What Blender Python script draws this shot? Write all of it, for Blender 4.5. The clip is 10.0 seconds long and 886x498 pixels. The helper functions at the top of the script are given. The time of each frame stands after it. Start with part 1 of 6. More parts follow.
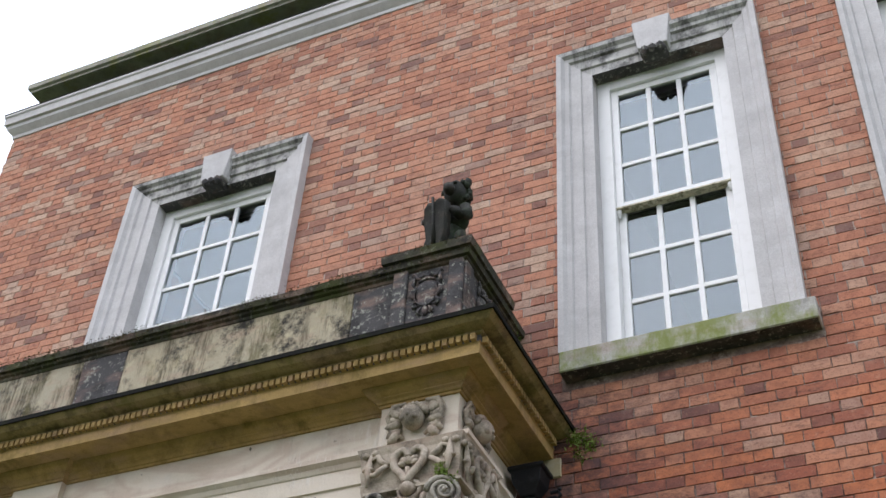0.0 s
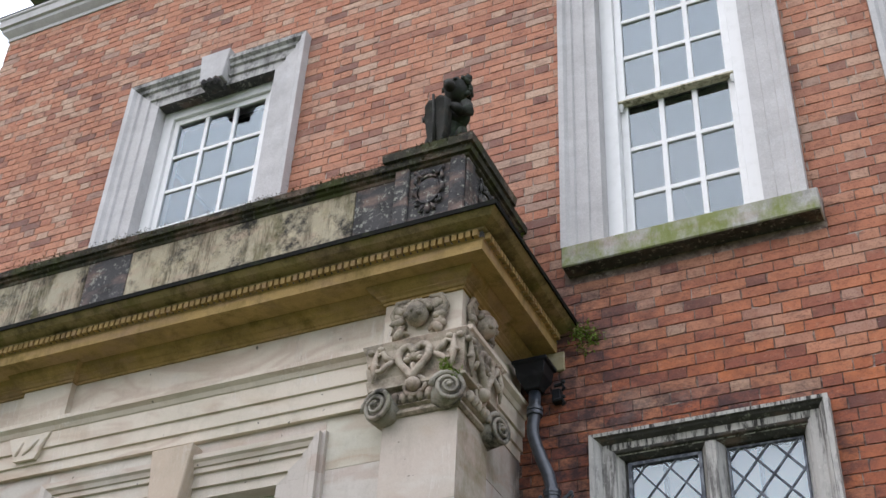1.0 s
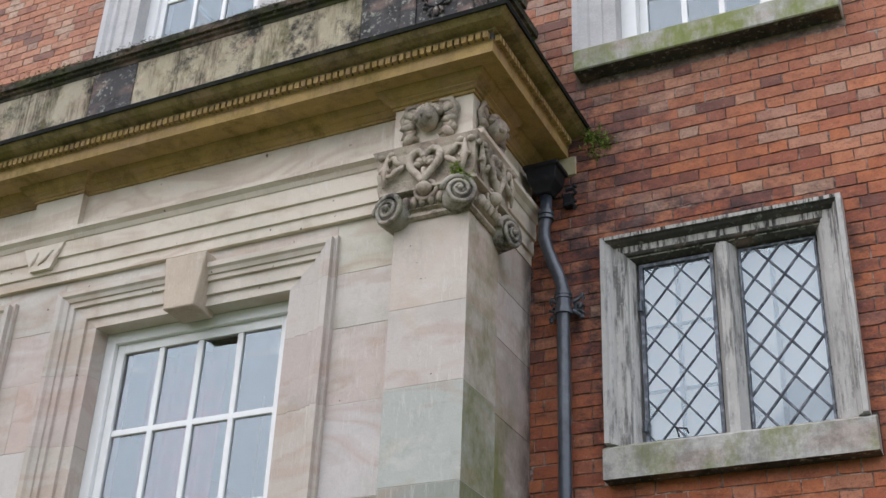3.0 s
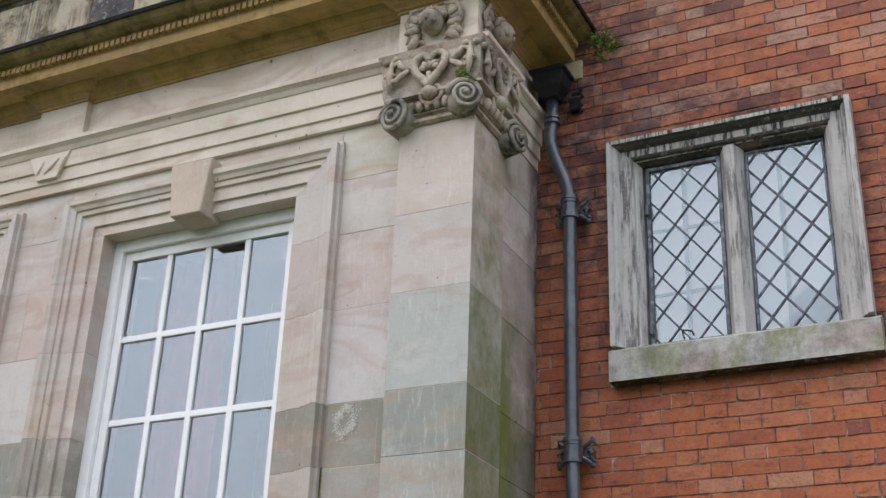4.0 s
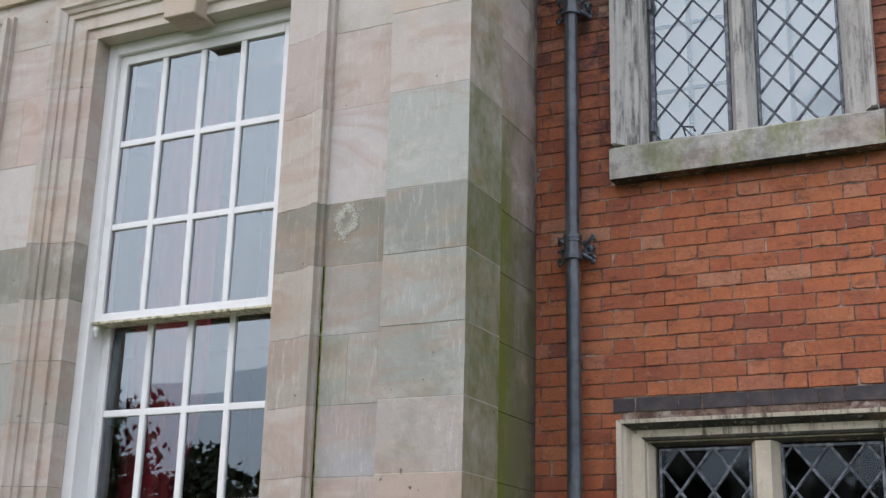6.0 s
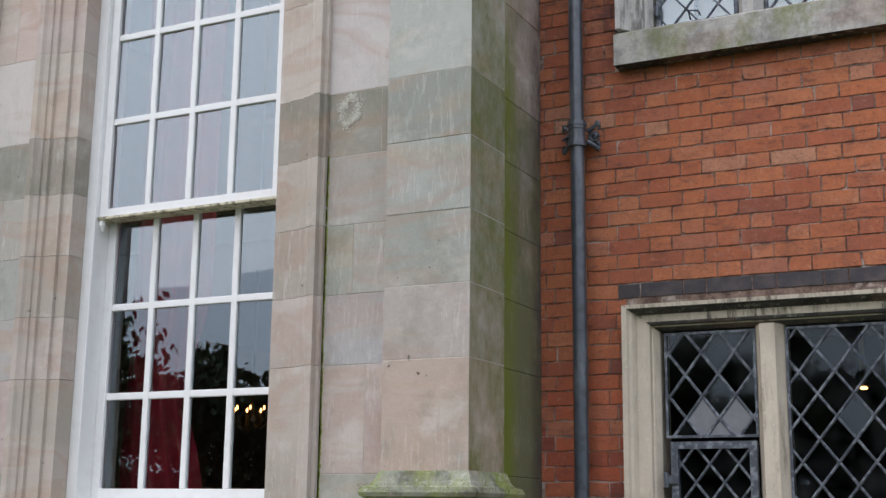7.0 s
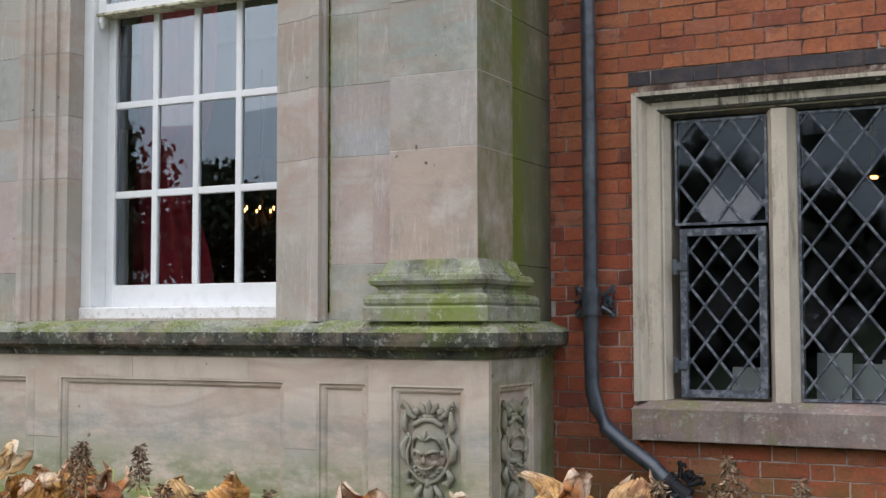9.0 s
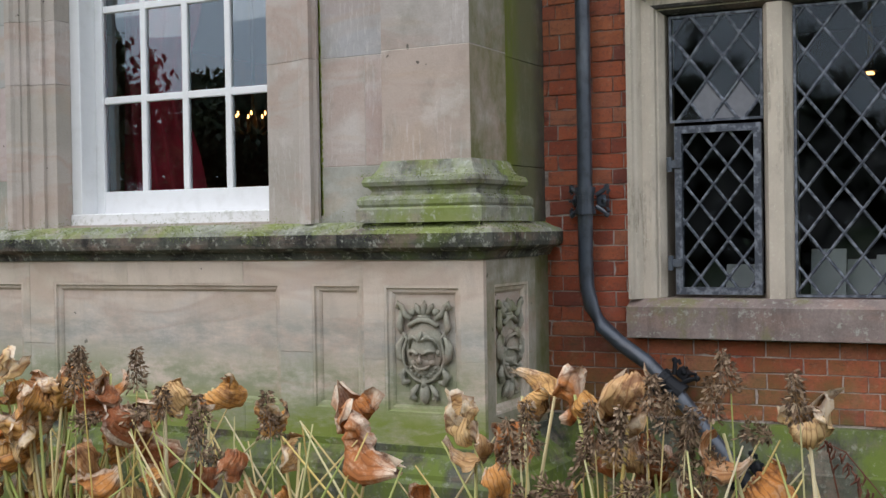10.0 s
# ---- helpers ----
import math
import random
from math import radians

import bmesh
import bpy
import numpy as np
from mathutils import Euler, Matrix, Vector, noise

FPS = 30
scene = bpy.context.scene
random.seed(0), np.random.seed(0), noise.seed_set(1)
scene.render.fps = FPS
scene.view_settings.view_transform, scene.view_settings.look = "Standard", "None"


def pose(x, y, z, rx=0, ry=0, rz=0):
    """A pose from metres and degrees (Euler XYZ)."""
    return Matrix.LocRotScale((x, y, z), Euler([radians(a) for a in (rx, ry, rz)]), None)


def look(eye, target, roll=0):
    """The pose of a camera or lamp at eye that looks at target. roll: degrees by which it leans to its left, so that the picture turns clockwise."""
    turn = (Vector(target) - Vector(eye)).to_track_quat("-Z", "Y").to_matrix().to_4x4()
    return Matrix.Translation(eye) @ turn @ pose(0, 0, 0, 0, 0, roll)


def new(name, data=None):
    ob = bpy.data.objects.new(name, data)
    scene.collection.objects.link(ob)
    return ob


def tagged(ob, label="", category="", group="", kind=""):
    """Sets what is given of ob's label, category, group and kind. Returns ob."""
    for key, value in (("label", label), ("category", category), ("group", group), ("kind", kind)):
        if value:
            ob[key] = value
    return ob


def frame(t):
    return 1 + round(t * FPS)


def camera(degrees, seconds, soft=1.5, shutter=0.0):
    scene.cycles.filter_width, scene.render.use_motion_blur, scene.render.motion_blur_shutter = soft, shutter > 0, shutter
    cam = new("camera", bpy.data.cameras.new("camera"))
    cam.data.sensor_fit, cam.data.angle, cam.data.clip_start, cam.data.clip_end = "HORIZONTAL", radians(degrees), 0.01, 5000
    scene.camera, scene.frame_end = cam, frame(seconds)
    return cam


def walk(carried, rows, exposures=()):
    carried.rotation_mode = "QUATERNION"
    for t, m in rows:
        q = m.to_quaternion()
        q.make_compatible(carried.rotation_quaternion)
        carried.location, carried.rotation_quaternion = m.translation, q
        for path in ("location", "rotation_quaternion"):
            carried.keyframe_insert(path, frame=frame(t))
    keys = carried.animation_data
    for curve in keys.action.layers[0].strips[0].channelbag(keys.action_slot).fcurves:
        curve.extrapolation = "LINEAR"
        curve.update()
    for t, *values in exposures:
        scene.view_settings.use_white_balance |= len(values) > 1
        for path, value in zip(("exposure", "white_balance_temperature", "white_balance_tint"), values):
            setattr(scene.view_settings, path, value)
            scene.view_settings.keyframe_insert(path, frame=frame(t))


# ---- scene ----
cam = camera(38.9, 10.0)
PATH = [
    (0, (2.45, -6.025, 1.853), (1.769, -4.701, 3.189), 4.3),
    (0.5, (2.455, -6.039, 1.852), (1.757, -4.663, 3.125), 3.7),
    (1, (2.455, -6.03, 1.845), (1.733, -4.611, 3.055), 3.2),
    (1.5, (2.446, -6.008, 1.835), (1.697, -4.555, 2.987), 3.2),
    (2, (2.428, -5.988, 1.827), (1.653, -4.497, 2.912), 3.0),
    (2.5, (2.417, -5.966, 1.81), (1.636, -4.44, 2.841), 2.8),
    (4, (2.415, -5.936, 1.762), (1.587, -4.324, 2.608), 2.3),
    (4.5, (2.414, -5.917, 1.737), (1.575, -4.282, 2.527), 2.1),
    (5, (2.402, -5.909, 1.724), (1.552, -4.243, 2.433), 2.0),
    (5.5, (2.397, -5.907, 1.72), (1.54, -4.215, 2.356), 1.9),
    (7, (2.376, -5.905, 1.65), (1.493, -4.158, 2.063), 0.7),
    (7.5, (2.374, -5.874, 1.619), (1.478, -4.116, 1.948), 0.5),
    (8, (2.366, -5.861, 1.596), (1.462, -4.096, 1.861), 0.4),
    (8.5, (2.362, -5.858, 1.573), (1.45, -4.088, 1.767), 0.2),
    (9, (2.354, -5.849, 1.546), (1.442, -4.073, 1.666), -0.1),
    (9.5, (2.358, -5.833, 1.528), (1.445, -4.054, 1.577), -0.6),
    (10, (2.35, -5.826, 1.509), (1.442, -4.044, 1.484), -0.9),
]
walk(cam, [(t, look(eye, aim, roll)) for t, eye, aim, roll in PATH],
     [(0.0, -0.04, 6500, 18.5), (3.0, 0.0, 6500, 18.5), (5.5, -0.06, 6500, 18.5), (7.5, -0.12, 6500, 18.5), (10.0, -0.22, 6500, 16.5)])

# ---- world and light ----
world = bpy.data.worlds.new("overcast_sky")
scene.world = world
world.use_nodes = True
wn = world.node_tree.nodes
sky = wn.new("ShaderNodeTexSky")
sky.sky_type = "NISHITA"
sky.sun_disc = False
sky.sun_elevation = radians(38)
sky.sun_rotation = radians(200)
sky.dust_density = 4.0
sky.ozone_density = 1.0
cloud = wn.new("ShaderNodeMix")
cloud.data_type = "RGBA"
cloud.inputs["Factor"].default_value = 0.92
world.node_tree.links.new(sky.outputs[0], cloud.inputs[6])
# overcast sky: brightest overhead, a third of that at the horizon
way = wn.new("ShaderNodeTexCoord")
axes = wn.new("ShaderNodeSeparateXYZ")
world.node_tree.links.new(way.outputs["Generated"], axes.inputs[0])
rise = wn.new("ShaderNodeMapRange")
for k, v in (("From Min", 0.0), ("From Max", 1.0), ("To Min", 0.42), ("To Max", 1.0)):
    rise.inputs[k].default_value = v
world.node_tree.links.new(axes.outputs["Z"], rise.inputs["Value"])
grey = wn.new("ShaderNodeMix")
grey.data_type = "RGBA"
grey.inputs[6].default_value = (0, 0, 0, 1)
grey.inputs[7].default_value = (17.0, 19.2, 21.6, 1)
world.node_tree.links.new(rise.outputs[0], grey.inputs["Factor"])
world.node_tree.links.new(grey.outputs[2], cloud.inputs[7])
world.node_tree.links.new(cloud.outputs[2], wn["Background"].inputs["Color"])
wn["Background"].inputs["Strength"].default_value = 0.132
sun = new("sun", bpy.data.lights.new("sun", "SUN"))
sun.data.energy = 1.25
sun.data.angle = radians(75)
sun.data.color = (1.0, 0.96, 0.9)
sun.matrix_world = look((0, 0, 0), (0.6, 0.6, -0.9))


# ---- materials ----
def ramp_colors(node, stops, constant=False):
    r = node.color_ramp
    if constant:
        r.interpolation = "CONSTANT"
    while len(r.elements) < len(stops):
        r.elements.new(0.5)
    for e, (p, c) in zip(r.elements, stops):
        e.position, e.color = p, (*c, 1)


class Mat:
    """A small builder for layered surface materials in world-sized noise."""

    def __init__(self, name, rough=0.8, metal=0.0, sheen=0.5):
        self.m = bpy.data.materials.new(name)
        self.m.use_nodes = True
        self.t = self.m.node_tree
        self.n = self.t.nodes
        self.b = self.n["Principled BSDF"]
        self.b.inputs["Roughness"].default_value = rough
        self.b.inputs["Metallic"].default_value = metal
        self.b.inputs["Specular IOR Level"].default_value = sheen
        self.geo = self.n.new("ShaderNodeNewGeometry")
        self.obj = self.n.new("ShaderNodeObjectInfo")
        self.col = None

    def link(self, a, b):
        self.t.links.new(a, b)

    def noise(self, scale, detail=5, rough=0.6, stretch=(1, 1, 1), per_object=0.0, turn=(0, 0, 0), bend=0.0):
        mp = self.n.new("ShaderNodeMapping")
        mp.inputs["Rotation"].default_value = [radians(a) for a in turn]
        mp.inputs["Scale"].default_value = stretch
        self.link(self.geo.outputs["Position"], mp.inputs["Vector"])
        if per_object:
            mul = self.n.new("ShaderNodeMath")
            mul.operation = "MULTIPLY"
            mul.inputs[1].default_value = per_object
            self.link(self.obj.outputs["Random"], mul.inputs[0])
            comb = self.n.new("ShaderNodeCombineXYZ")
            self.link(mul.outputs[0], comb.inputs[0])
            self.link(mul.outputs[0], comb.inputs[2])
            self.link(comb.outputs[0], mp.inputs["Location"])
        x = self.n.new("ShaderNodeTexNoise")
        x.inputs["Scale"].default_value = scale
        x.inputs["Detail"].default_value = detail
        x.inputs["Roughness"].default_value = rough
        x.inputs["Distortion"].default_value = bend
        self.link(mp.outputs[0], x.inputs["Vector"])
        return x.outputs["Fac"]

    def mask(self, fac, lo, hi):
        r = self.n.new("ShaderNodeMapRange")
        r.inputs["From Min"].default_value = lo
        r.inputs["From Max"].default_value = hi
        r.clamp = True
        self.link(fac, r.inputs["Value"])
        return r.outputs["Result"]

    def math(self, op, a, b):
        x = self.n.new("ShaderNodeMath")
        x.operation = op
        x.use_clamp = True
        for k, v in enumerate((a, b)):
            if isinstance(v, (int, float)):
                x.inputs[k].default_value = v
            else:
                self.link(v, x.inputs[k])
        return x.outputs[0]

    def box_mask(self, axis, lo, hi):
        """1 where the world coordinate has passed from lo to hi."""
        sep = self.n.new("ShaderNodeSeparateXYZ")
        self.link(self.geo.outputs["Position"], sep.inputs[0])
        return self.mask(sep.outputs["XYZ".index(axis)], lo, hi)

    def ramp(self, fac, stops, constant=False):
        r = self.n.new("ShaderNodeValToRGB")
        ramp_colors(r, stops, constant)
        self.link(fac, r.inputs["Fac"])
        return r.outputs["Color"]

    def over(self, fac, color, mode="MIX"):
        """Lay a colour over what is there by fac."""
        x = self.n.new("ShaderNodeMix")
        x.data_type, x.blend_type = "RGBA", mode
        if isinstance(fac, (int, float)):
            x.inputs["Factor"].default_value = fac
        else:
            self.link(fac, x.inputs["Factor"])
        self.link(self.col, x.inputs[6])
        if isinstance(color, tuple):
            x.inputs[7].default_value = (*color, 1)
        else:
            self.link(color, x.inputs[7])
        self.col = x.outputs[2]
        return self

    def base(self, color):
        if isinstance(color, tuple):
            c = self.n.new("ShaderNodeRGB")
            c.outputs[0].default_value = (*color, 1)
            color = c.outputs[0]
        self.col = color
        return self

    def bump(self, fac, strength, dist=0.01):
        b = self.n.new("ShaderNodeBump")
        b.inputs["Strength"].default_value = strength
        b.inputs["Distance"].default_value = dist
        self.link(fac, b.inputs["Height"])
        if self.b.inputs["Normal"].is_linked:
            self.link(self.b.inputs["Normal"].links[0].from_socket, b.inputs["Normal"])
        self.link(b.outputs[0], self.b.inputs["Normal"])
        return self

    def rough(self, fac, lo, hi):
        r = self.n.new("ShaderNodeMapRange")
        r.inputs["To Min"].default_value, r.inputs["To Max"].default_value = lo, hi
        self.link(fac, r.inputs["Value"])
        self.link(r.outputs[0], self.b.inputs["Roughness"])
        return self

    def done(self):
        self.link(self.col, self.b.inputs["Base Color"])
        return self.m


def house_soot(k):
    """Soot in drifts over bricks and joints alike, thickest by the hopper and round the sooty window frame."""
    drift = k.noise(5.5, 7, 0.78, (1, 1, 1.6))
    n3 = k.noise(0.9, 5, 0.65)
    near_pipe = k.math("MULTIPLY", k.math("MULTIPLY", k.box_mask("X", 1.5, 0.3), k.box_mask("X", -0.4, -0.05)),
                       k.math("MULTIPLY", k.box_mask("Z", 4.0, 5.2), k.box_mask("Z", 6.8, 6.2)))
    halo = k.math("MULTIPLY", k.math("MULTIPLY", k.box_mask("X", 0.18, 0.40), k.box_mask("X", 2.0, 1.74)),
                  k.math("MULTIPLY", k.box_mask("Z", 3.82, 4.1), k.box_mask("Z", 5.62, 5.34)))
    soot = k.math("ADD", k.math("MULTIPLY", k.mask(n3, 0.52, 0.72), 0.5), k.math("ADD", k.math("MULTIPLY", near_pipe, 0.95), k.math("MULTIPLY", halo, 0.9)))
    k.over(k.math("MULTIPLY", k.math("MULTIPLY", soot, k.mask(drift, 0.40, 0.58)), 0.9), (0.055, 0.04, 0.045))
    k.over(k.math("MULTIPLY", k.mask(k.noise(8, 7, 0.8, (0.6, 1, 2.2)), 0.54, 0.64), 0.6), (0.085, 0.045, 0.04))


def brick_material(name, per_island):
    k = Mat(name, 0.9, sheen=0.2)
    pick = k.geo.outputs["Random Per Island"] if per_island else k.obj.outputs["Random"]
    k.base(k.ramp(pick, [(0.0, (0.18, 0.06, 0.045)), (0.04, (0.36, 0.10, 0.05)), (0.25, (0.42, 0.12, 0.05)),
                         (0.55, (0.47, 0.145, 0.058)), (0.8, (0.49, 0.175, 0.08)), (0.93, (0.40, 0.115, 0.06)), (1.0, (0.50, 0.24, 0.14))]))
    k.over(k.math("MULTIPLY", k.box_mask("Z", 2.45, 2.2), 0.7), k.ramp(pick, [(0.0, (0.20, 0.05, 0.035)), (0.2, (0.40, 0.075, 0.035)), (0.7, (0.50, 0.11, 0.045)), (1.0, (0.46, 0.16, 0.08))]))
    # the older, mixed bricks of the upper storeys
    mid = k.box_mask("Z", 3.9, 4.9)
    k.over(k.math("MULTIPLY", mid, 0.75), k.ramp(pick, [(0.0, (0.12, 0.06, 0.055)), (0.10, (0.30, 0.095, 0.06)), (0.4, (0.44, 0.135, 0.065)),
                                                       (0.62, (0.50, 0.16, 0.065)), (0.85, (0.50, 0.24, 0.15)), (0.95, (0.30, 0.15, 0.12)), (1.0, (0.54, 0.36, 0.25))]))
    up = k.box_mask("Z", 5.6, 7.4)
    pale = k.ramp(pick, [(0.0, (0.20, 0.11, 0.095)), (0.09, (0.38, 0.17, 0.115)), (0.28, (0.52, 0.215, 0.13)), (0.55, (0.58, 0.265, 0.16)),
                         (0.78, (0.55, 0.31, 0.215)), (0.92, (0.62, 0.45, 0.33)), (1.0, (0.36, 0.24, 0.195))])
    k.over(k.math("MULTIPLY", up, 0.92), pale)
    k.over(k.math("MULTIPLY", up, 0.14), (0.46, 0.31, 0.235))
    n1 = k.noise(11, 6, 0.7)
    k.over(k.math("MULTIPLY", k.mask(n1, 0.48, 0.66), 0.45), (0.24, 0.08, 0.05))
    n2 = k.noise(70, 5, 0.75)
    k.over(k.math("MULTIPLY", k.mask(n2, 0.52, 0.66), 0.6), (0.13, 0.05, 0.04))
    n4 = k.noise(24, 6, 0.8)
    k.over(k.math("MULTIPLY", k.mask(n4, 0.56, 0.66), 0.5), (0.56, 0.28, 0.17))
    k.over(0.07, (0.34, 0.235, 0.20))
    # smears of lime from the joints
    smear = k.noise(38, 6, 0.8, (1, 1, 1.8))
    k.over(k.math("MULTIPLY", k.mask(smear, 0.62, 0.7), 0.55), (0.55, 0.44, 0.36))
    house_soot(k)
    # lime bloom
    k.over(k.math("MULTIPLY", k.mask(k.noise(2.3, 6, 0.7), 0.58, 0.76), 0.3), (0.50, 0.38, 0.32))
    low = k.math("MULTIPLY", k.box_mask("Z", 1.15, 0.62), k.mask(k.noise(3.5, 6, 0.75), 0.4, 0.58))
    k.over(k.math("MULTIPLY", low, 0.8), (0.13, 0.125, 0.04))
    k.bump(n2, 0.7, 0.006).bump(n1, 0.5, 0.008).bump(k.noise(200, 3), 0.3, 0.002)
    return k.done()


def ashlar_material(name, dirt, shift=0.0, tool=0.4, low_green=False, corner=False):
    """Sandstone in the object's own colour, whose alpha says how much growth has taken hold of the block; shift adds
    more, to darken side faces.
    """
    k = Mat(name, 0.88, sheen=0.2)
    k.base(k.obj.outputs["Color"])
    cloud = k.noise(1.5, 5, 0.6, (1, 1, 1.4), 9.0)
    k.over(k.math("MULTIPLY", k.mask(cloud, 0.5, 0.62), 0.55), (0.80, 0.83, 0.80), "MULTIPLY")
    k.over(k.math("MULTIPLY", k.mask(k.noise(2.1, 5, 0.65, (1, 1, 1.7), 13.0), 0.54, 0.66), 0.42), (0.64, 0.60, 0.545))
    # iron-rich bedding, bent and pink
    bed = k.noise(1.3, 3, 0.5, (0.8, 1, 2.6), 17.0, (0, 14, 0), 0.9)
    k.over(k.math("MULTIPLY", k.math("MULTIPLY", k.mask(bed, 0.50, 0.56), k.mask(bed, 0.66, 0.58)), 0.34), (0.42, 0.27, 0.20))
    k.over(k.math("MULTIPLY", k.mask(k.noise(1.8, 3, 0.5, (0.8, 1, 2.2), 23.0, (0, -18, 0), 1.0), 0.58, 0.68), 0.28), (0.47, 0.34, 0.22))
    # dressing strokes of the mason, on some blocks only
    stroke = k.noise(46, 4, 0.65, (1.0, 1.0, 0.16), 5.0, (0, 32, 0))
    field = k.mask(k.noise(1.9, 4, 0.6, (1, 1, 1), 31.0), 0.46, 0.6)
    st = k.math("MULTIPLY", k.mask(stroke, 0.53, 0.66), field)
    k.over(k.math("MULTIPLY", st, tool), (0.74, 0.70, 0.66))
    # smears of old damp and fine pits
    k.over(k.math("MULTIPLY", k.mask(k.noise(7, 7, 0.75, (1, 1, 0.5)), 0.52, 0.68), 0.4), (0.70, 0.69, 0.66), "MULTIPLY")
    grain = k.noise(170, 3, 0.7)
    k.over(k.math("MULTIPLY", k.mask(grain, 0.5, 0.72), 0.22), (0.45, 0.42, 0.38), "MULTIPLY")
    pit = k.noise(21, 2, 0.4)
    k.over(k.math("MULTIPLY", k.mask(pit, 0.76, 0.79), 0.8), (0.06, 0.055, 0.045))
    # growth; shift thickens it on side faces, so their shade is partly in this colour
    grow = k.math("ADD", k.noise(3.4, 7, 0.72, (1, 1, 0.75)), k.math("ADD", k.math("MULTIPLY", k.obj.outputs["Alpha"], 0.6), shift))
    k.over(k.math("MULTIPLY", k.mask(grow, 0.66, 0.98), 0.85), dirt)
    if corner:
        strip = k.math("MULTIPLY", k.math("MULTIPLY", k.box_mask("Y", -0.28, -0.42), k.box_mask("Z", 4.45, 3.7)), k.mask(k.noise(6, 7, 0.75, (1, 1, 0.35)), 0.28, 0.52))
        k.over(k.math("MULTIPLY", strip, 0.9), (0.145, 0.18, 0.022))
        # inner corner by the brickwork darkened in the colour, as shade gathers there
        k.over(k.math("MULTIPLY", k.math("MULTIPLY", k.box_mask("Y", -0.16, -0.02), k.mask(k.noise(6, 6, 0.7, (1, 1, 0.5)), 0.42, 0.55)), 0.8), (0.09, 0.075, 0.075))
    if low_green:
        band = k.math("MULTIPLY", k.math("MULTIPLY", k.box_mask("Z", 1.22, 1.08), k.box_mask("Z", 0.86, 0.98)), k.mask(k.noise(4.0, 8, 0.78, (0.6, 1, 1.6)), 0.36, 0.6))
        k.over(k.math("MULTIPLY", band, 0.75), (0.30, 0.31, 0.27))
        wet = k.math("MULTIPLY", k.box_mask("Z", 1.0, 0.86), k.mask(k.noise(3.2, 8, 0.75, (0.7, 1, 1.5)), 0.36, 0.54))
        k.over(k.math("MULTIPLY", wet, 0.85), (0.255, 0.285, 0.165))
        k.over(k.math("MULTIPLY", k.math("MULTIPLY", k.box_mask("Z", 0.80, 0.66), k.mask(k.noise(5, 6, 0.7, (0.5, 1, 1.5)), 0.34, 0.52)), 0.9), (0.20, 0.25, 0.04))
    k.bump(st, 0.55, 0.004).bump(k.noise(60, 5, 0.7), 0.3, 0.004).bump(k.noise(8, 5, 0.65), 0.35, 0.012).bump(k.mask(pit, 0.72, 0.8), -0.4, 0.006)
    return k.done()


def weathered_material(name, color, dark, amount):
    """Old frame stone: pale where rain washes it, with fine dark runs."""
    k = Mat(name, 0.9, sheen=0.2)
    k.base(color)
    run = k.noise(34, 5, 0.7, (1, 1, 0.10))
    k.over(k.math("MULTIPLY", k.mask(k.noise(6, 6, 0.7, (1, 1, 0.5)), 0.4, 0.65), 0.45), tuple(0.6 * a for a in color))
    k.over(k.math("MULTIPLY", k.math("MULTIPLY", k.mask(run, 0.47, 0.58), k.mask(k.noise(5, 6, 0.75, (1, 1, 0.35)), 0.62 - 0.3 * amount, 0.72 - 0.25 * amount)), 0.55 + 0.4 * amount), dark)
    k.over(k.math("MULTIPLY", k.mask(k.noise(60, 6, 0.8), 0.58, 0.66), 0.6), tuple(min(0.75, 1.4 * a) for a in color))
    k.over(k.math("MULTIPLY", k.mask(k.noise(16, 7, 0.8), 0.6, 0.68), 0.5 * amount), (0.035, 0.033, 0.03))
    k.bump(run, 0.4, 0.004).bump(k.noise(50, 6, 0.75), 0.6, 0.006)
    return k.done()


def stone_material(name, colors, soot=0.3, algae=0.0, lichen=0.0, streak=0.4, rough=0.85, algae_color=(0.15, 0.17, 0.04), vein=0.4):
    k = Mat(name, rough, sheen=0.18)
    k.base(k.ramp(k.obj.outputs["Random"], [(i / max(1, len(colors) - 1), c) for i, c in enumerate(colors)]))
    big = k.noise(2.2, 6, 0.62, (1, 1, 1.6), 7.0)
    k.over(k.math("MULTIPLY", k.mask(big, 0.35, 0.7), 0.4), tuple(0.5 * a + 0.02 for a in colors[0]))
    k.over(k.math("MULTIPLY", k.mask(k.noise(4.5, 6, 0.7, (1, 1, 1.3), 5.0), 0.5, 0.68), 0.35), tuple(min(0.7, 1.35 * a) for a in colors[-1]))
    if vein:
        bed = k.noise(3.2, 4, 0.55, (1, 1, 3.2), 11.0)
        k.over(k.math("MULTIPLY", k.mask(bed, 0.5, 0.64), vein), (0.40, 0.255, 0.195))
    grain = k.noise(120, 3, 0.7)
    k.over(k.math("MULTIPLY", k.mask(grain, 0.4, 0.7), 0.3), tuple(0.38 * a for a in colors[0]))
    run = k.noise(9, 6, 0.75, (1, 1, 0.14))
    k.over(k.math("MULTIPLY", k.mask(run, 0.5, 0.64), streak), tuple(0.2 * a for a in colors[0]) if streak > 0.4 else tuple(0.36 * a for a in colors[0]))
    if soot:
        k.over(k.math("MULTIPLY", k.mask(k.noise(5, 7, 0.75), 0.48, 0.62), soot), (0.022, 0.021, 0.02))
    if algae:
        k.over(k.math("MULTIPLY", k.mask(k.noise(4.0, 6, 0.7, (1, 1, 0.6)), 0.62 - 0.3 * algae, 0.72 - 0.2 * algae), min(1, 0.5 + algae / 2)), algae_color)
    if lichen:
        k.over(k.math("MULTIPLY", k.mask(k.noise(26, 5, 0.75), 0.56, 0.64), lichen), (0.45, 0.46, 0.38))
    fine = k.noise(60, 5, 0.7)
    k.bump(fine, 0.35, 0.004).bump(k.noise(9, 4), 0.3, 0.01)
    return k.done()


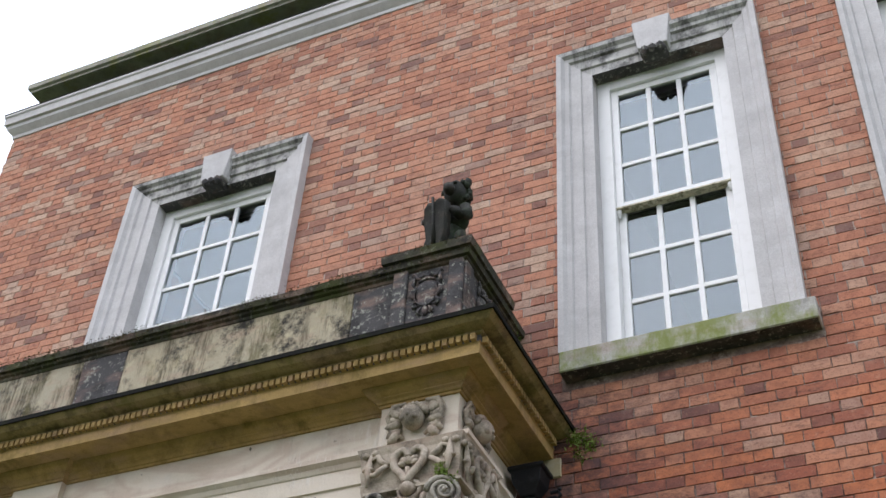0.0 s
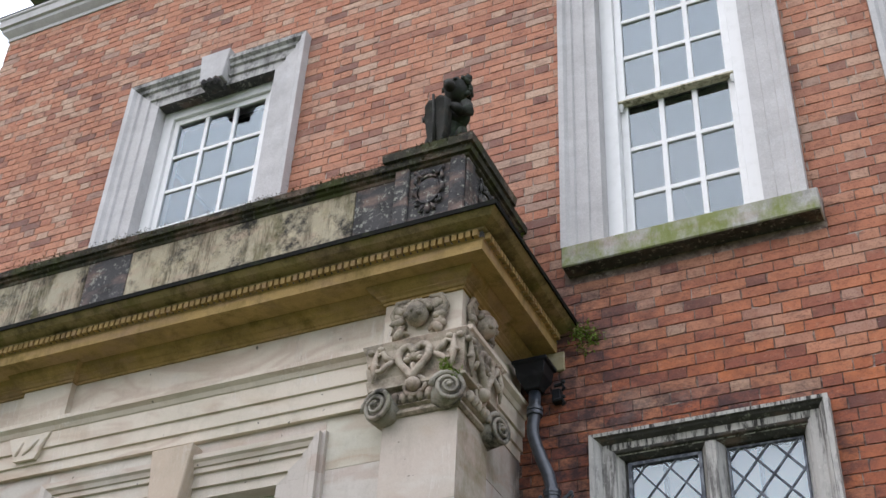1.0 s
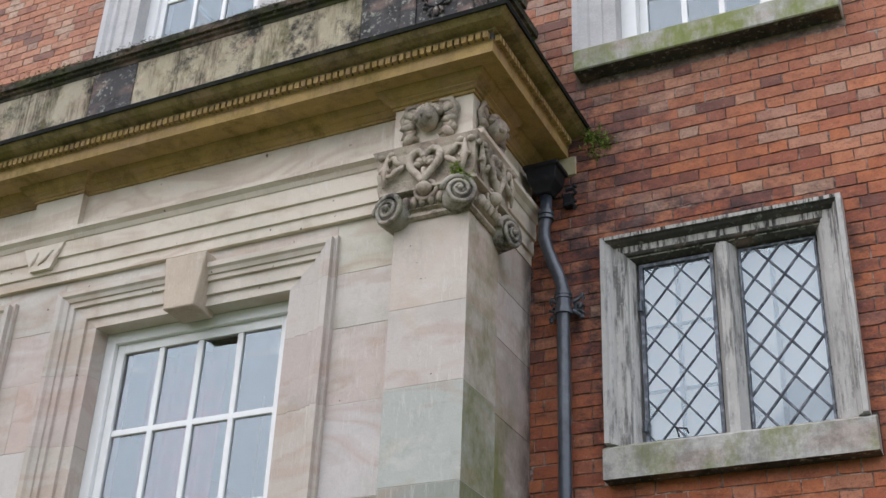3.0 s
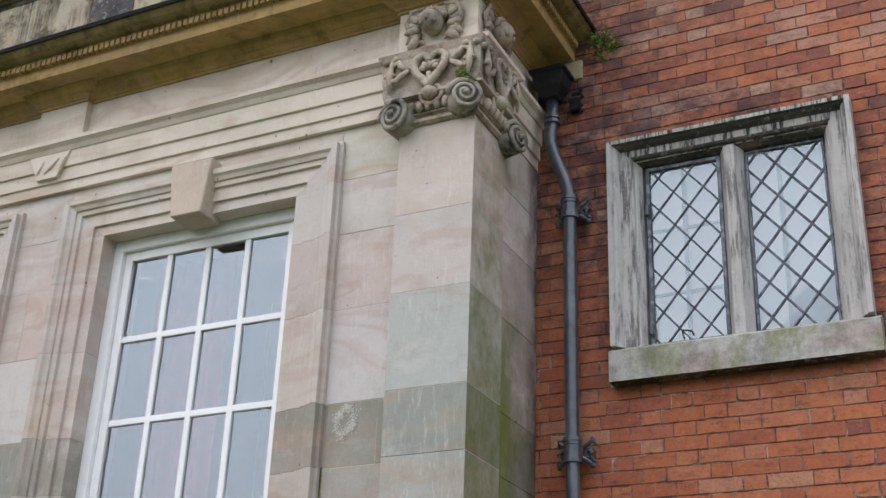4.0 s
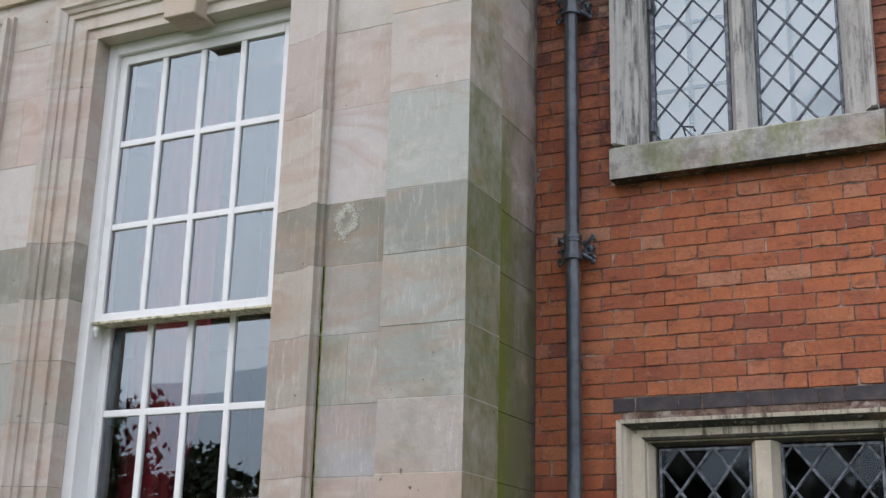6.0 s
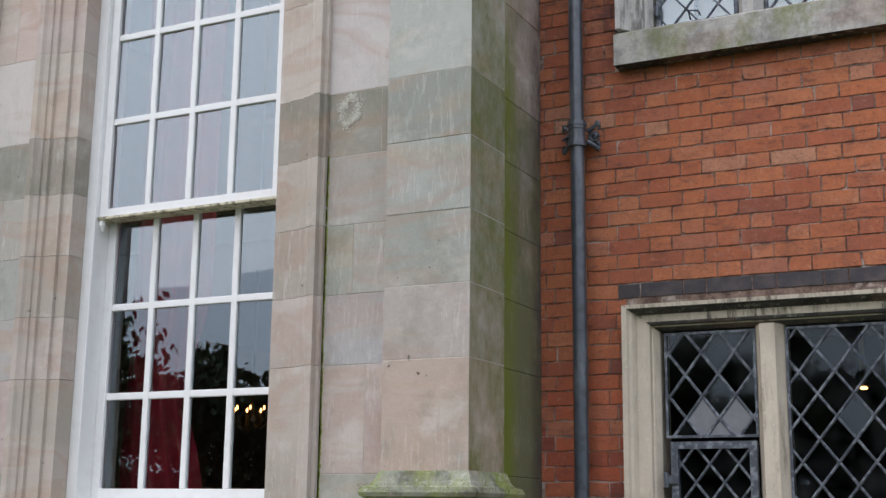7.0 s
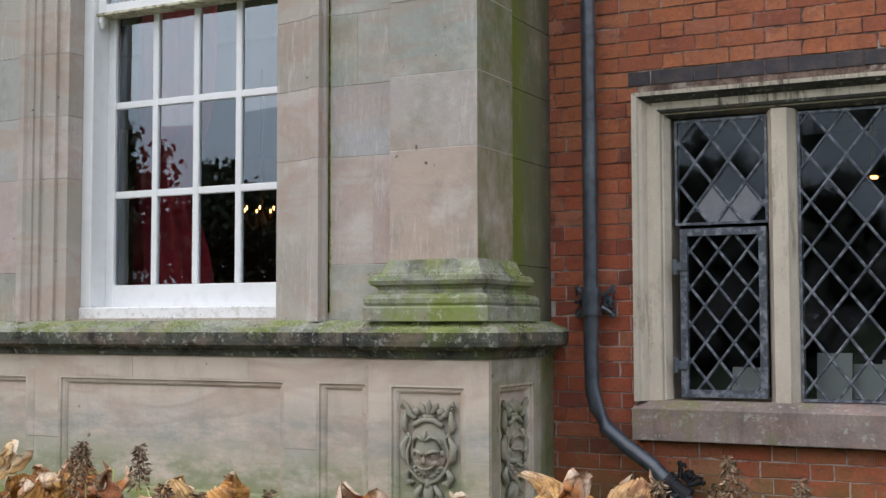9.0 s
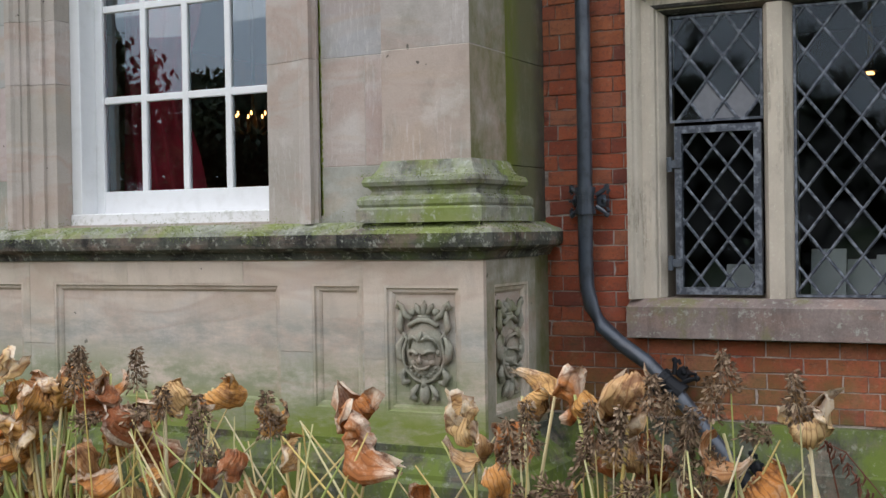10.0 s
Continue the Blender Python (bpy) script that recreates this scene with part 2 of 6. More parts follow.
BUFF = [(0.50, 0.41, 0.34), (0.60, 0.54, 0.47), (0.46, 0.42, 0.36), (0.58, 0.46, 0.39), (0.63, 0.58, 0.52), (0.47, 0.39, 0.31)]
M_BRICK = brick_material("brick_red", False)
M_BRICKS = brick_material("brick_red_course", True)
kk = Mat("brick_sooty", 0.8)
kk.base((0.045, 0.04, 0.045)).over(kk.mask(kk.noise(12, 6), 0.45, 0.7), (0.10, 0.075, 0.07))
M_BRICK_DARK = kk.bump(kk.noise(60), 0.5, 0.005).done()
kk = Mat("lime_mortar", 0.95, sheen=0.2)
kk.base((0.27, 0.185, 0.145)).over(kk.mask(kk.noise(11, 7, 0.75), 0.42, 0.58), (0.11, 0.068, 0.055))
kk.over(kk.math("MULTIPLY", kk.box_mask("Z", 2.3, 1.7), kk.mask(kk.noise(7, 6, 0.7), 0.36, 0.52)), (0.50, 0.42, 0.36))
kk.over(kk.math("MULTIPLY", kk.mask(kk.noise(4.1, 7, 0.78), 0.52, 0.6), 0.75), (0.54, 0.46, 0.40))
kk.over(kk.math("MULTIPLY", kk.box_mask("Z", 6.2, 7.2), kk.mask(kk.noise(6, 6, 0.7), 0.4, 0.56)), (0.48, 0.40, 0.34))
house_soot(kk)
M_MORTAR = kk.bump(kk.noise(90), 0.5, 0.005).done()
M_STONE = stone_material("sandstone_core", BUFF, 0.0, 0.0, 0.0, 0.0)
M_ASHLAR = ashlar_material("sandstone_ashlar", (0.205, 0.215, 0.165), 0.0, 0.3)
# side faces: algae, laid on thicker to paint in the side's shade
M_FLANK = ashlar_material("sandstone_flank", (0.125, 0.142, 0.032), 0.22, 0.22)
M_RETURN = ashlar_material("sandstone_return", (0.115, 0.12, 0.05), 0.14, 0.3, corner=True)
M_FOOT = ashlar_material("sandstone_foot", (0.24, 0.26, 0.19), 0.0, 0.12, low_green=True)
M_ENTAB = ashlar_material("sandstone_entablature", (0.30, 0.27, 0.15), 0.0, 0.45)
M_CORNICE = stone_material("sandstone_cornice", [(0.46, 0.305, 0.115), (0.49, 0.33, 0.135)], 0.25, 0.15, 0.0, 0.35, algae_color=(0.11, 0.085, 0.02))
M_CYMA = stone_material("sandstone_cyma", [(0.36, 0.27, 0.12), (0.32, 0.25, 0.115)], 0.5, 0.35, 0.0, 0.5, algae_color=(0.13, 0.12, 0.03))
M_MOSS = stone_material("sandstone_mossy", [(0.36, 0.365, 0.29), (0.33, 0.34, 0.26)], 0.6, 0.62, 0.7, 0.4, 0.95, (0.215, 0.265, 0.06))
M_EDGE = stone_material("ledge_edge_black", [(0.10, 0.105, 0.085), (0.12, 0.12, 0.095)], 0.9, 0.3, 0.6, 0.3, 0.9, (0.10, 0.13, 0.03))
M_PLINTH = stone_material("plinth_mossy", [(0.11, 0.115, 0.085), (0.14, 0.14, 0.10)], 0.7, 0.7, 0.3, 0.5, 0.95, (0.145, 0.195, 0.032))
M_PARAPET = stone_material("parapet_weathered", [(0.50, 0.42, 0.27), (0.40, 0.37, 0.29), (0.54, 0.44, 0.27)], 0.97, 0.25, 0.15, 0.95, algae_color=(0.10, 0.09, 0.03))
# sooty stone, also used as painted shade on undersides and in recesses
M_SOOT_SHADE = stone_material("stone_soot_shade", [(0.10, 0.095, 0.09), (0.075, 0.072, 0.075)], 0.6, 0.0, 0.55, 0.3)
M_COPING = stone_material("coping_mossy", [(0.06, 0.055, 0.04), (0.05, 0.05, 0.035)], 0.9, 0.5, 0.2, 0.3, 0.95, (0.055, 0.065, 0.018))
M_CARVED = stone_material("stone_carved", [(0.50, 0.43, 0.34), (0.53, 0.45, 0.36)], 0.6, 0.1, 0.1, 0.3)
M_VOLUTE = stone_material("stone_volute", [(0.40, 0.36, 0.30), (0.36, 0.33, 0.28)], 0.9, 0.2, 0.3, 0.4)
M_MASK = stone_material("stone_mask", [(0.37, 0.37, 0.28), (0.38, 0.36, 0.28)], 0.1, 0.35, 0.2, 0.15, algae_color=(0.19, 0.20, 0.08))
M_JAMB = weathered_material("jamb_stone_weathered", (0.52, 0.50, 0.47), (0.07, 0.066, 0.064), 0.55)
M_HEAD = weathered_material("lintel_stone_sooty", (0.54, 0.52, 0.48), (0.03, 0.028, 0.028), 1.0)
M_JAMB2 = weathered_material("jamb_stone_buff", (0.62, 0.54, 0.43), (0.20, 0.16, 0.11), 0.3)
M_HEAD2 = weathered_material("lintel_stone_buff", (0.60, 0.53, 0.42), (0.07, 0.06, 0.045), 0.75)
M_SILL = stone_material("sill_stone", [(0.52, 0.50, 0.46), (0.50, 0.48, 0.44)], 0.4, 0.5, 0.15, 0.4, algae_color=(0.16, 0.18, 0.045))
M_SILL_GREEN = stone_material("sill_stone_green", [(0.52, 0.50, 0.46), (0.50, 0.48, 0.44)], 0.3, 0.62, 0.1, 0.4, algae_color=(0.17, 0.205, 0.03))
M_ROOFPAR = stone_material("roof_parapet_stone", [(0.46, 0.44, 0.38), (0.36, 0.36, 0.30), (0.50, 0.47, 0.39)], 0.22, 0.35, 0.3, 0.4, algae_color=(0.27, 0.27, 0.09))
M_FRAME = stone_material("painted_stone", [(0.60, 0.58, 0.57), (0.64, 0.62, 0.61)], 0.06, 0.0, 0.0, 0.12, vein=0.0)
M_FRAME_DIRTY = stone_material("painted_stone_streaked", [(0.54, 0.53, 0.51), (0.54, 0.52, 0.50)], 0.8, 0.0, 0.1, 0.7, vein=0.0)
M_STATUE = stone_material("statue_mossy_stone", [(0.020, 0.022, 0.016), (0.026, 0.022, 0.016)], 0.8, 0.35, 0.06, 0.2, 0.7, (0.035, 0.06, 0.025), vein=0.06)
kk = Mat("white_gloss_paint", 0.4)
kk.base((0.80, 0.80, 0.79)).over(kk.math("MULTIPLY", kk.mask(kk.noise(14, 6), 0.5, 0.75), 0.25), (0.55, 0.54, 0.50))
M_PAINT = kk.bump(kk.noise(40), 0.1, 0.002).done()
kk = Mat("white_paint_algae", 0.6)
kk.base((0.78, 0.78, 0.76)).over(kk.math("MULTIPLY", kk.mask(kk.noise(30, 6), 0.5, 0.7), 0.6), (0.42, 0.42, 0.33))
M_PAINT_DIRTY = kk.bump(kk.noise(40), 0.2, 0.002).done()
kk = Mat("rail_paint_grimy", 0.7)
kk.base((0.62, 0.57, 0.42)).over(kk.mask(kk.noise(30, 6), 0.46, 0.66), (0.16, 0.135, 0.07))
M_RAIL = kk.bump(kk.noise(40), 0.3, 0.003).done()
kk = Mat("pipe_paint", 0.32, sheen=0.8)
kk.base((0.05, 0.062, 0.08)).over(kk.mask(kk.noise(20, 6), 0.48, 0.66), (0.022, 0.026, 0.032)).over(kk.math("MULTIPLY", kk.mask(kk.noise(9, 5, 0.6, (1, 1, 0.3)), 0.55, 0.7), 0.5), (0.17, 0.19, 0.21))
M_PIPE = kk.bump(kk.noise(70), 0.25, 0.003).done()
kk = Mat("hopper_black", 0.55, sheen=0.3)
kk.base((0.008, 0.009, 0.011)).over(kk.mask(kk.noise(20, 6), 0.5, 0.7), (0.02, 0.021, 0.024))
M_BLACK = kk.bump(kk.noise(60), 0.3, 0.003).done()
kk = Mat("lead", 0.55, 0.3)
kk.base((0.07, 0.08, 0.098)).over(kk.mask(kk.noise(30, 5), 0.46, 0.62), (0.22, 0.24, 0.27))
M_LEAD = kk.bump(kk.noise(90), 0.3, 0.002).done()
kk = Mat("lead_flashing", 0.85, sheen=0.1)
kk.base((0.012, 0.012, 0.011)).over(kk.mask(kk.noise(12, 5), 0.5, 0.7), (0.025, 0.028, 0.015))
M_FLASH = kk.bump(kk.noise(40), 0.4, 0.004).done()


def glass_material(name, ior, tint=(1, 1, 1), rough=0.0, dust=0.0):
    m = bpy.data.materials.new(name)
    m.use_nodes = True
    n, l = m.node_tree.nodes, m.node_tree.links
    n.remove(n["Principled BSDF"])
    fr = n.new("ShaderNodeFresnel")
    fr.inputs["IOR"].default_value = ior
    tr, gl, mx = n.new("ShaderNodeBsdfTransparent"), n.new("ShaderNodeBsdfGlossy"), n.new("ShaderNodeMixShader")
    tr.inputs["Color"].default_value = (*tint, 1)
    gl.inputs["Roughness"].default_value = rough
    gl.inputs["Color"].default_value = (0.78, 0.92, 1.0, 1)
    bp, ns = n.new("ShaderNodeBump"), n.new("ShaderNodeTexNoise")
    ns.inputs["Scale"].default_value = 3.0
    bp.inputs["Strength"].default_value = 0.004
    bp.inputs["Distance"].default_value = 0.01
    geo = n.new("ShaderNodeNewGeometry")
    l.new(geo.outputs["Position"], ns.inputs["Vector"])
    l.new(ns.outputs["Fac"], bp.inputs["Height"])
    l.new(bp.outputs[0], gl.inputs["Normal"])
    l.new(fr.outputs[0], mx.inputs[0])
    l.new(tr.outputs[0], mx.inputs[1])
    l.new(gl.outputs[0], mx.inputs[2])
    last = mx
    if dust:
        df, m2, dn, mr = n.new("ShaderNodeBsdfDiffuse"), n.new("ShaderNodeMixShader"), n.new("ShaderNodeTexNoise"), n.new("ShaderNodeMapRange")
        df.inputs["Color"].default_value = (0.42, 0.45, 0.47, 1)
        dn.inputs["Scale"].default_value = 7
        dn.inputs["Detail"].default_value = 6
        l.new(geo.outputs["Position"], dn.inputs["Vector"])
        mr.inputs["From Min"].default_value, mr.inputs["From Max"].default_value = 0.45, 0.8
        mr.inputs["To Max"].default_value = dust
        l.new(dn.outputs["Fac"], mr.inputs["Value"])
        l.new(mr.outputs[0], m2.inputs[0])
        l.new(mx.outputs[0], m2.inputs[1])
        l.new(df.outputs[0], m2.inputs[2])
        last = m2
    l.new(last.outputs[0], n["Material Output"].inputs["Surface"])
    return m


M_GLASS = glass_material("window_glass", 2.45)
M_GLASS_UP = glass_material("upper_window_glass", 2.15)
M_GLASS_DARK = glass_material("dark_leaded_glass", 1.55, (0.7, 0.75, 0.75), 0.02, 0.045)
M_GLASS_OLD = glass_material("old_leaded_glass", 2.3, (0.95, 0.985, 0.98), 0.02, 0.16)


def plain(name, color, rough=0.8, second=None, scale=20, bump=0.2):
    k = Mat(name, rough)
    k.base(color)
    if second:
        k.over(k.mask(k.noise(scale, 5), 0.4, 0.7), second)
    return k.bump(k.noise(scale * 4), bump, 0.004).done()


# ---- building helpers ----
def part(name, bm, material, parent, label=""):
    me = bpy.data.meshes.new(name)
    bm.to_mesh(me)
    bm.free()
    for m in material if isinstance(material, (list, tuple)) else [material]:
        me.materials.append(m)
    ob = new(name, me)
    ob.parent = parent
    return tagged(ob, label)


def thing(name, label, category, at=(0, 0, 0), group="", kind=""):
    ob = new(name)
    ob.empty_display_size = 0.1
    ob.location = at
    return tagged(ob, label, category, group, kind)


def hue(ob, color, growth=0.0):
    """The block's own stone colour, and how much growth it carries."""
    ob.color = (*color, growth)
    return ob


def solid(name, bm, material, label, category, group="", kind=""):
    return tagged(part(name, bm, material, None), label, category, group, kind)


def box(bm, x0, x1, y0, y1, z0, z1, bevel=0.0):
    r = bmesh.ops.create_cube(bm, size=1.0, matrix=Matrix.Translation(((x0 + x1) / 2, (y0 + y1) / 2, (z0 + z1) / 2)) @ Matrix.Diagonal((x1 - x0, y1 - y0, z1 - z0, 1)))
    if bevel:
        es = list({e for v in r["verts"] for e in v.link_edges})
        bmesh.ops.bevel(bm, geom=es, offset=bevel, segments=1, affect="EDGES")
    return bm


def slab(x0, x1, y0, y1, z0, z1, bevel=0.004):
    return box(bmesh.new(), x0, x1, y0, y1, z0, z1, bevel)


def sweep(bm, profile, path, to=lambda u, v, w: (u, v, w), closed=False):
    """A closed profile of (offset to the right of the path, height) carried along a flat path with mitred corners."""
    n = len(path)
    rings = []
    for i, p in enumerate(path):
        p = Vector(p)
        a = (p - Vector(path[i - 1])).normalized() if i or closed else None
        b = (Vector(path[(i + 1) % n]) - p).normalized() if i < n - 1 or closed else None
        a, b = a or b, b or a
        na, nb = Vector((a.y, -a.x)), Vector((b.y, -b.x))
        m = (na + nb).normalized()
        m /= max(0.3, m.dot(na))
        rings.append([bm.verts.new(to(p.x + m.x * o, p.y + m.y * o, h)) for o, h in profile])
    k = len(profile)
    for i in range(n if closed else n - 1):
        r0, r1 = rings[i], rings[(i + 1) % n]
        for j in range(k):
            bm.faces.new((r0[j], r0[(j + 1) % k], r1[(j + 1) % k], r1[j]))
    if not closed:
        bm.faces.new(rings[0])
        bm.faces.new(rings[-1][::-1])
    bmesh.ops.recalc_face_normals(bm, faces=bm.faces)
    return bm


def tube(bm, points, radii, seg=10):
    """A round bar through the points."""
    pts = [Vector(p) for p in points]
    rings = []
    for i, p in enumerate(pts):
        d = (pts[min(i + 1, len(pts) - 1)] - pts[max(i - 1, 0)]).normalized()
        s = d.cross(Vector((0.31, 0.2, 0.93)) if abs(d.z) < 0.9 else Vector((0, 1, 0))).normalized()
        u = d.cross(s)
        r = radii[i] if isinstance(radii, (list, tuple)) else radii
        rings.append([bm.verts.new(p + r * (math.cos(t) * s + math.sin(t) * u)) for t in [2 * math.pi * k / seg for k in range(seg)]])
    for a, b in zip(rings, rings[1:]):
        for k in range(seg):
            bm.faces.new((a[k], a[(k + 1) % seg], b[(k + 1) % seg], b[k]))
    bm.faces.new(rings[0][::-1])
    bm.faces.new(rings[-1])
    bmesh.ops.recalc_face_normals(bm, faces=bm.faces)
    return bm


def smooth(ob):
    for p in ob.data.polygons:
        p.use_smooth = True
    return ob


def blob(bm, c, r, turn=(0, 0, 0), sub=2):
    """A rounded lump of the given radii."""
    return bmesh.ops.create_icosphere(bm, subdivisions=sub, radius=1, matrix=pose(*c, *turn) @ Matrix.Diagonal((*r, 1)))


def pierced(bm, x0, x1, z0, z1, y0, y1, holes):
    """A wall slab with rectangular holes (x0, x1, z0, z1) through it."""
    xs = sorted({x0, x1, *[v for h in holes for v in h[:2] if x0 < v < x1]})
    zs = sorted({z0, z1, *[v for h in holes for v in h[2:] if z0 < v < z1]})
    vs = {}

    def vert(i, y, k):
        key = (i, y, k)
        if key not in vs:
            vs[key] = bm.verts.new((xs[i], y, zs[k]))
        return vs[key]

    def filled(i, k):
        if not (0 <= i < len(xs) - 1 and 0 <= k < len(zs) - 1):
            return False
        cx, cz = (xs[i] + xs[i + 1]) / 2, (zs[k] + zs[k + 1]) / 2
        return not any(h[0] < cx < h[1] and h[2] < cz < h[3] for h in holes)

    for i in range(len(xs) - 1):
        for k in range(len(zs) - 1):
            if not filled(i, k):
                continue
            for y in (y0, y1):
                bm.faces.new((vert(i, y, k), vert(i + 1, y, k), vert(i + 1, y, k + 1), vert(i, y, k + 1)))
            for di, dk, a, b in ((-1, 0, (i, k), (i, k + 1)), (1, 0, (i + 1, k), (i + 1, k + 1)), (0, -1, (i, k), (i + 1, k)), (0, 1, (i, k + 1), (i + 1, k + 1))):
                if not filled(i + di, k + dk):
                    bm.faces.new((vert(a[0], y0, a[1]), vert(b[0], y0, b[1]), vert(b[0], y1, b[1]), vert(a[0], y1, a[1])))
    bmesh.ops.recalc_face_normals(bm, faces=bm.faces)
    return bm


# ---- plan ----
WALL_X0, WALL_X1, WALL_TOP = -5.69, 5.2, 11.08
BAY_L = -5.76                       # the far end of the bay; the near pilaster edge is at x = 0
BAY_Y, PIL_Y, BASE_Y, DIE_Y = -0.85, -0.935, -0.90, -0.97
# upper sash windows: outer frame x0, x1 and opening x0, x1
TALL = [(0.265, 1.785, 0.53, 1.545, 3), (2.37, 3.89, 2.635, 3.65, 3), (-3.76, -2.02, -3.455, -2.27, 3)]
TALL_HEAD, TALL_OPEN, TALL_SILL = 9.61, 9.33, 6.68
MW = (0.412, 1.728, 0.574, 1.572, 4.10, 5.19, 5.317)
GW = (0.418, 1.79, 0.569, 1.64, 1.18, 2.54, 2.66)

# ---- ground ----
bm = bmesh.new()
bmesh.ops.create_circle(bm, cap_ends=True, segments=64, radius=2500)
kk = Mat("lawn", 0.95)
kk.base((0.055, 0.085, 0.025)).over(kk.mask(kk.noise(0.6, 6), 0.4, 0.65), (0.075, 0.085, 0.03))
solid("ground", bm, kk.bump(kk.noise(30), 0.6, 0.02).done(), "damp green lawn round the house", "ground", kind="structure")

# ---- brick wall ----
holes = [(a + 0.02, b - 0.02, TALL_SILL - 0.1, TALL_HEAD - 0.02) for a, b, *_ in TALL]
holes += [(MW[0] + 0.02, MW[1] - 0.02, 3.95, MW[6] - 0.02), (GW[0] + 0.02, GW[1] - 0.02, 1.05, GW[6] - 0.02), (-5.2, -0.5, 0.75, 5.2)]
wall = solid("wall_main", pierced(bmesh.new(), WALL_X0 + 0.01, WALL_X1, 0.0, WALL_TOP, 0.0025, 0.40, holes), M_MORTAR,
             "red brick house wall with pale lime mortar joints", "wall", kind="structure")
side = solid("wall_side", slab(WALL_X0, WALL_X0 + 0.35, 0.41, 8.0, 0, WALL_TOP, 0), M_BRICKS, "red brick end wall of the house", "wall", kind="structure")

# ---- cornice and parapet of the house ----
top_path = [(WALL_X0, 8.0), (WALL_X0, 0.0), (WALL_X1, 0.0)]
bm = sweep(bmesh.new(), [(-0.3, 11.06), (0.015, 11.06), (0.02, 11.10), (0.04, 11.12), (0.075, 11.16), (0.08, 11.20), (0.105, 11.21), (0.11, 11.30), (0.125, 11.315), (0.125, 11.345), (-0.3, 11.40)], top_path)
solid("trim_cornice", bm, M_FRAME, "pale painted stone cornice under the parapet", "cornice", kind="structure")
bm = sweep(bmesh.new(), [(-0.3, 11.348), (0.13, 11.348), (0.13, 11.356), (-0.3, 11.41)], top_path)
solid("trim_flashing", bm, M_FLASH, "dark lead flashing on top of the cornice", "flashing", kind="structure")
top = thing("wall_parapet", "weathered stone parapet blocks along the roof edge", "parapet", (0, 0.1, 11.4), kind="structure")
rng = random.Random(4)
x = WALL_X0
while x < WALL_X1:
    w = rng.uniform(0.7, 1.15)
    b = part("parapet_block", slab(x, min(x + w, WALL_X1) - 0.006, -0.01, 0.3, 11.36, 11.77 + rng.uniform(-0.004, 0.004), 0.008), M_ROOFPAR, top)
    b.matrix_parent_inverse = top.matrix_world.inverted()
    x += w
bm = sweep(bmesh.new(), [(-0.34, 11.778), (0.018, 11.778), (0.022, 11.80), (0.05, 11.815), (0.056, 11.88), (0.04, 11.892), (-0.34, 11.91)], top_path)
solid("trim_coping", bm, M_ROOFPAR, "lichened stone coping on the parapet", "coping", kind="structure")
solid("roof", slab(WALL_X0 + 0.2, WALL_X1, 0.3, 8.0, 11.2, 11.35, 0), M_FLASH, "flat lead roof behind the parapet", "roof", kind="structure")

# ---- tall sash windows ----
UP = lambda u, v, w: (u, -w, v)


def sash_leaf(win, name, x0, x1, z0, z1, y, cols, rows, bottom, top_rail, glass, lower=False):
    """One sliding sash with its stiles, rails, glazing bars and panes."""
    st = 0.055
    bm = bmesh.new()
    box(bm, x0, x0 + st, y, y + 0.04, z0, z1, 0.003)
    box(bm, x1 - st, x1, y, y + 0.04, z0, z1, 0.003)
    box(bm, x0 + st, x1 - st, y + 0.001, y + 0.039, z0, z0 + bottom, 0.003)
    box(bm, x0 + st, x1 - st, y + 0.001, y + 0.039, z1 - top_rail, z1, 0.003)
    sash = part(name, bm, M_PAINT, win)
    gx0, gx1, gz0, gz1 = x0 + st, x1 - st, z0 + bottom, z1 - top_rail
    bw = 0.038
    for c in range(1, cols):
        cx = gx0 + (gx1 - gx0) * c / cols
        part("glazing_bar", slab(cx - bw / 2, cx + bw / 2, y + 0.004, y + 0.036, gz0, gz1, 0.004), M_PAINT, sash)
    for r in range(1, rows):
        cz = gz0 + (gz1 - gz0) * r / rows
        part("glazing_bar", slab(gx0, gx1, y + 0.006, y + 0.034, cz - bw / 2, cz + bw / 2, 0.004), M_PAINT, sash)
    rp = random.Random(int(x0 * 97 + z0 * 31))
    for c in range(cols):
        for r in range(rows):
            a, b = gx0 + (gx1 - gx0) * c / cols, gx0 + (gx1 - gx0) * (c + 1) / cols
            d, e = gz0 + (gz1 - gz0) * r / rows, gz0 + (gz1 - gz0) * (r + 1) / rows
            tx, tz = rp.uniform(-0.002, 0.002), rp.uniform(-0.002, 0.002)
            bm = bmesh.new()
            vs = [bm.verts.new((px, y + 0.02 + sx * tx + sz * tz, pz)) for px, pz, sx, sz in ((a, d, -1, -1), (b, d, 1, -1), (b, e, 1, 1), (a, e, -1, 1))]
            bm.faces.new(vs)
            ob = part("pane", bm, glass, sash)
            ob.visible_shadow = False
    if not lower:
        for hx in (x0 + 0.015, x1 - 0.015):
            bm = bmesh.new()
            tube(bm, [(hx, y + 0.02, z0 + 0.005), (hx, y + 0.015, z0 - 0.04), (hx, y + 0.02, z0 - 0.075)], [0.018, 0.02, 0.008], 8)
            part("sash_horn", bm, M_PAINT, sash)
    return sash


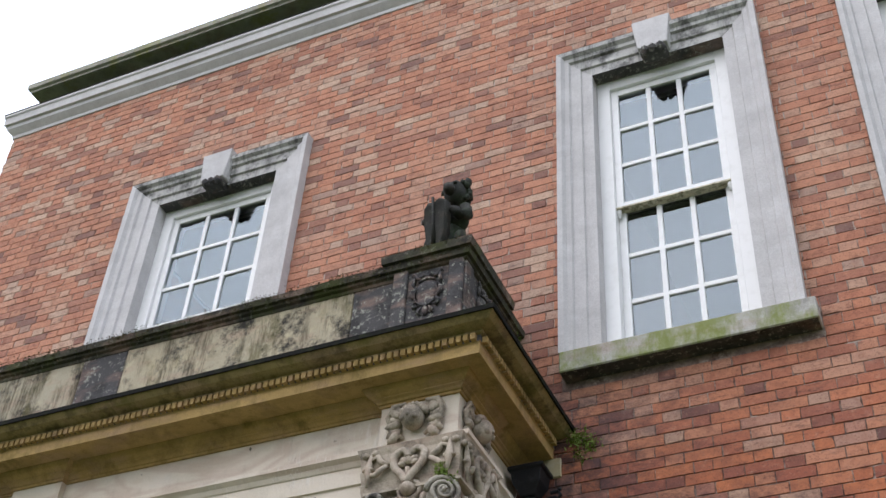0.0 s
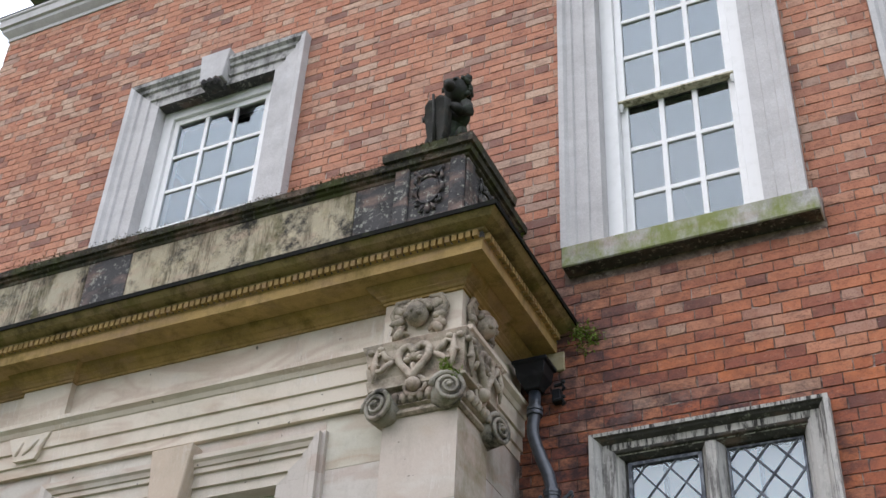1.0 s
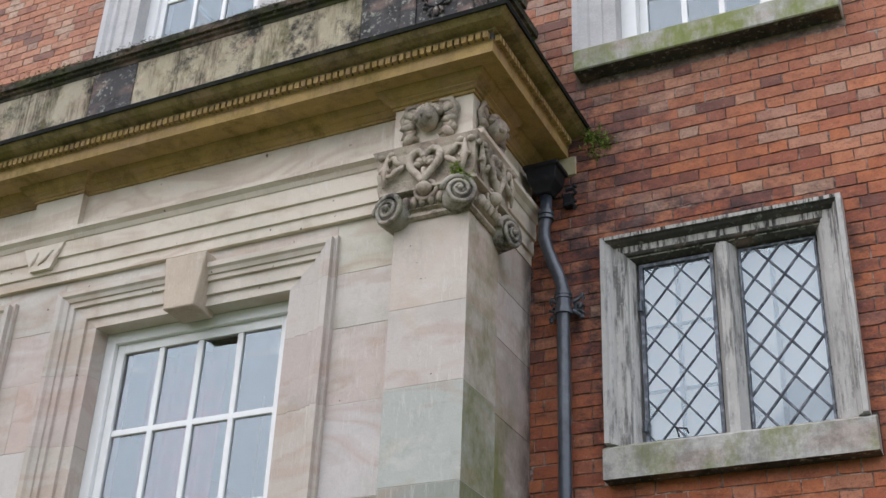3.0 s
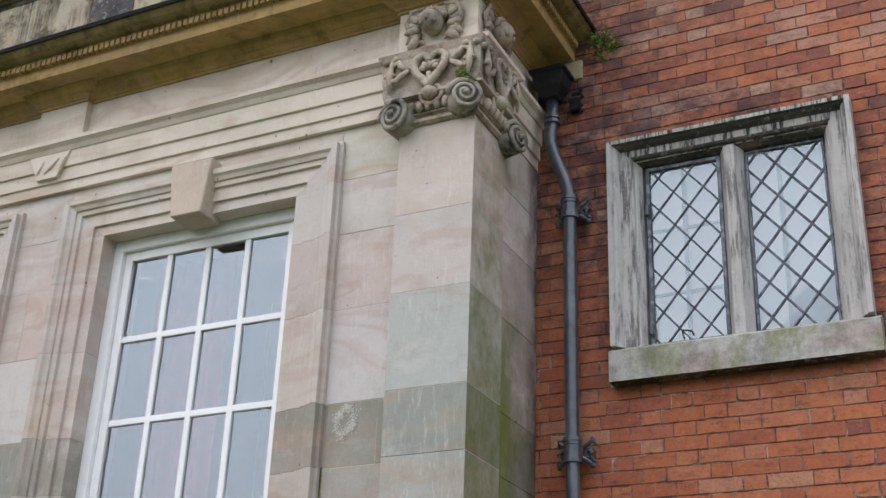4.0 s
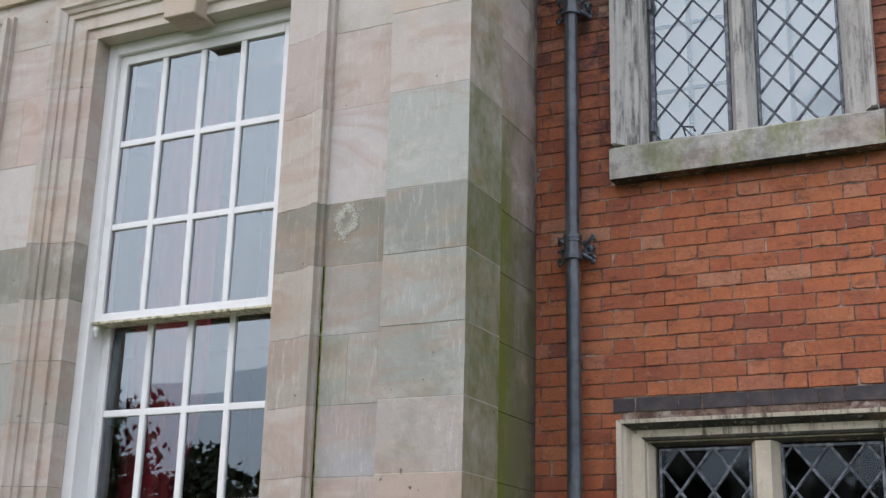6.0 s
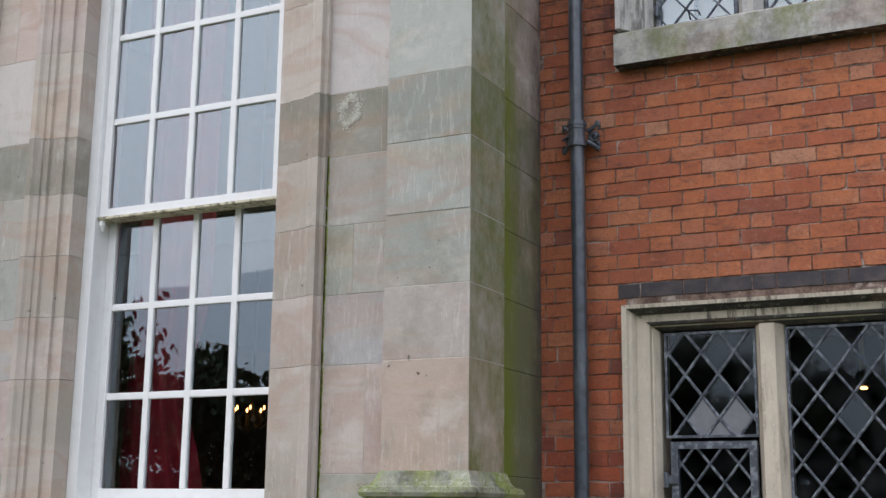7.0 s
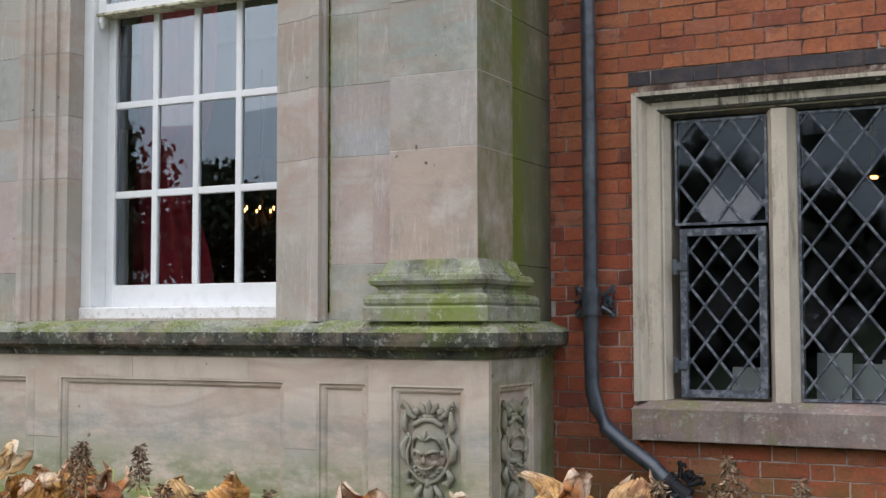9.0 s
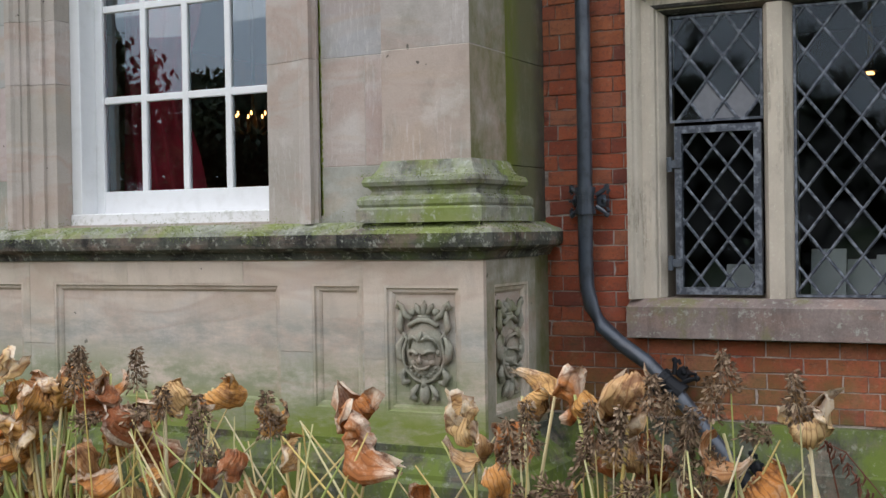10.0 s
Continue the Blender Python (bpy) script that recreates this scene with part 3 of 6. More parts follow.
def sash_window(win, x0, x1, z0, z1, y, cols, rows_up, rows_low, meet, glass, bx=0.10, step=0.045):
    """The box frame in an opening, with an upper sash in front of a lower one."""
    bm = bmesh.new()
    box(bm, x0, x0 + bx, y - 0.03, y + 0.15, z0, z1, 0.004)
    box(bm, x1 - bx, x1, y - 0.03, y + 0.15, z0, z1, 0.004)
    box(bm, x0 + bx, x1 - bx, y - 0.029, y + 0.149, z1 - bx, z1, 0.004)
    part("box_frame", bm, M_PAINT, win)
    sash_leaf(win, "upper_sash", x0 + bx, x1 - bx, meet, z1 - bx, y, cols, rows_up, 0.05, 0.06, glass)
    sash_leaf(win, "lower_sash", x0 + bx, x1 - bx, z0 + 0.0, meet + 0.045, y + step, cols, rows_low, 0.12, 0.05, glass, True)
    bm = slab(x0 + bx * 0.7, x1 - bx * 0.7, y - 0.012, y + step + 0.015, meet - 0.012, meet + 0.004, 0.003)
    part("meeting_rail", bm, M_RAIL, win, "weathered underside of the meeting rail")


def tall_window(name, label, ox0, ox1, ix0, ix1, cols):
    win = thing(name, label, "window", kind="structure")
    # moulded architrave: (offset outward from the opening, proud of the wall)
    w = ix0 - ox0
    prof = [(0, -0.12), (0, 0.02), (w * 0.30, 0.018), (w * 0.33, 0.036), (w * 0.62, 0.037), (w * 0.66, 0.058), (w * 0.78, 0.06), (w * 0.86, 0.088), (w, 0.092), (w, -0.12)]
    prof = [(-a, b) for a, b in prof]
    zt = TALL_OPEN
    hw = TALL_HEAD - zt
    plain_prof = [(-a, b) for a, b in prof]
    for xx, sg in ((ix0, -1), (ix1, 1)):
        bm = bmesh.new()
        r0 = [bm.verts.new((xx + sg * a, -b, TALL_SILL)) for a, b in plain_prof]
        r1 = [bm.verts.new((xx + sg * a, -b, zt + a * hw / w)) for a, b in plain_prof]
        for j in range(len(prof)):
            bm.faces.new((r0[j], r0[(j + 1) % len(prof)], r1[(j + 1) % len(prof)], r1[j]))
        bm.faces.new(r0)
        bmesh.ops.recalc_face_normals(bm, faces=bm.faces)
        part("jamb", bm, M_FRAME, win)
    bm = bmesh.new()
    rows = [[bm.verts.new((xx + sg * a, -b, zt + a * hw / w)) for a, b in plain_prof] for xx, sg in ((ix0, -1), (ix1, 1))]
    for j in range(len(prof)):
        bm.faces.new((rows[0][j], rows[0][(j + 1) % len(prof)], rows[1][(j + 1) % len(prof)], rows[1][j]))
    bmesh.ops.recalc_face_normals(bm, faces=bm.faces)
    # underside of the head is black: soot plus its shade put into the colour
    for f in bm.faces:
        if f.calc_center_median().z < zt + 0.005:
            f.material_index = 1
    part("lintel", bm, [M_FRAME_DIRTY, M_SOOT_SHADE], win, "soot-streaked stone lintel")
    cx = (ix0 + ix1) / 2
    bm = bmesh.new()
    vs = []
    for yy, grow in ((-0.115, 0.0), (-0.0, 0.0)):
        vs.append([bm.verts.new(v) for v in ((cx - 0.115, yy, zt + 0.03), (cx + 0.115, yy, zt + 0.03), (cx + 0.15, yy, TALL_HEAD + 0.075), (cx - 0.15, yy, TALL_HEAD + 0.075))])
    for k in range(4):
        bm.faces.new((vs[0][k], vs[0][(k + 1) % 4], vs[1][(k + 1) % 4], vs[1][k]))
    bm.faces.new(vs[0]), bm.faces.new(vs[1])
    bmesh.ops.recalc_face_normals(bm, faces=bm.faces)
    bmesh.ops.bevel(bm, geom=list(bm.edges), offset=0.006, segments=1, affect="EDGES")
    part("keystone", bm, M_FRAME, win)
    bm = bmesh.new()
    box(bm, cx - 0.10, cx + 0.10, -0.12, 0.02, zt - 0.03, zt + 0.028, 0.02)
    for k in (-0.06, 0, 0.06):
        blob(bm, (cx + k, -0.11, zt + 0.0), (0.03, 0.035, 0.05), sub=1)
    part("keystone_drop", bm, M_SOOT_SHADE, win, "blackened carved foot of the keystone")
    sx0, sx1 = ox0 + 0.015, ox1 + 0.085
    bm = slab(sx0, sx1, -0.125, 0.2, TALL_SILL - 0.18, TALL_SILL - 0.02, 0.008)
    # bottom face coloured black as the shade under the sill
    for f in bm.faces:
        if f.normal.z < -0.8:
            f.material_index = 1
    part("sill", bm, [M_SILL_GREEN, M_SOOT_SHADE], win, "stone sill with green algae")
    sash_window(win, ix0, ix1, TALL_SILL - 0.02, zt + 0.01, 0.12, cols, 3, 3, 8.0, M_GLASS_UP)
    part("inner_lintel", slab(ix0 - 0.05, ix1 + 0.05, 0.12, 0.4, zt + 0.012, zt + 0.2, 0), M_SOOT_SHADE, win)
    return win


for i, (a, b, c, d, n) in enumerate(TALL):
    tall_window("window_%d" % (i + 1), "tall white sash window in a pale moulded stone surround with keystone", a, b, c, d, n)


# ---- mullioned windows with leaded lights ----
def clip_poly(poly, x0, x1, z0, z1):
    for ax, lim, keep in ((0, x0, 1), (0, x1, -1), (1, z0, 1), (1, z1, -1)):
        out = []
        for i, p in enumerate(poly):
            q = poly[i - 1]
            pin, qin = (p[ax] - lim) * keep >= 0, (q[ax] - lim) * keep >= 0
            if pin != qin:
                t = (lim - q[ax]) / (p[ax] - q[ax])
                out.append((q[0] + t * (p[0] - q[0]), q[1] + t * (p[1] - q[1])))
            if pin:
                out.append(p)
        poly = out
        if len(poly) < 3:
            return []
    return poly


def leaded_light(win, x0, x1, z0, z1, y, dx, dz, at, odd=None, seed=1, odd_at=(), iron=0.0, glass=None, came=0.0075):
    """Diamond panes of width dx and height dz between lead cames that cross at the place at, in an iron frame if iron is given."""
    light = part("leaded_light", sweep(bmesh.new(), [(0, -0.008), (0.012 + iron, -0.008), (0.012 + iron, 0.012 + iron * 0.6), (0, 0.012 + iron * 0.6)],
                                       [(x0, z0), (x0, z1), (x1, z1), (x1, z0)], lambda u, v, w: (u, y - w, v), True), M_LEAD, win)
    rp = random.Random(seed)
    tilt = 0.012 if glass else 0.003
    vx, vz = at
    for i in range(-12, 13):
        for k in range(-17, 18):
            if (i + k) % 2 == 0:
                continue
            cx, cz = vx + i * dx / 2, vz + k * dz / 2
            poly = clip_poly([(cx - dx / 2, cz), (cx, cz - dz / 2), (cx + dx / 2, cz), (cx, cz + dz / 2)], x0, x1, z0, z1)
            if len(poly) < 3:
                continue
            a, b = rp.gauss(0, tilt), rp.gauss(0, tilt)
            bm = bmesh.new()
            bm.faces.new([bm.verts.new((px, y + a * (px - cx) + b * (pz - cz), pz)) for px, pz in poly])
            m = odd if (i, k) in odd_at else (glass or M_GLASS_OLD)
            ob = part("pane", bm, m, light)
            ob.visible_shadow = False
    # cames
    for s in (1, -1):
        g = dz / dx * s
        for i in range(-40, 60):
            c0 = vz - g * vx + i * dz
            pts = []
            for px in (x0, x1):
                pz = g * px + c0
                if z0 <= pz <= z1:
                    pts.append((px, pz))
            for pz in (z0, z1):
                px = (pz - c0) / g
                if x0 < px < x1:
                    pts.append((px, pz))
            if len(pts) < 2:
                continue
            pts = sorted(pts)
            p, q = Vector(pts[0]), Vector(pts[-1])
            if (q - p).length < 0.02:
                continue
            d = (q - p).normalized()
            n = Vector((-d.y, d.x)) * came
            bm = bmesh.new()
            f, bk = [], []
            off = 0.001 * s
            for v, e, dep in ((p, n, 0.004), (p, n * 0.4, 0.008), (p, -n * 0.4, 0.008), (p, -n, 0.004), (p, -n, -0.005), (p, n, -0.005)):
                f.append(bm.verts.new((v.x + e.x, y - dep - off, v.y + e.y)))
                bk.append(bm.verts.new((q.x + e.x, y - dep - off, q.y + e.y)))
            for j in range(6):
                bm.faces.new((f[j], f[(j + 1) % 6], bk[(j + 1) % 6], bk[j]))
            bm.faces.new(f), bm.faces.new(bk)
            bmesh.ops.recalc_face_normals(bm, faces=bm.faces)
            part("lead_came", bm, M_LEAD, light)
    return light


def mullion_window(name, label, spec, mull, stone, sill_drop, sill_x1):
    ox0, ox1, ix0, ix1, z0, zi, zo = spec
    win = thing(name, label, "window", kind="structure")
    w = ix0 - ox0
    prof = [(0, -0.2), (0, -0.05), (0.022, -0.012), (0.03, -0.010), (0.034, 0.012), (0.05, 0.022), (w * 0.62, 0.024), (w * 0.66, 0.04), (w * 0.72, 0.058), (w * 0.80, 0.068), (w * 0.84, 0.085), (w, 0.088), (w, -0.2)]
    prof = [(-a, b) for a, b in prof]
    flat = [(-a, b) for a, b in prof]
    hw = zo - zi
    for xx, sg in ((ix0, -1), (ix1, 1)):
        bm = bmesh.new()
        r0 = [bm.verts.new((xx + sg * a, -b, z0)) for a, b in flat]
        r1 = [bm.verts.new((xx + sg * a, -b, zi + a * hw / w)) for a, b in flat]
        for j in range(len(flat)):
            bm.faces.new((r0[j], r0[(j + 1) % len(flat)], r1[(j + 1) % len(flat)], r1[j]))
        bm.faces.new(r0)
        bmesh.ops.recalc_face_normals(bm, faces=bm.faces)
        part("jamb", bm, stone, win)
    bm = bmesh.new()
    rows = [[bm.verts.new((xx + sg * a, -b, zi + a * hw / w)) for a, b in flat] for xx, sg in ((ix0, -1), (ix1, 1))]
    for j in range(len(flat)):
        bm.faces.new((rows[0][j], rows[0][(j + 1) % len(flat)], rows[1][(j + 1) % len(flat)], rows[1][j]))
    bmesh.ops.recalc_face_normals(bm, faces=bm.faces)
    # soffit black for soot and shade in one colour; top face mossy
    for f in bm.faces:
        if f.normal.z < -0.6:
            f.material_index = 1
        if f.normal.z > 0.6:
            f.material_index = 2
    part("lintel", bm, [M_HEAD if stone is M_JAMB else M_HEAD2, M_SOOT_SHADE, M_PLINTH], win, "stone lintel with dark runs of soot")
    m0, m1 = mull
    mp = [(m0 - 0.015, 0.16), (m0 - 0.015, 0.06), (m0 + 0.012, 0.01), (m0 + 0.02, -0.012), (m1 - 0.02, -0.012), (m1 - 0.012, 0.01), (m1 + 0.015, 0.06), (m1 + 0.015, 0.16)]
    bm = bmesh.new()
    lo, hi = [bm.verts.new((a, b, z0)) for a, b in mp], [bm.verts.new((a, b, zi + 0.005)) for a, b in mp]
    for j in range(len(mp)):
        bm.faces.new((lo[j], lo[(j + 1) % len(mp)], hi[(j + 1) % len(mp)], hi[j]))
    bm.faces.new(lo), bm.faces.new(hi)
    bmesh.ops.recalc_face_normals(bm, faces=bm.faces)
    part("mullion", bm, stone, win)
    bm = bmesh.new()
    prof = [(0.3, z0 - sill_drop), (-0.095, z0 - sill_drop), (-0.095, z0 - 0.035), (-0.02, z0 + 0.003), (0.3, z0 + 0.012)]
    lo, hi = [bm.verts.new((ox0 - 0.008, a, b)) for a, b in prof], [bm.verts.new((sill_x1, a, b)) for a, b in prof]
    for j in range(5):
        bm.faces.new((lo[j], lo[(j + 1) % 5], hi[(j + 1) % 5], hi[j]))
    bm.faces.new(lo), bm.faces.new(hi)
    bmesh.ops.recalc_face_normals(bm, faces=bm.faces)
    # black bottom face: the sill's own shade, held in its colour
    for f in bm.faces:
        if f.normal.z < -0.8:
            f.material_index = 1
    part("sill", bm, [M_SILL if stone is M_JAMB else M_SILL2, M_SOOT_SHADE], win, "stone sill greened with algae")
    return win


M_SILL2 = stone_material("sill_stone_pinkish", [(0.30, 0.235, 0.205), (0.29, 0.235, 0.21)], 0.25, 0.3, 0.6, 0.4, algae_color=(0.20, 0.21, 0.06))
w4 = mullion_window("window_4", "two-light leaded window in a soot-stained stone frame", MW, (1.03, 1.125), M_JAMB, 0.20, 1.762)
leaded_light(w4, 0.592, 1.012, 4.115, 5.18, 0.07, 0.1669, 0.2012, (0.7423, 5.0157), seed=3, iron=0.008, came=0.005)
leaded_light(w4, 1.145, 1.56, 4.115, 5.18, 0.085, 0.1604, 0.1959, (1.221, 4.9902), seed=5, came=0.0064)
w5 = mullion_window("window_5", "two-light leaded window with iron casement in buff stone frame", GW, (1.05, 1.16), M_JAMB2, 0.18, 1.86)
M_MILKY = plain("milky_pane", (0.20, 0.205, 0.22), 0.35, (0.16, 0.165, 0.18), 15, 0.05)
leaded_light(w5, 0.59, 1.035, 2.02, 2.53, 0.06, 0.1612, 0.2098, (0.6889, 2.3216), M_MILKY, 7, ((1, -2), (3, -2), (2, -3)), glass=M_GLASS_DARK)
leaded_light(w5, 0.62, 1.03, 1.20, 2.0, 0.04, 0.1369, 0.1751, (0.733, 1.8067), seed=8, iron=0.022, glass=M_GLASS_DARK, came=0.0066)
leaded_light(w5, 1.175, 1.63, 1.19, 2.53, 0.06, 0.1627, 0.2084, (1.2289, 2.3165), seed=9, glass=M_GLASS_DARK, came=0.0066)
for zz in (1.35, 1.82):
    bm = bmesh.new()
    tube(bm, [(0.60, 0.0, zz - 0.035), (0.60, 0.0, zz + 0.035)], 0.014, 8)
    box(bm, 0.60, 0.66, -0.006, 0.012, zz - 0.02, zz + 0.02, 0.004)
    part("hinge", bm, M_PIPE, w5)
bm = bmesh.new()
tube(bm, [(0.60, 0.03, 4.18), (0.60, 0.03, 4.24)], 0.013, 8)
part("hinge", bm, M_PIPE, w4)
bm = bmesh.new()
tube(bm, [(0.60, 0.03, 4.88), (0.60, 0.03, 4.94)], 0.013, 8)
part("hinge", bm, M_PIPE, w4)
bm = bmesh.new()
tube(bm, [(0.79, -0.02, 4.11), (0.785, -0.05, 4.15), (0.84, -0.06, 4.135), (0.85, -0.055, 4.11)], 0.005, 6)
part("stay", bm, M_BLACK, w4)

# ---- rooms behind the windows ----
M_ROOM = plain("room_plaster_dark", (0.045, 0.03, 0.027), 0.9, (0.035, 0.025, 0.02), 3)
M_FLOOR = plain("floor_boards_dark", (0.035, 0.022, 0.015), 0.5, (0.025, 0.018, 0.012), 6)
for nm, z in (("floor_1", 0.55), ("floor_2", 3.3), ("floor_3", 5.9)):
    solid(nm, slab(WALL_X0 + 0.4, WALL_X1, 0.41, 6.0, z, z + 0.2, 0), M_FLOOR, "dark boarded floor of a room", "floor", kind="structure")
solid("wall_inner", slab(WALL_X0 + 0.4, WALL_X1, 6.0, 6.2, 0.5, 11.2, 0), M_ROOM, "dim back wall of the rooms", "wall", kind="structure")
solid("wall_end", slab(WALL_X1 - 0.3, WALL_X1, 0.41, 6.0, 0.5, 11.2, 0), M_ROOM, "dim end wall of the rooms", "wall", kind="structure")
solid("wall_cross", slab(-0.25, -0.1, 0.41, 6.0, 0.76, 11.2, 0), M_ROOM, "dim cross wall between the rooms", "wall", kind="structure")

# ---- the stone bay ----
COURSES = [1.825, 2.33, 2.667, 3.007, 3.355, 3.68, 4.185, 4.618, 4.945, 5.27]
# stone colour and growth, course by course; RETURN also holds the shade of its side
PILASTER = [((0.468, 0.376, 0.325), 0.24), ((0.419, 0.391, 0.344), 0.25), ((0.372, 0.380, 0.340), 0.28), ((0.400, 0.404, 0.360), 0.25), ((0.298, 0.298, 0.262), 0.30),
            ((0.440, 0.448, 0.408), 0.22), ((0.532, 0.481, 0.437), 0.12), ((0.566, 0.490, 0.419), 0.03), ((0.566, 0.490, 0.419), 0.03)]
PIER = [((0.462, 0.394, 0.347), 0.15), ((0.423, 0.407, 0.383), 0.2), ((0.385, 0.385, 0.341), 0.3), ((0.402, 0.391, 0.347), 0.2), ((0.343, 0.323, 0.275), 0.45),
        ((0.572, 0.520, 0.480), 0.05), ((0.545, 0.450, 0.402), 0.0), ((0.590, 0.539, 0.491), 0.0), ((0.599, 0.543, 0.483), 0.0)]
JAMB = [((0.463, 0.408, 0.356), 0.1), ((0.482, 0.418, 0.371), 0.1), ((0.416, 0.368, 0.317), 0.2), ((0.463, 0.407, 0.352), 0.15), ((0.349, 0.305, 0.258), 0.4),
        ((0.530, 0.466, 0.406), 0.05), ((0.519, 0.439, 0.395), 0.0), ((0.561, 0.505, 0.457), 0.0)]
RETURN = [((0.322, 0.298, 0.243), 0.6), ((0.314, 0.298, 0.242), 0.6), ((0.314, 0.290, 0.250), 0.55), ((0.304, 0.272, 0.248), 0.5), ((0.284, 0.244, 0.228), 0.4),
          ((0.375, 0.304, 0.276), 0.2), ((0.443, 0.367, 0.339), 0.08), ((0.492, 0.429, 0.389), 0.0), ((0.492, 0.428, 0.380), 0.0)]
bay = thing("wall_bay", "pale sandstone ashlar bay with fine joints", "wall", kind="structure")
# core behind the facing, open at the windows
BAYWIN = [(-2.473, -1.124), (-4.783, -3.434)]
core_holes = [(a - 0.02, b + 0.02, 1.58, 4.93) for a, b in BAYWIN]
part("core", pierced(bmesh.new(), BAY_L + 0.06, -0.06, 0.0, 6.16, -0.80, -0.55, core_holes), M_STONE, bay)
part("core", slab(-0.5, -0.06, -0.55, 0.005, 0.0, 6.16, 0), M_STONE, bay)
part("core", slab(BAY_L + 0.06, BAY_L + 0.5, -0.55, 0.005, 0.0, 6.16, 0), M_STONE, bay)
part("roof_slab", slab(BAY_L + 0.1, -0.1, -0.8, 0.0, 6.16, 6.3, 0), M_FLASH, bay, "lead roof of the bay")
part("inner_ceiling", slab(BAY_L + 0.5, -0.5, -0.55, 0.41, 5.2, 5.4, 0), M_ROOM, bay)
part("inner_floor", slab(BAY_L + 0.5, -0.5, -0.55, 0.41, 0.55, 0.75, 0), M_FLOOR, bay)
# lime pointing just behind the faces, seen in the joints
M_POINT = plain("lime_pointing", (0.46, 0.42, 0.36), 0.95, (0.30, 0.28, 0.23), 14, 0.3)
part("pointing", pierced(bmesh.new(), BAY_L + 0.01, -0.45, 1.57, 5.265, BAY_Y + 0.002, BAY_Y + 0.03, [(a - 0.305, b + 0.305, 1.5, 5.17) for a, b in BAYWIN]), M_POINT, bay)
part("pointing", slab(-0.438, -0.003, PIL_Y + 0.002, PIL_Y + 0.05, 1.80, 5.20, 0), M_POINT, bay)
part("pointing", slab(-0.05, -0.002, PIL_Y + 0.05, -0.552, 1.80, 5.20, 0), M_POINT, bay)

ASH = random.Random(12)


def ashlar(x0, x1, z0, z1, y, back, tone, flank=None):
    """One facing block with slightly worn arrises; tone: colour and growth."""
    g = 0.0008
    bm = slab(x0 + g, x1 - g, y + ASH.uniform(-0.0012, 0.0012), back, z0 + g, z1 - g, 0.0022)
    for v in bm.verts:
        v.co += 0.0009 * noise.noise_vector(v.co * 40)
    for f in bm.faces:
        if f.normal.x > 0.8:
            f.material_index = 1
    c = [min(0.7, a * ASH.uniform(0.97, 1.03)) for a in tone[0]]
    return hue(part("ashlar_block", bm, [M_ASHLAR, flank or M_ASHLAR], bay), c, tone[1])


for k in range(len(COURSES) - 1):
    z0, z1 = COURSES[k], COURSES[k + 1]
    # pilaster, its flank greened lower down and coloured darker as shade; one tall stone at the top
    if k < 8:
        z2 = 5.27 if k == 7 else z1
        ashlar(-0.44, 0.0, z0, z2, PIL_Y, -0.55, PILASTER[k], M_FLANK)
        ashlar(BAY_L, -5.32, z0, z2, PIL_Y, -0.55, PILASTER[k])
    # pier between pilaster and window surround, and the one past the window
    cut = {0: -0.575, 4: -0.52, 2: -0.66}.get(k)
    spans = [(-0.838, cut), (cut, -0.44)] if cut else [(-0.838, -0.44)]
    spans += [(-3.205, -2.76)] if k % 3 else [(-2.98, -2.76), (-3.205, -2.98)]
    spans += [(-5.32, -5.07)]
    for a, b in spans:
        ashlar(a, b, z0, z1, BAY_Y, -0.79, PIER[k])
    # return wall to the brickwork, its tones darkened as a shaded side
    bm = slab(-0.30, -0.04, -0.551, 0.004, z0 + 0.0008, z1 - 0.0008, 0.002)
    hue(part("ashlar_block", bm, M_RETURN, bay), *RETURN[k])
    bm = slab(BAY_L + 0.04, BAY_L + 0.3, -0.551, 0.004, z0 + 0.0008, z1 - 0.0008, 0.002)
    hue(part("ashlar_block", bm, M_ASHLAR, bay), *PIER[k])
for a, b in ((-0.838, -0.44), (-3.205, -2.76), (-5.32, -5.07)):
    ashlar(a, b, 1.56, 1.825, BAY_Y, -0.79, ((0.40, 0.385, 0.33), 0.35))
ashlar(-0.43, -0.01, 1.56, 1.825, PIL_Y + 0.01, -0.55, PILASTER[0])
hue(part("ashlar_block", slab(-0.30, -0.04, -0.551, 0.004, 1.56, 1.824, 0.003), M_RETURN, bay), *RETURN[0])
# stones over the windows
for a, b in ((-2.76, -1.85), (-1.85, -0.838), (-5.07, -4.1), (-4.1, -3.205)):
    ashlar(a, b, 5.165, 5.27, BAY_Y, -0.79, PIER[8])


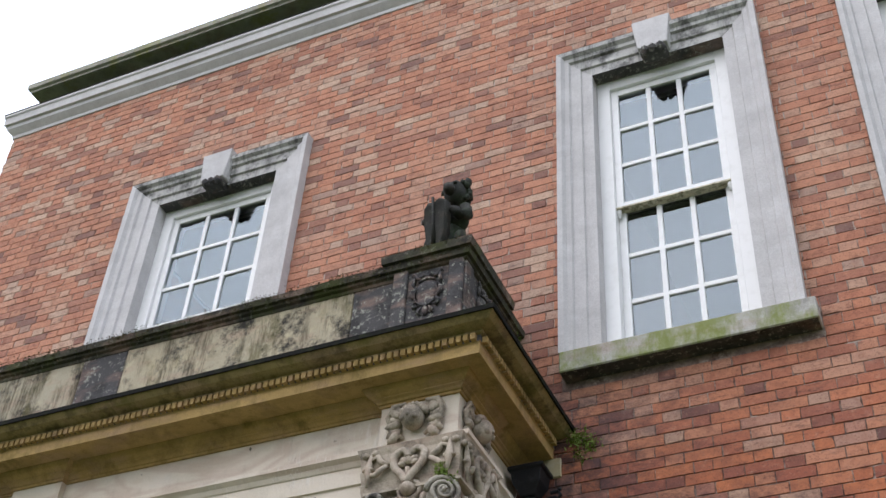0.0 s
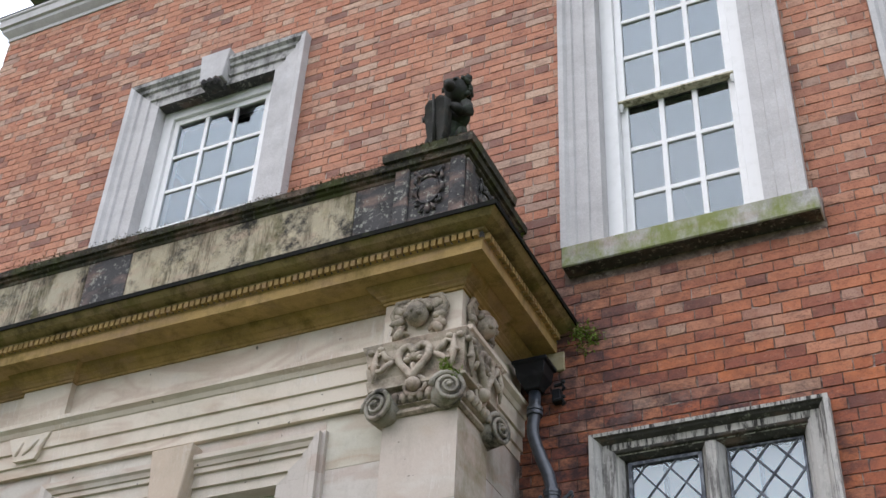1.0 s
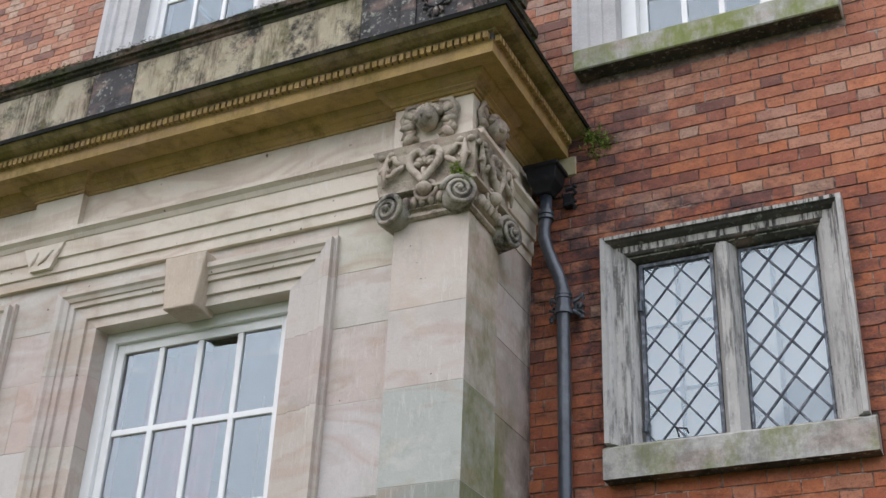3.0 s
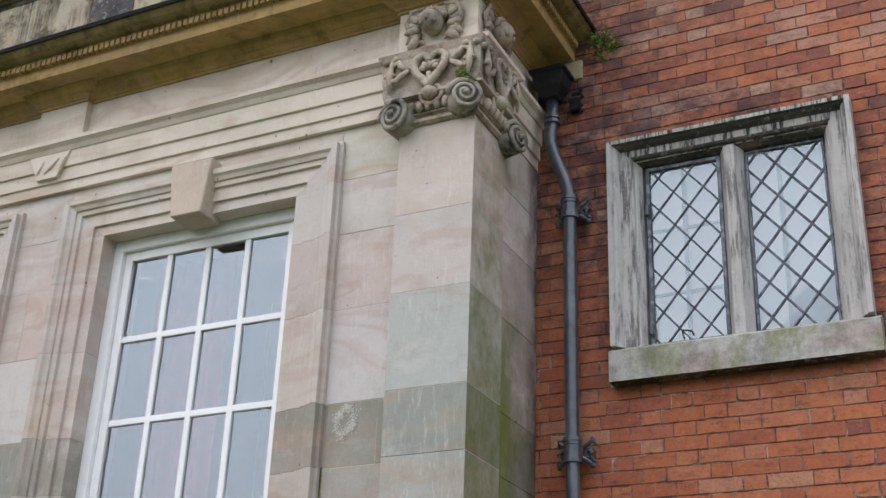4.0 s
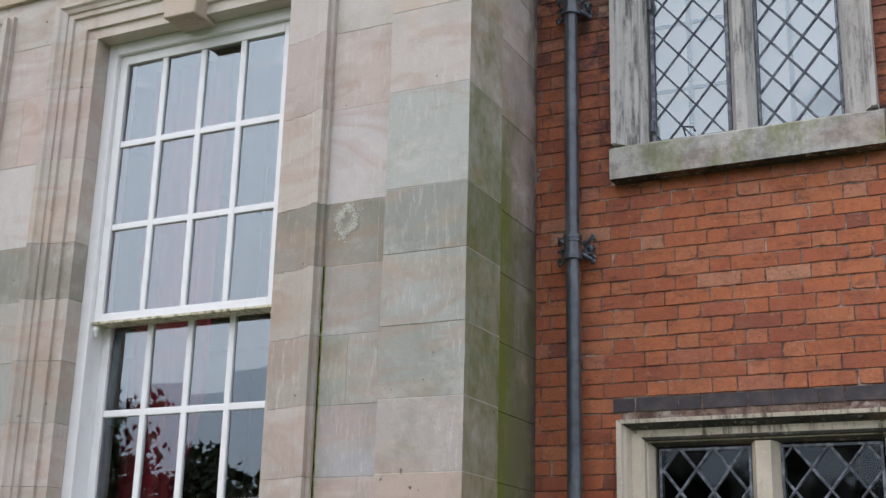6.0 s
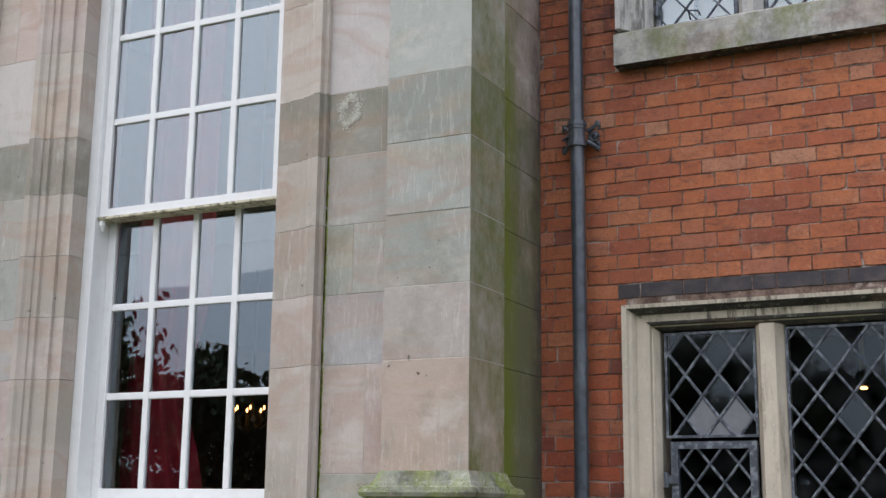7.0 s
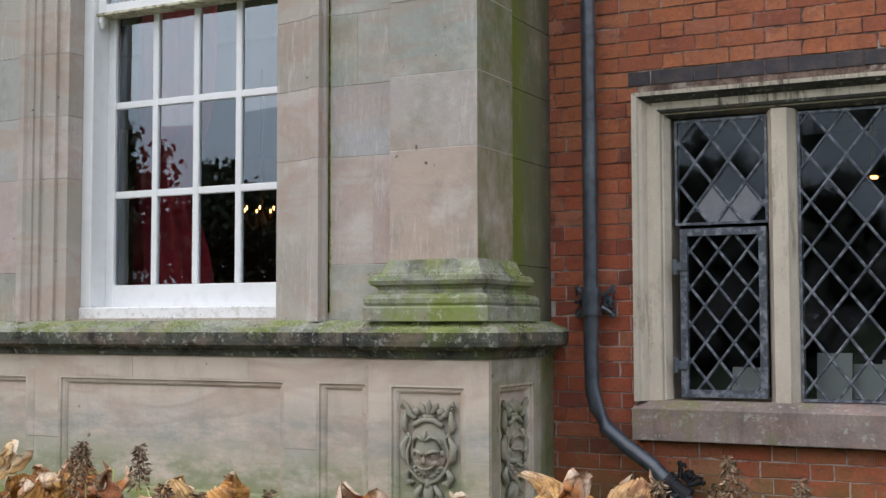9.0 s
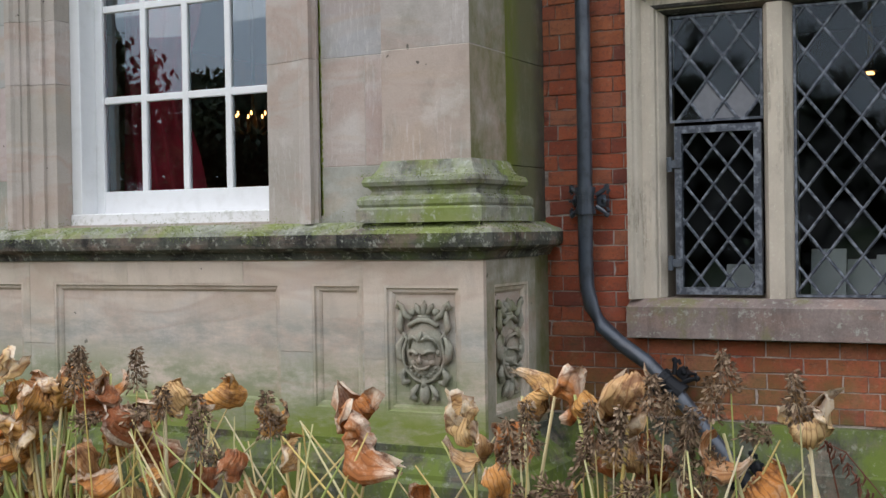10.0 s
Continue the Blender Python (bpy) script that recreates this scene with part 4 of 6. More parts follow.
# ---- sash windows of the bay ----
def bay_window(name, dx):
    win = thing(name, "large white sash window in a moulded sandstone surround with keystone", "window", kind="structure")
    ix0, ix1, zi, zo = -2.473 + dx, -1.124 + dx, 4.92, 5.18
    w = 0.305
    prof = [(0, -0.25), (0, -0.012), (0.072, -0.012), (0.075, 0.006), (0.165, 0.007), (0.169, 0.024), (0.205, 0.025), (0.208, 0.036), (0.235, 0.045), (0.25, 0.06), (0.285, 0.062), (0.286, 0.03), (w, 0.028), (w, -0.25)]
    to = lambda u, v, q: (u, BAY_Y - q, v)
    cuts = [1.56] + COURSES[1:-2] + [zi]
    for k, (z0, z1) in enumerate(zip(cuts, cuts[1:])):
        for sx, s in ((ix0, 1), (ix1, -1)):
            pts = [(sx, z0 + 0.001), (sx, z1 - 0.001)]
            hue(part("jamb_stone", sweep(bmesh.new(), [(-a, b) for a, b in prof], pts if s > 0 else pts[::-1], to), M_ASHLAR, win), *JAMB[k])
    # head stones mitred into the jambs
    bm = bmesh.new()
    rows = []
    for xx, s in ((ix0, -1), (ix1, 1)):
        rows.append([bm.verts.new((xx + s * a, BAY_Y - b, zi + a * (zo - zi) / w)) for a, b in prof])
    for j in range(len(prof)):
        j2 = (j + 1) % len(prof)
        bm.faces.new((rows[0][j], rows[0][j2], rows[1][j2], rows[1][j]))
    bm.faces.new(rows[0]), bm.faces.new(rows[1])
    bmesh.ops.recalc_face_normals(bm, faces=bm.faces)
    hue(part("lintel", bm, M_ASHLAR, win), (0.63, 0.555, 0.475), 0.0)
    for xx, s in ((ix0, -1), (ix1, 1)):
        bm = bmesh.new()
        r0 = [bm.verts.new((xx + s * a, BAY_Y - b, zi + 0.0005)) for a, b in prof]
        r1 = [bm.verts.new((xx + s * a, BAY_Y - b, zi + a * (zo - zi) / w)) for a, b in prof]
        for j in range(len(prof)):
            j2 = (j + 1) % len(prof)
            bm.faces.new([v for v in (r0[j], r0[j2], r1[j2], r1[j])])
        bmesh.ops.recalc_face_normals(bm, faces=bm.faces)
        hue(part("jamb_stone", bm, M_ASHLAR, win), *JAMB[7])
    cx = (ix0 + ix1) / 2
    bm = bmesh.new()
    vs = [[bm.verts.new(v) for v in ((cx - 0.105, yy, zi - 0.035), (cx + 0.105, yy, zi - 0.035), (cx + 0.145, yy, zo + 0.045), (cx - 0.145, yy, zo + 0.045))] for yy in (-0.945, -0.75)]
    for k in range(4):
        bm.faces.new((vs[0][k], vs[0][(k + 1) % 4], vs[1][(k + 1) % 4], vs[1][k]))
    bm.faces.new(vs[0]), bm.faces.new(vs[1])
    bmesh.ops.recalc_face_normals(bm, faces=bm.faces)
    bmesh.ops.bevel(bm, geom=list(bm.edges), offset=0.006, segments=1, affect="EDGES")
    hue(part("keystone", bm, M_ASHLAR, win, "plain tapered sandstone keystone"), (0.56, 0.455, 0.36), 0.0)
    sash_window(win, ix0 + 0.0, ix1 - 0.0, 1.64, zi - 0.0, -0.70, 4, 3, 3, 3.235, M_GLASS, 0.07, 0.085)
    part("sill", slab(ix0 - 0.0, ix1 + 0.0, -0.745, -0.5, 1.575, 1.64, 0.006), M_PAINT_DIRTY, win, "white painted timber sill with grime")
    return win


bay_window("window_6", 0.0)
bay_window("window_7", -2.31)

# ---- entablature of the bay ----
RES_A, RES_B = -3.09, -2.71
ent_path = [(BAY_L + 0.04, 0.0), (BAY_L + 0.04, -0.55), (BAY_L, -0.55), (BAY_L, PIL_Y), (-5.29, PIL_Y), (-5.29, -0.88), (RES_A, -0.88), (RES_A, -0.925), (RES_B, -0.925),
            (RES_B, -0.88), (-0.47, -0.88), (-0.47, PIL_Y - 0.01), (0.005, PIL_Y - 0.01), (0.005, -0.54), (-0.035, -0.54), (-0.035, 0.0)]
flat_path = [(BAY_L + 0.04, 0.0), (BAY_L + 0.04, -0.55), (BAY_L, -0.55), (BAY_L, -0.88), (-0.0, -0.88), (-0.0, -0.54), (-0.035, -0.54), (-0.035, 0.0)]
bm = sweep(bmesh.new(), [(-0.12, 5.27), (0.0, 5.27), (0.0, 5.335), (0.014, 5.338), (0.014, 5.425), (0.028, 5.43), (0.028, 5.535), (0.036, 5.54), (0.05, 5.565), (0.075, 5.585), (0.075, 5.612), (0.06, 5.622), (-0.12, 5.622)], flat_path)
hue(solid("trim_architrave", bm, M_ENTAB, "banded sandstone architrave with three fasciae", "architrave", kind="structure"), (0.68, 0.60, 0.50))
bm = sweep(bmesh.new(), [(-0.12, 5.62), (0.0, 5.62), (0.0, 5.865), (-0.12, 5.865)], ent_path)
hue(solid("trim_frieze", bm, M_ENTAB, "plain sandstone frieze breaking forward over the pilaster", "frieze", kind="structure"), (0.68, 0.60, 0.50))
bm = sweep(bmesh.new(), [(-0.12, 5.863), (0.012, 5.863), (0.012, 5.878), (0.022, 5.882), (0.03, 5.895), (0.045, 5.905), (0.045, 5.912), (0.075, 5.93), (0.092, 5.955), (0.092, 5.965), (-0.12, 5.965)], ent_path)
solid("trim_bed_mould", bm, M_CORNICE, "ochre sandstone bed moulding under the cornice", "moulding", kind="structure")
cor_path = [(BAY_L, 0.0), (BAY_L, PIL_Y), (0.0, PIL_Y), (0.0, 0.0)]
bm = sweep(bmesh.new(), [(-0.4, 5.96), (0.175, 5.96), (0.18, 5.955), (0.2, 5.955), (0.2, 6.022), (0.207, 6.03), (0.205, 6.072), (0.222, 6.078), (0.226, 6.088), (0.25, 6.092), (0.29, 6.104), (0.315, 6.124), (0.326, 6.135), (0.326, 6.15), (-0.4, 6.165)], cor_path)
# darker cyma stone; band behind the dentils blacked in as gap shade and soot
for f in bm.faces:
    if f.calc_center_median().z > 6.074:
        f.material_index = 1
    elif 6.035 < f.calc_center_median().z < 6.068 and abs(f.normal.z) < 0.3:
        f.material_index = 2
cornice = solid("trim_bay_cornice", bm, [M_CORNICE, M_CYMA, M_SOOT_SHADE], "weathered ochre sandstone cornice with a dentil row", "cornice", kind="structure")
den = bpy.data.meshes.new("dentil")
b2 = slab(-0.0145, 0.0145, -0.030, 0.004, -0.020, 0.020, 0.0015)
b2.to_mesh(den), b2.free()
den.materials.append(M_CORNICE)
for run, at, turn in ((int(5.5 / 0.042), lambda s: (0.19 - s, PIL_Y - 0.205, 6.05), 0), (int(1.1 / 0.042), lambda s: (0.205, PIL_Y - 0.19 + s, 6.05), 90)):
    for i in range(run):
        d = new("dentil", den)
        d.parent = cornice
        d.matrix_basis = pose(*at(0.02 + i * 0.042), 0, 0, turn)
bm = sweep(bmesh.new(), [(-0.4, 6.151), (0.328, 6.132), (0.336, 6.130), (0.338, 6.158), (-0.4, 6.175)], cor_path)
solid("trim_bay_flashing", bm, M_FLASH, "black lead edge over the bay cornice", "flashing", kind="structure")

# ---- parapet of the bay ----
par = thing("wall_bay_parapet", "stained sandstone parapet blocks on the bay", "parapet", kind="structure")
joints = [(-5.7, -4.55, M_PARAPET), (-4.55, -3.46, M_PARAPET), (-3.46, -2.90, M_PARAPET), (-2.90, -2.535, M_SOOT_SHADE), (-2.535, -0.81, M_PARAPET), (-0.81, -0.51, M_SOOT_SHADE)]
for a, b, m in joints:
    part("parapet_block", slab(a + 0.002, b - 0.002, -0.86, -0.6, 6.17, 6.89, 0.005), m, par)
part("parapet_block", slab(-0.28, -0.055, -0.32, 0.004, 6.17, 6.90, 0.005), M_SOOT_SHADE, par)
bm = sweep(bmesh.new(), [(-0.28, 6.885), (0.005, 6.885), (0.012, 6.905), (0.03, 6.915), (0.035, 6.93), (0.055, 6.935), (0.058, 6.985), (0.04, 6.995), (-0.28, 7.005)], [(-5.7, 0), (-5.7, -0.86), (-0.055, -0.86), (-0.055, 0.0)])
solid("trim_bay_coping", bm, M_COPING, "dark mossy coping along the bay parapet", "coping", kind="structure")
die = thing("wall_pedestal", "blackened carved corner pedestal under the statue", "pedestal", kind="structure")
part("die", slab(-0.52, -0.045, -0.875, -0.30, 6.16, 6.945, 0.006), M_SOOT_SHADE, die)
for a, b in ((-0.52, -0.42), (-0.145, -0.045)):
    part("side_panel", slab(a, b, -0.895, -0.87, 6.17, 6.93, 0.008), M_SOOT_SHADE, die)
part("side_panel", slab(-0.05, -0.03, -0.875, -0.76, 6.17, 6.93, 0.008), M_SOOT_SHADE, die)
part("side_panel", slab(-0.05, -0.03, -0.42, -0.30, 6.17, 6.93, 0.008), M_SOOT_SHADE, die)
bm = sweep(bmesh.new(), [(-0.3, 6.94), (0.012, 6.94), (0.02, 6.955), (0.03, 6.965), (0.035, 6.98), (0.06, 6.985), (0.065, 7.045), (0.05, 7.06), (-0.2, 7.066)], [(-0.53, -0.30), (-0.53, -0.88), (-0.04, -0.88), (-0.04, -0.30)], closed=True)
box(bm, -0.4, -0.1, -0.7, -0.4, 6.95, 7.063)
part("cap", bm, M_COPING, die, "mossy moulded cap")


# ---- carved reliefs ----
def cartouche(scale=1.0, mask=True):
    """A scrolled cartouche in the x, z plane, standing out towards -y, about 0.27 wide and 0.48 high."""
    bm = bmesh.new()
    S = scale

    def b(x, z, r, turn=0, d=0.02, sub=2):
        blob(bm, (x * S, -0.006 * S, z * S), (r[0] * S, d * S, r[1] * S), (0, turn, 0), sub)

    def t(points, r):
        tube(bm, [(x * S, -y * S, z * S) for x, y, z in points], [q * S for q in r] if isinstance(r, list) else r * S, 8)

    b(0, 0.01, (0.10, 0.125), 0, 0.017)
    b(0, -0.09, (0.085, 0.06), 0, 0.015)
    rim = [(-0.10, 0.014, 0.075), (-0.082, 0.018, 0.05), (-0.098, 0.02, 0.0), (-0.10, 0.02, -0.04), (-0.085, 0.02, -0.085), (-0.045, 0.018, -0.125), (0, 0.018, -0.14)]
    t(rim + [(-x, y, z) for x, y, z in rim[-2::-1]], 0.007)
    t([(-0.07, 0.016, 0.105), (-0.03, 0.018, 0.128), (0, 0.018, 0.132), (0.03, 0.018, 0.128), (0.07, 0.016, 0.105)], 0.012)
    if mask:
        b(0, 0.005, (0.066, 0.082), 0, 0.046)
        b(0, -0.05, (0.046, 0.046), 0, 0.044)
        t([(0, 0.05, -0.012), (0, 0.066, -0.042), (0, 0.058, -0.052)], [0.008, 0.013, 0.011])
        t([(0, 0.046, 0.085), (0, 0.056, 0.045)], [0.012, 0.006])
        for s in (-1, 1):
            t([(s * 0.006, 0.056, 0.044), (s * 0.03, 0.05, 0.062), (s * 0.058, 0.034, 0.05), (s * 0.066, 0.02, 0.01)], [0.006, 0.009, 0.009, 0.006])
            t([(s * 0.010, 0.056, -0.014), (s * 0.036, 0.05, 0.0), (s * 0.06, 0.034, -0.002)], [0.008, 0.009, 0.005])
            b(s * 0.031, -0.019, (0.014, 0.007), s * -12, 0.05, 1)
            b(s * 0.04, -0.052, (0.021, 0.019), 0, 0.046, 1)
            t([(0, 0.052, -0.078), (s * 0.022, 0.049, -0.074), (s * 0.038, 0.04, -0.062)], [0.007, 0.006, 0.004])
            b(s * 0.068, -0.01, (0.012, 0.022), 0, 0.026, 1)
        b(0, -0.092, (0.02, 0.014), 0, 0.05, 1)
        for i in range(9):
            a = -1.25 + 0.3125 * i
            b(0.062 * math.sin(a), -0.055 - 0.058 * math.cos(a), (0.009, 0.011), 0, 0.034, 1)
    # crown of petals
    for dx, h, tu in ((0, 0.045, 0), (-0.028, 0.035, -28), (0.028, 0.035, 28)):
        b(dx, 0.175, (0.014, h), tu, 0.024, 1)
    b(0, 0.145, (0.04, 0.012), 0, 0.024, 1)
    for s in (-1, 1):
        t([(s * 0.06, 0.016, 0.135), (s * 0.09, 0.018, 0.155), (s * 0.105, 0.018, 0.19), (s * 0.122, 0.018, 0.205), (s * 0.128, 0.018, 0.185), (s * 0.114, 0.018, 0.178)], [0.012, 0.013, 0.012, 0.011, 0.009, 0.007])
        b(s * 0.058, 0.165, (0.022, 0.02), 0, 0.022, 1)
        t([(s * 0.108, 0.014, 0.17), (s * 0.112, 0.016, 0.13), (s * 0.118, 0.016, 0.10), (s * 0.108, 0.014, 0.07)], [0.008, 0.013, 0.016, 0.006])
        t([(s * 0.10, 0.012, 0.06), (s * 0.122, 0.014, 0.02), (s * 0.118, 0.014, -0.03), (s * 0.09, 0.014, -0.06)], [0.008, 0.018, 0.018, 0.008])
        t([(s * 0.085, 0.012, -0.07), (s * 0.112, 0.016, -0.11), (s * 0.098, 0.016, -0.14), (s * 0.07, 0.014, -0.135)], [0.009, 0.017, 0.017, 0.007])
        t([(s * 0.03, 0.014, -0.15), (s * 0.055, 0.016, -0.18), (s * 0.06, 0.016, -0.205), (s * 0.04, 0.014, -0.21)], [0.008, 0.014, 0.017, 0.008])
    b(0, -0.185, (0.026, 0.05), 0, 0.026)
    t([(0, 0.014, -0.12), (0, 0.018, -0.16)], [0.016, 0.012])
    return bm


def put(bm, m):
    bmesh.ops.transform(bm, matrix=m, verts=bm.verts)
    return bm


smooth(part("relief", put(cartouche(0.78, False), pose(-0.285, -0.877, 6.72)), M_SOOT_SHADE, die, "blackened scrolled shield carving"))
smooth(part("relief", put(cartouche(0.78, False), pose(-0.043, -0.59, 6.72, 0, 0, 90)), M_SOOT_SHADE, die, "blackened scrolled shield carving"))

# ---- pilaster capital ----
cap = thing("trim_capital", "carved sandstone pilaster capital with volutes, heart plate and cherub relief", "capital", kind="structure")


def volute(m, r):
    bm = bmesh.new()
    bmesh.ops.create_cone(bm, cap_ends=True, segments=20, radius1=r * 0.95, radius2=r * 0.9, depth=0.12, matrix=pose(0, 0.05, 0, 90, 0, 0))
    pts, rad = [], []
    for i in range(44):
        a = i * 0.36
        q = r * (1 - 0.88 * i / 44)
        pts.append((-q * math.cos(a), -0.018 - 0.03 * i / 44, q * math.sin(a)))
        rad.append(r * 0.17 * (1 - 0.6 * i / 44))
    tube(bm, pts, rad, 7)
    blob(bm, (0, -0.045, 0), (r * 0.17, 0.02, r * 0.17), sub=1)
    return put(bm, m)


for m, r in ((pose(-0.437, -0.985, 5.177, 0, 0, -12), 0.10), (pose(-0.028, -1.0, 5.205, 0, 0, 30), 0.092), (pose(0.06, -0.575, 5.16, 0, 0, 78), 0.095)):
    smooth(part("volute", volute(m, r), M_VOLUTE, cap, "spiral volute with dark weathering"))
# neck of the capital with egg and dart between the volutes
bm = sweep(bmesh.new(), [(-0.05, 5.125), (0.012, 5.125), (0.026, 5.138), (0.026, 5.152), (0.012, 5.163), (0.012, 5.172), (0.035, 5.18), (0.02, 5.2), (0.02, 5.275), (0.05, 5.28), (0.062, 5.285), (0.062, 5.30), (-0.05, 5.30)], [(-0.44, -0.85), (-0.44, PIL_Y), (0.0, PIL_Y), (0.0, -0.55)])
part("neck", bm, M_CARVED, cap)
bm = bmesh.new()
for i in range(6):
    blob(bm, (-0.355 + i * 0.05, -0.968, 5.222), (0.022, 0.03, 0.038), sub=2)
    tube(bm, [(-0.33 + i * 0.05, -0.965, 5.262), (-0.33 + i * 0.05, -0.968, 5.19)], [0.007, 0.003], 5)
blob(bm, (-0.235, -1.0, 5.275), (0.042, 0.045, 0.042), sub=2)
tube(bm, [(-0.235 + 0.062 * math.cos(a * 0.4), -0.985, 5.275 + 0.055 * math.sin(a * 0.4)) for a in range(17)], 0.013, 6)
for i in range(5):
    blob(bm, (0.033, -0.87 + i * 0.052, 5.215), (0.03, 0.022, 0.038), sub=2)
blob(bm, (0.06, -0.76, 5.275), (0.045, 0.042, 0.042), sub=2)
tube(bm, [(0.045, -0.76 + 0.062 * math.cos(a * 0.4), 5.275 + 0.055 * math.sin(a * 0.4)) for a in range(17)], 0.013, 6)
smooth(part("egg_and_dart", bm, M_CARVED, cap))
# plate with heart and fleurs over the volutes
bm = sweep(bmesh.new(), [(-0.05, 5.30), (0.03, 5.30), (0.04, 5.36), (0.034, 5.366), (0.044, 5.44), (0.038, 5.446), (0.048, 5.53), (0.055, 5.545), (0.065, 5.575), (-0.05, 5.58)], [(-0.50, -0.85), (-0.50, PIL_Y), (0.0, PIL_Y), (0.0, -0.52)])
part("plate", bm, M_CARVED, cap)


def heart_plate():
    bm = bmesh.new()
    heart = []
    for i in range(29):
        a = 2 * math.pi * i / 28
        heart.append((0.0075 * 0.82 * 16 * math.sin(a) ** 3 * 0.75, -0.012, 0.0075 * 0.9 * (13 * math.cos(a) - 5 * math.cos(2 * a) - 2 * math.cos(3 * a) - math.cos(4 * a))))
    tube(bm, heart, 0.0185, 7)
    for a, h in ((0, 0.05), (-38, 0.042), (38, 0.042), (-75, 0.03), (75, 0.03)):
        r = radians(a)
        blob(bm, (0.034 * math.sin(r), -0.01, -0.01 + 0.034 * math.cos(r)), (0.016, 0.018, h * 0.7), (0, a, 0), 1)
    tube(bm, [(0, -0.012, -0.03), (0, -0.014, -0.08)], [0.012, 0.006], 6)
    for s in (-1, 1):
        for z, q in ((0.07, 1), (-0.04, -1)):
            tube(bm, [(s * 0.10, -0.01, 0.01), (s * 0.14, -0.014, z * 0.6), (s * 0.15, -0.014, z), (s * 0.175, -0.012, z * 0.9), (s * 0.178, -0.012, z * 0.6)], [0.012, 0.015, 0.014, 0.011, 0.008], 7)
        tube(bm, [(s * 0.185, -0.01, 0.10), (s * 0.19, -0.014, 0.0), (s * 0.185, -0.012, -0.10)], [0.007, 0.018, 0.006], 7)
        blob(bm, (s * 0.19, -0.012, 0.0), (0.035, 0.02, 0.014), sub=1)
        blob(bm, (s * 0.215, -0.012, 0.09), (0.02, 0.018, 0.02), sub=1)
        blob(bm, (s * 0.165, -0.012, 0.095), (0.02, 0.018, 0.02), sub=1)
    return bm


smooth(part("heart_relief", put(heart_plate(), pose(-0.245, -0.985, 5.435, -6, 0, 0) @ Matrix.Diagonal((1.25, 1.2, 1.12, 1))), M_CARVED, cap, "heart and fleur-de-lis carving"))
smooth(part("heart_relief", put(heart_plate(), pose(0.05, -0.74, 5.435, 0, -6, 90) @ Matrix.Diagonal((1.02, 1.2, 1.12, 1))), M_CARVED, cap, "heart and fleur-de-lis carving"))


def winged_roundel():
    """A plain round boss between two folded wings."""
    bm = bmesh.new()
    blob(bm, (0, -0.045, 0.0), (0.055, 0.06, 0.065), sub=3)
    for i in range(9):
        a = -1.3 + 2.6 * i / 8
        blob(bm, (0.06 * math.sin(a), -0.04, 0.012 + 0.062 * math.cos(a)), (0.02, 0.03, 0.02), sub=1)
    blob(bm, (0, -0.098, -0.01), (0.012, 0.016, 0.016), sub=1)
    for s in (-1, 1):
        blob(bm, (s * 0.03, -0.085, -0.022), (0.018, 0.018, 0.018), sub=1)
        for i in range(6):
            a = 0.25 + i * 0.42
            blob(bm, (s * (0.075 + 0.03 * math.sin(a)), -0.015 - 0.01 * (i % 2), -0.05 + 0.10 * math.cos(a) * 0.9 + 0.03), (0.026, 0.022, 0.045), (0, s * (20 + i * 24), 0), 1)
        tube(bm, [(s * 0.05, -0.02, 0.11), (s * 0.11, -0.025, 0.10), (s * 0.135, -0.02, 0.04), (s * 0.11, -0.02, -0.05), (s * 0.05, -0.02, -0.09)], [0.01, 0.016, 0.016, 0.018, 0.008], 7)
    return bm


smooth(part("winged_relief", put(winged_roundel(), pose(-0.245, -0.945, 5.725) @ Matrix.Diagonal((1.22, 1.15, 1.12, 1))), M_CARVED, cap))
smooth(part("winged_relief", put(winged_roundel(), pose(0.005, -0.74, 5.725, 0, 0, 90) @ Matrix.Diagonal((1.15, 1.15, 1.12, 1))), M_CARVED, cap))
# small bracket on the far architrave, left rough
bm = bmesh.new()
vs = [[bm.verts.new(v) for v in ((-3.03, yy, 5.36), (-2.87, yy, 5.36), (-2.79, yy, 5.53), (-3.11, yy, 5.53))] for yy in (-0.922, -0.85)]
for k in range(4):
    bm.faces.new((vs[0][k], vs[0][(k + 1) % 4], vs[1][(k + 1) % 4], vs[1][k]))
bm.faces.new(vs[0]), bm.faces.new(vs[1])
bmesh.ops.recalc_face_normals(bm, faces=bm.faces)
for xa, xb in ((-3.03, -2.99), (-2.97, -2.87), (-2.85, -2.82)):
    tube(bm, [(xa, -0.922, 5.40), ((xa + xb) / 2, -0.928, 5.43), (xb, -0.922, 5.49)], 0.010, 6)
hue(solid("trim_bracket", bm, M_ENTAB, "rough uncarved sandstone bracket on the architrave", "bracket", kind="structure"), (0.68, 0.60, 0.50))

hue(solid("trim_corbel", slab(0.03, 0.25, -0.02, 0.004, 5.83, 5.958, 0.004), M_ENTAB, "plain sandstone corbel under the end of the cornice", "corbel", kind="structure"), (0.46, 0.39, 0.25), 0.3)

# ---- foot of the bay ----
bm = sweep(bmesh.new(), [(-0.06, 1.56), (0.088, 1.56), (0.09, 1.618), (0.078, 1.628), (0.086, 1.64), (0.086, 1.66), (0.075, 1.675), (0.042, 1.682), (0.036, 1.70), (0.046, 1.714), (0.064, 1.722), (0.07, 1.74), (0.06, 1.762), (0.035, 1.77), (0.02, 1.79), (0.0, 1.835), (-0.06, 1.835)],
           [(-0.44, -0.80), (-0.44, PIL_Y), (0.0, PIL_Y), (0.0, -0.54), (-0.03, -0.54), (-0.03, -0.45)])
solid("trim_pilaster_base", bm, M_MOSS, "mossy moulded base of the sandstone pilaster", "pilaster base", kind="structure")
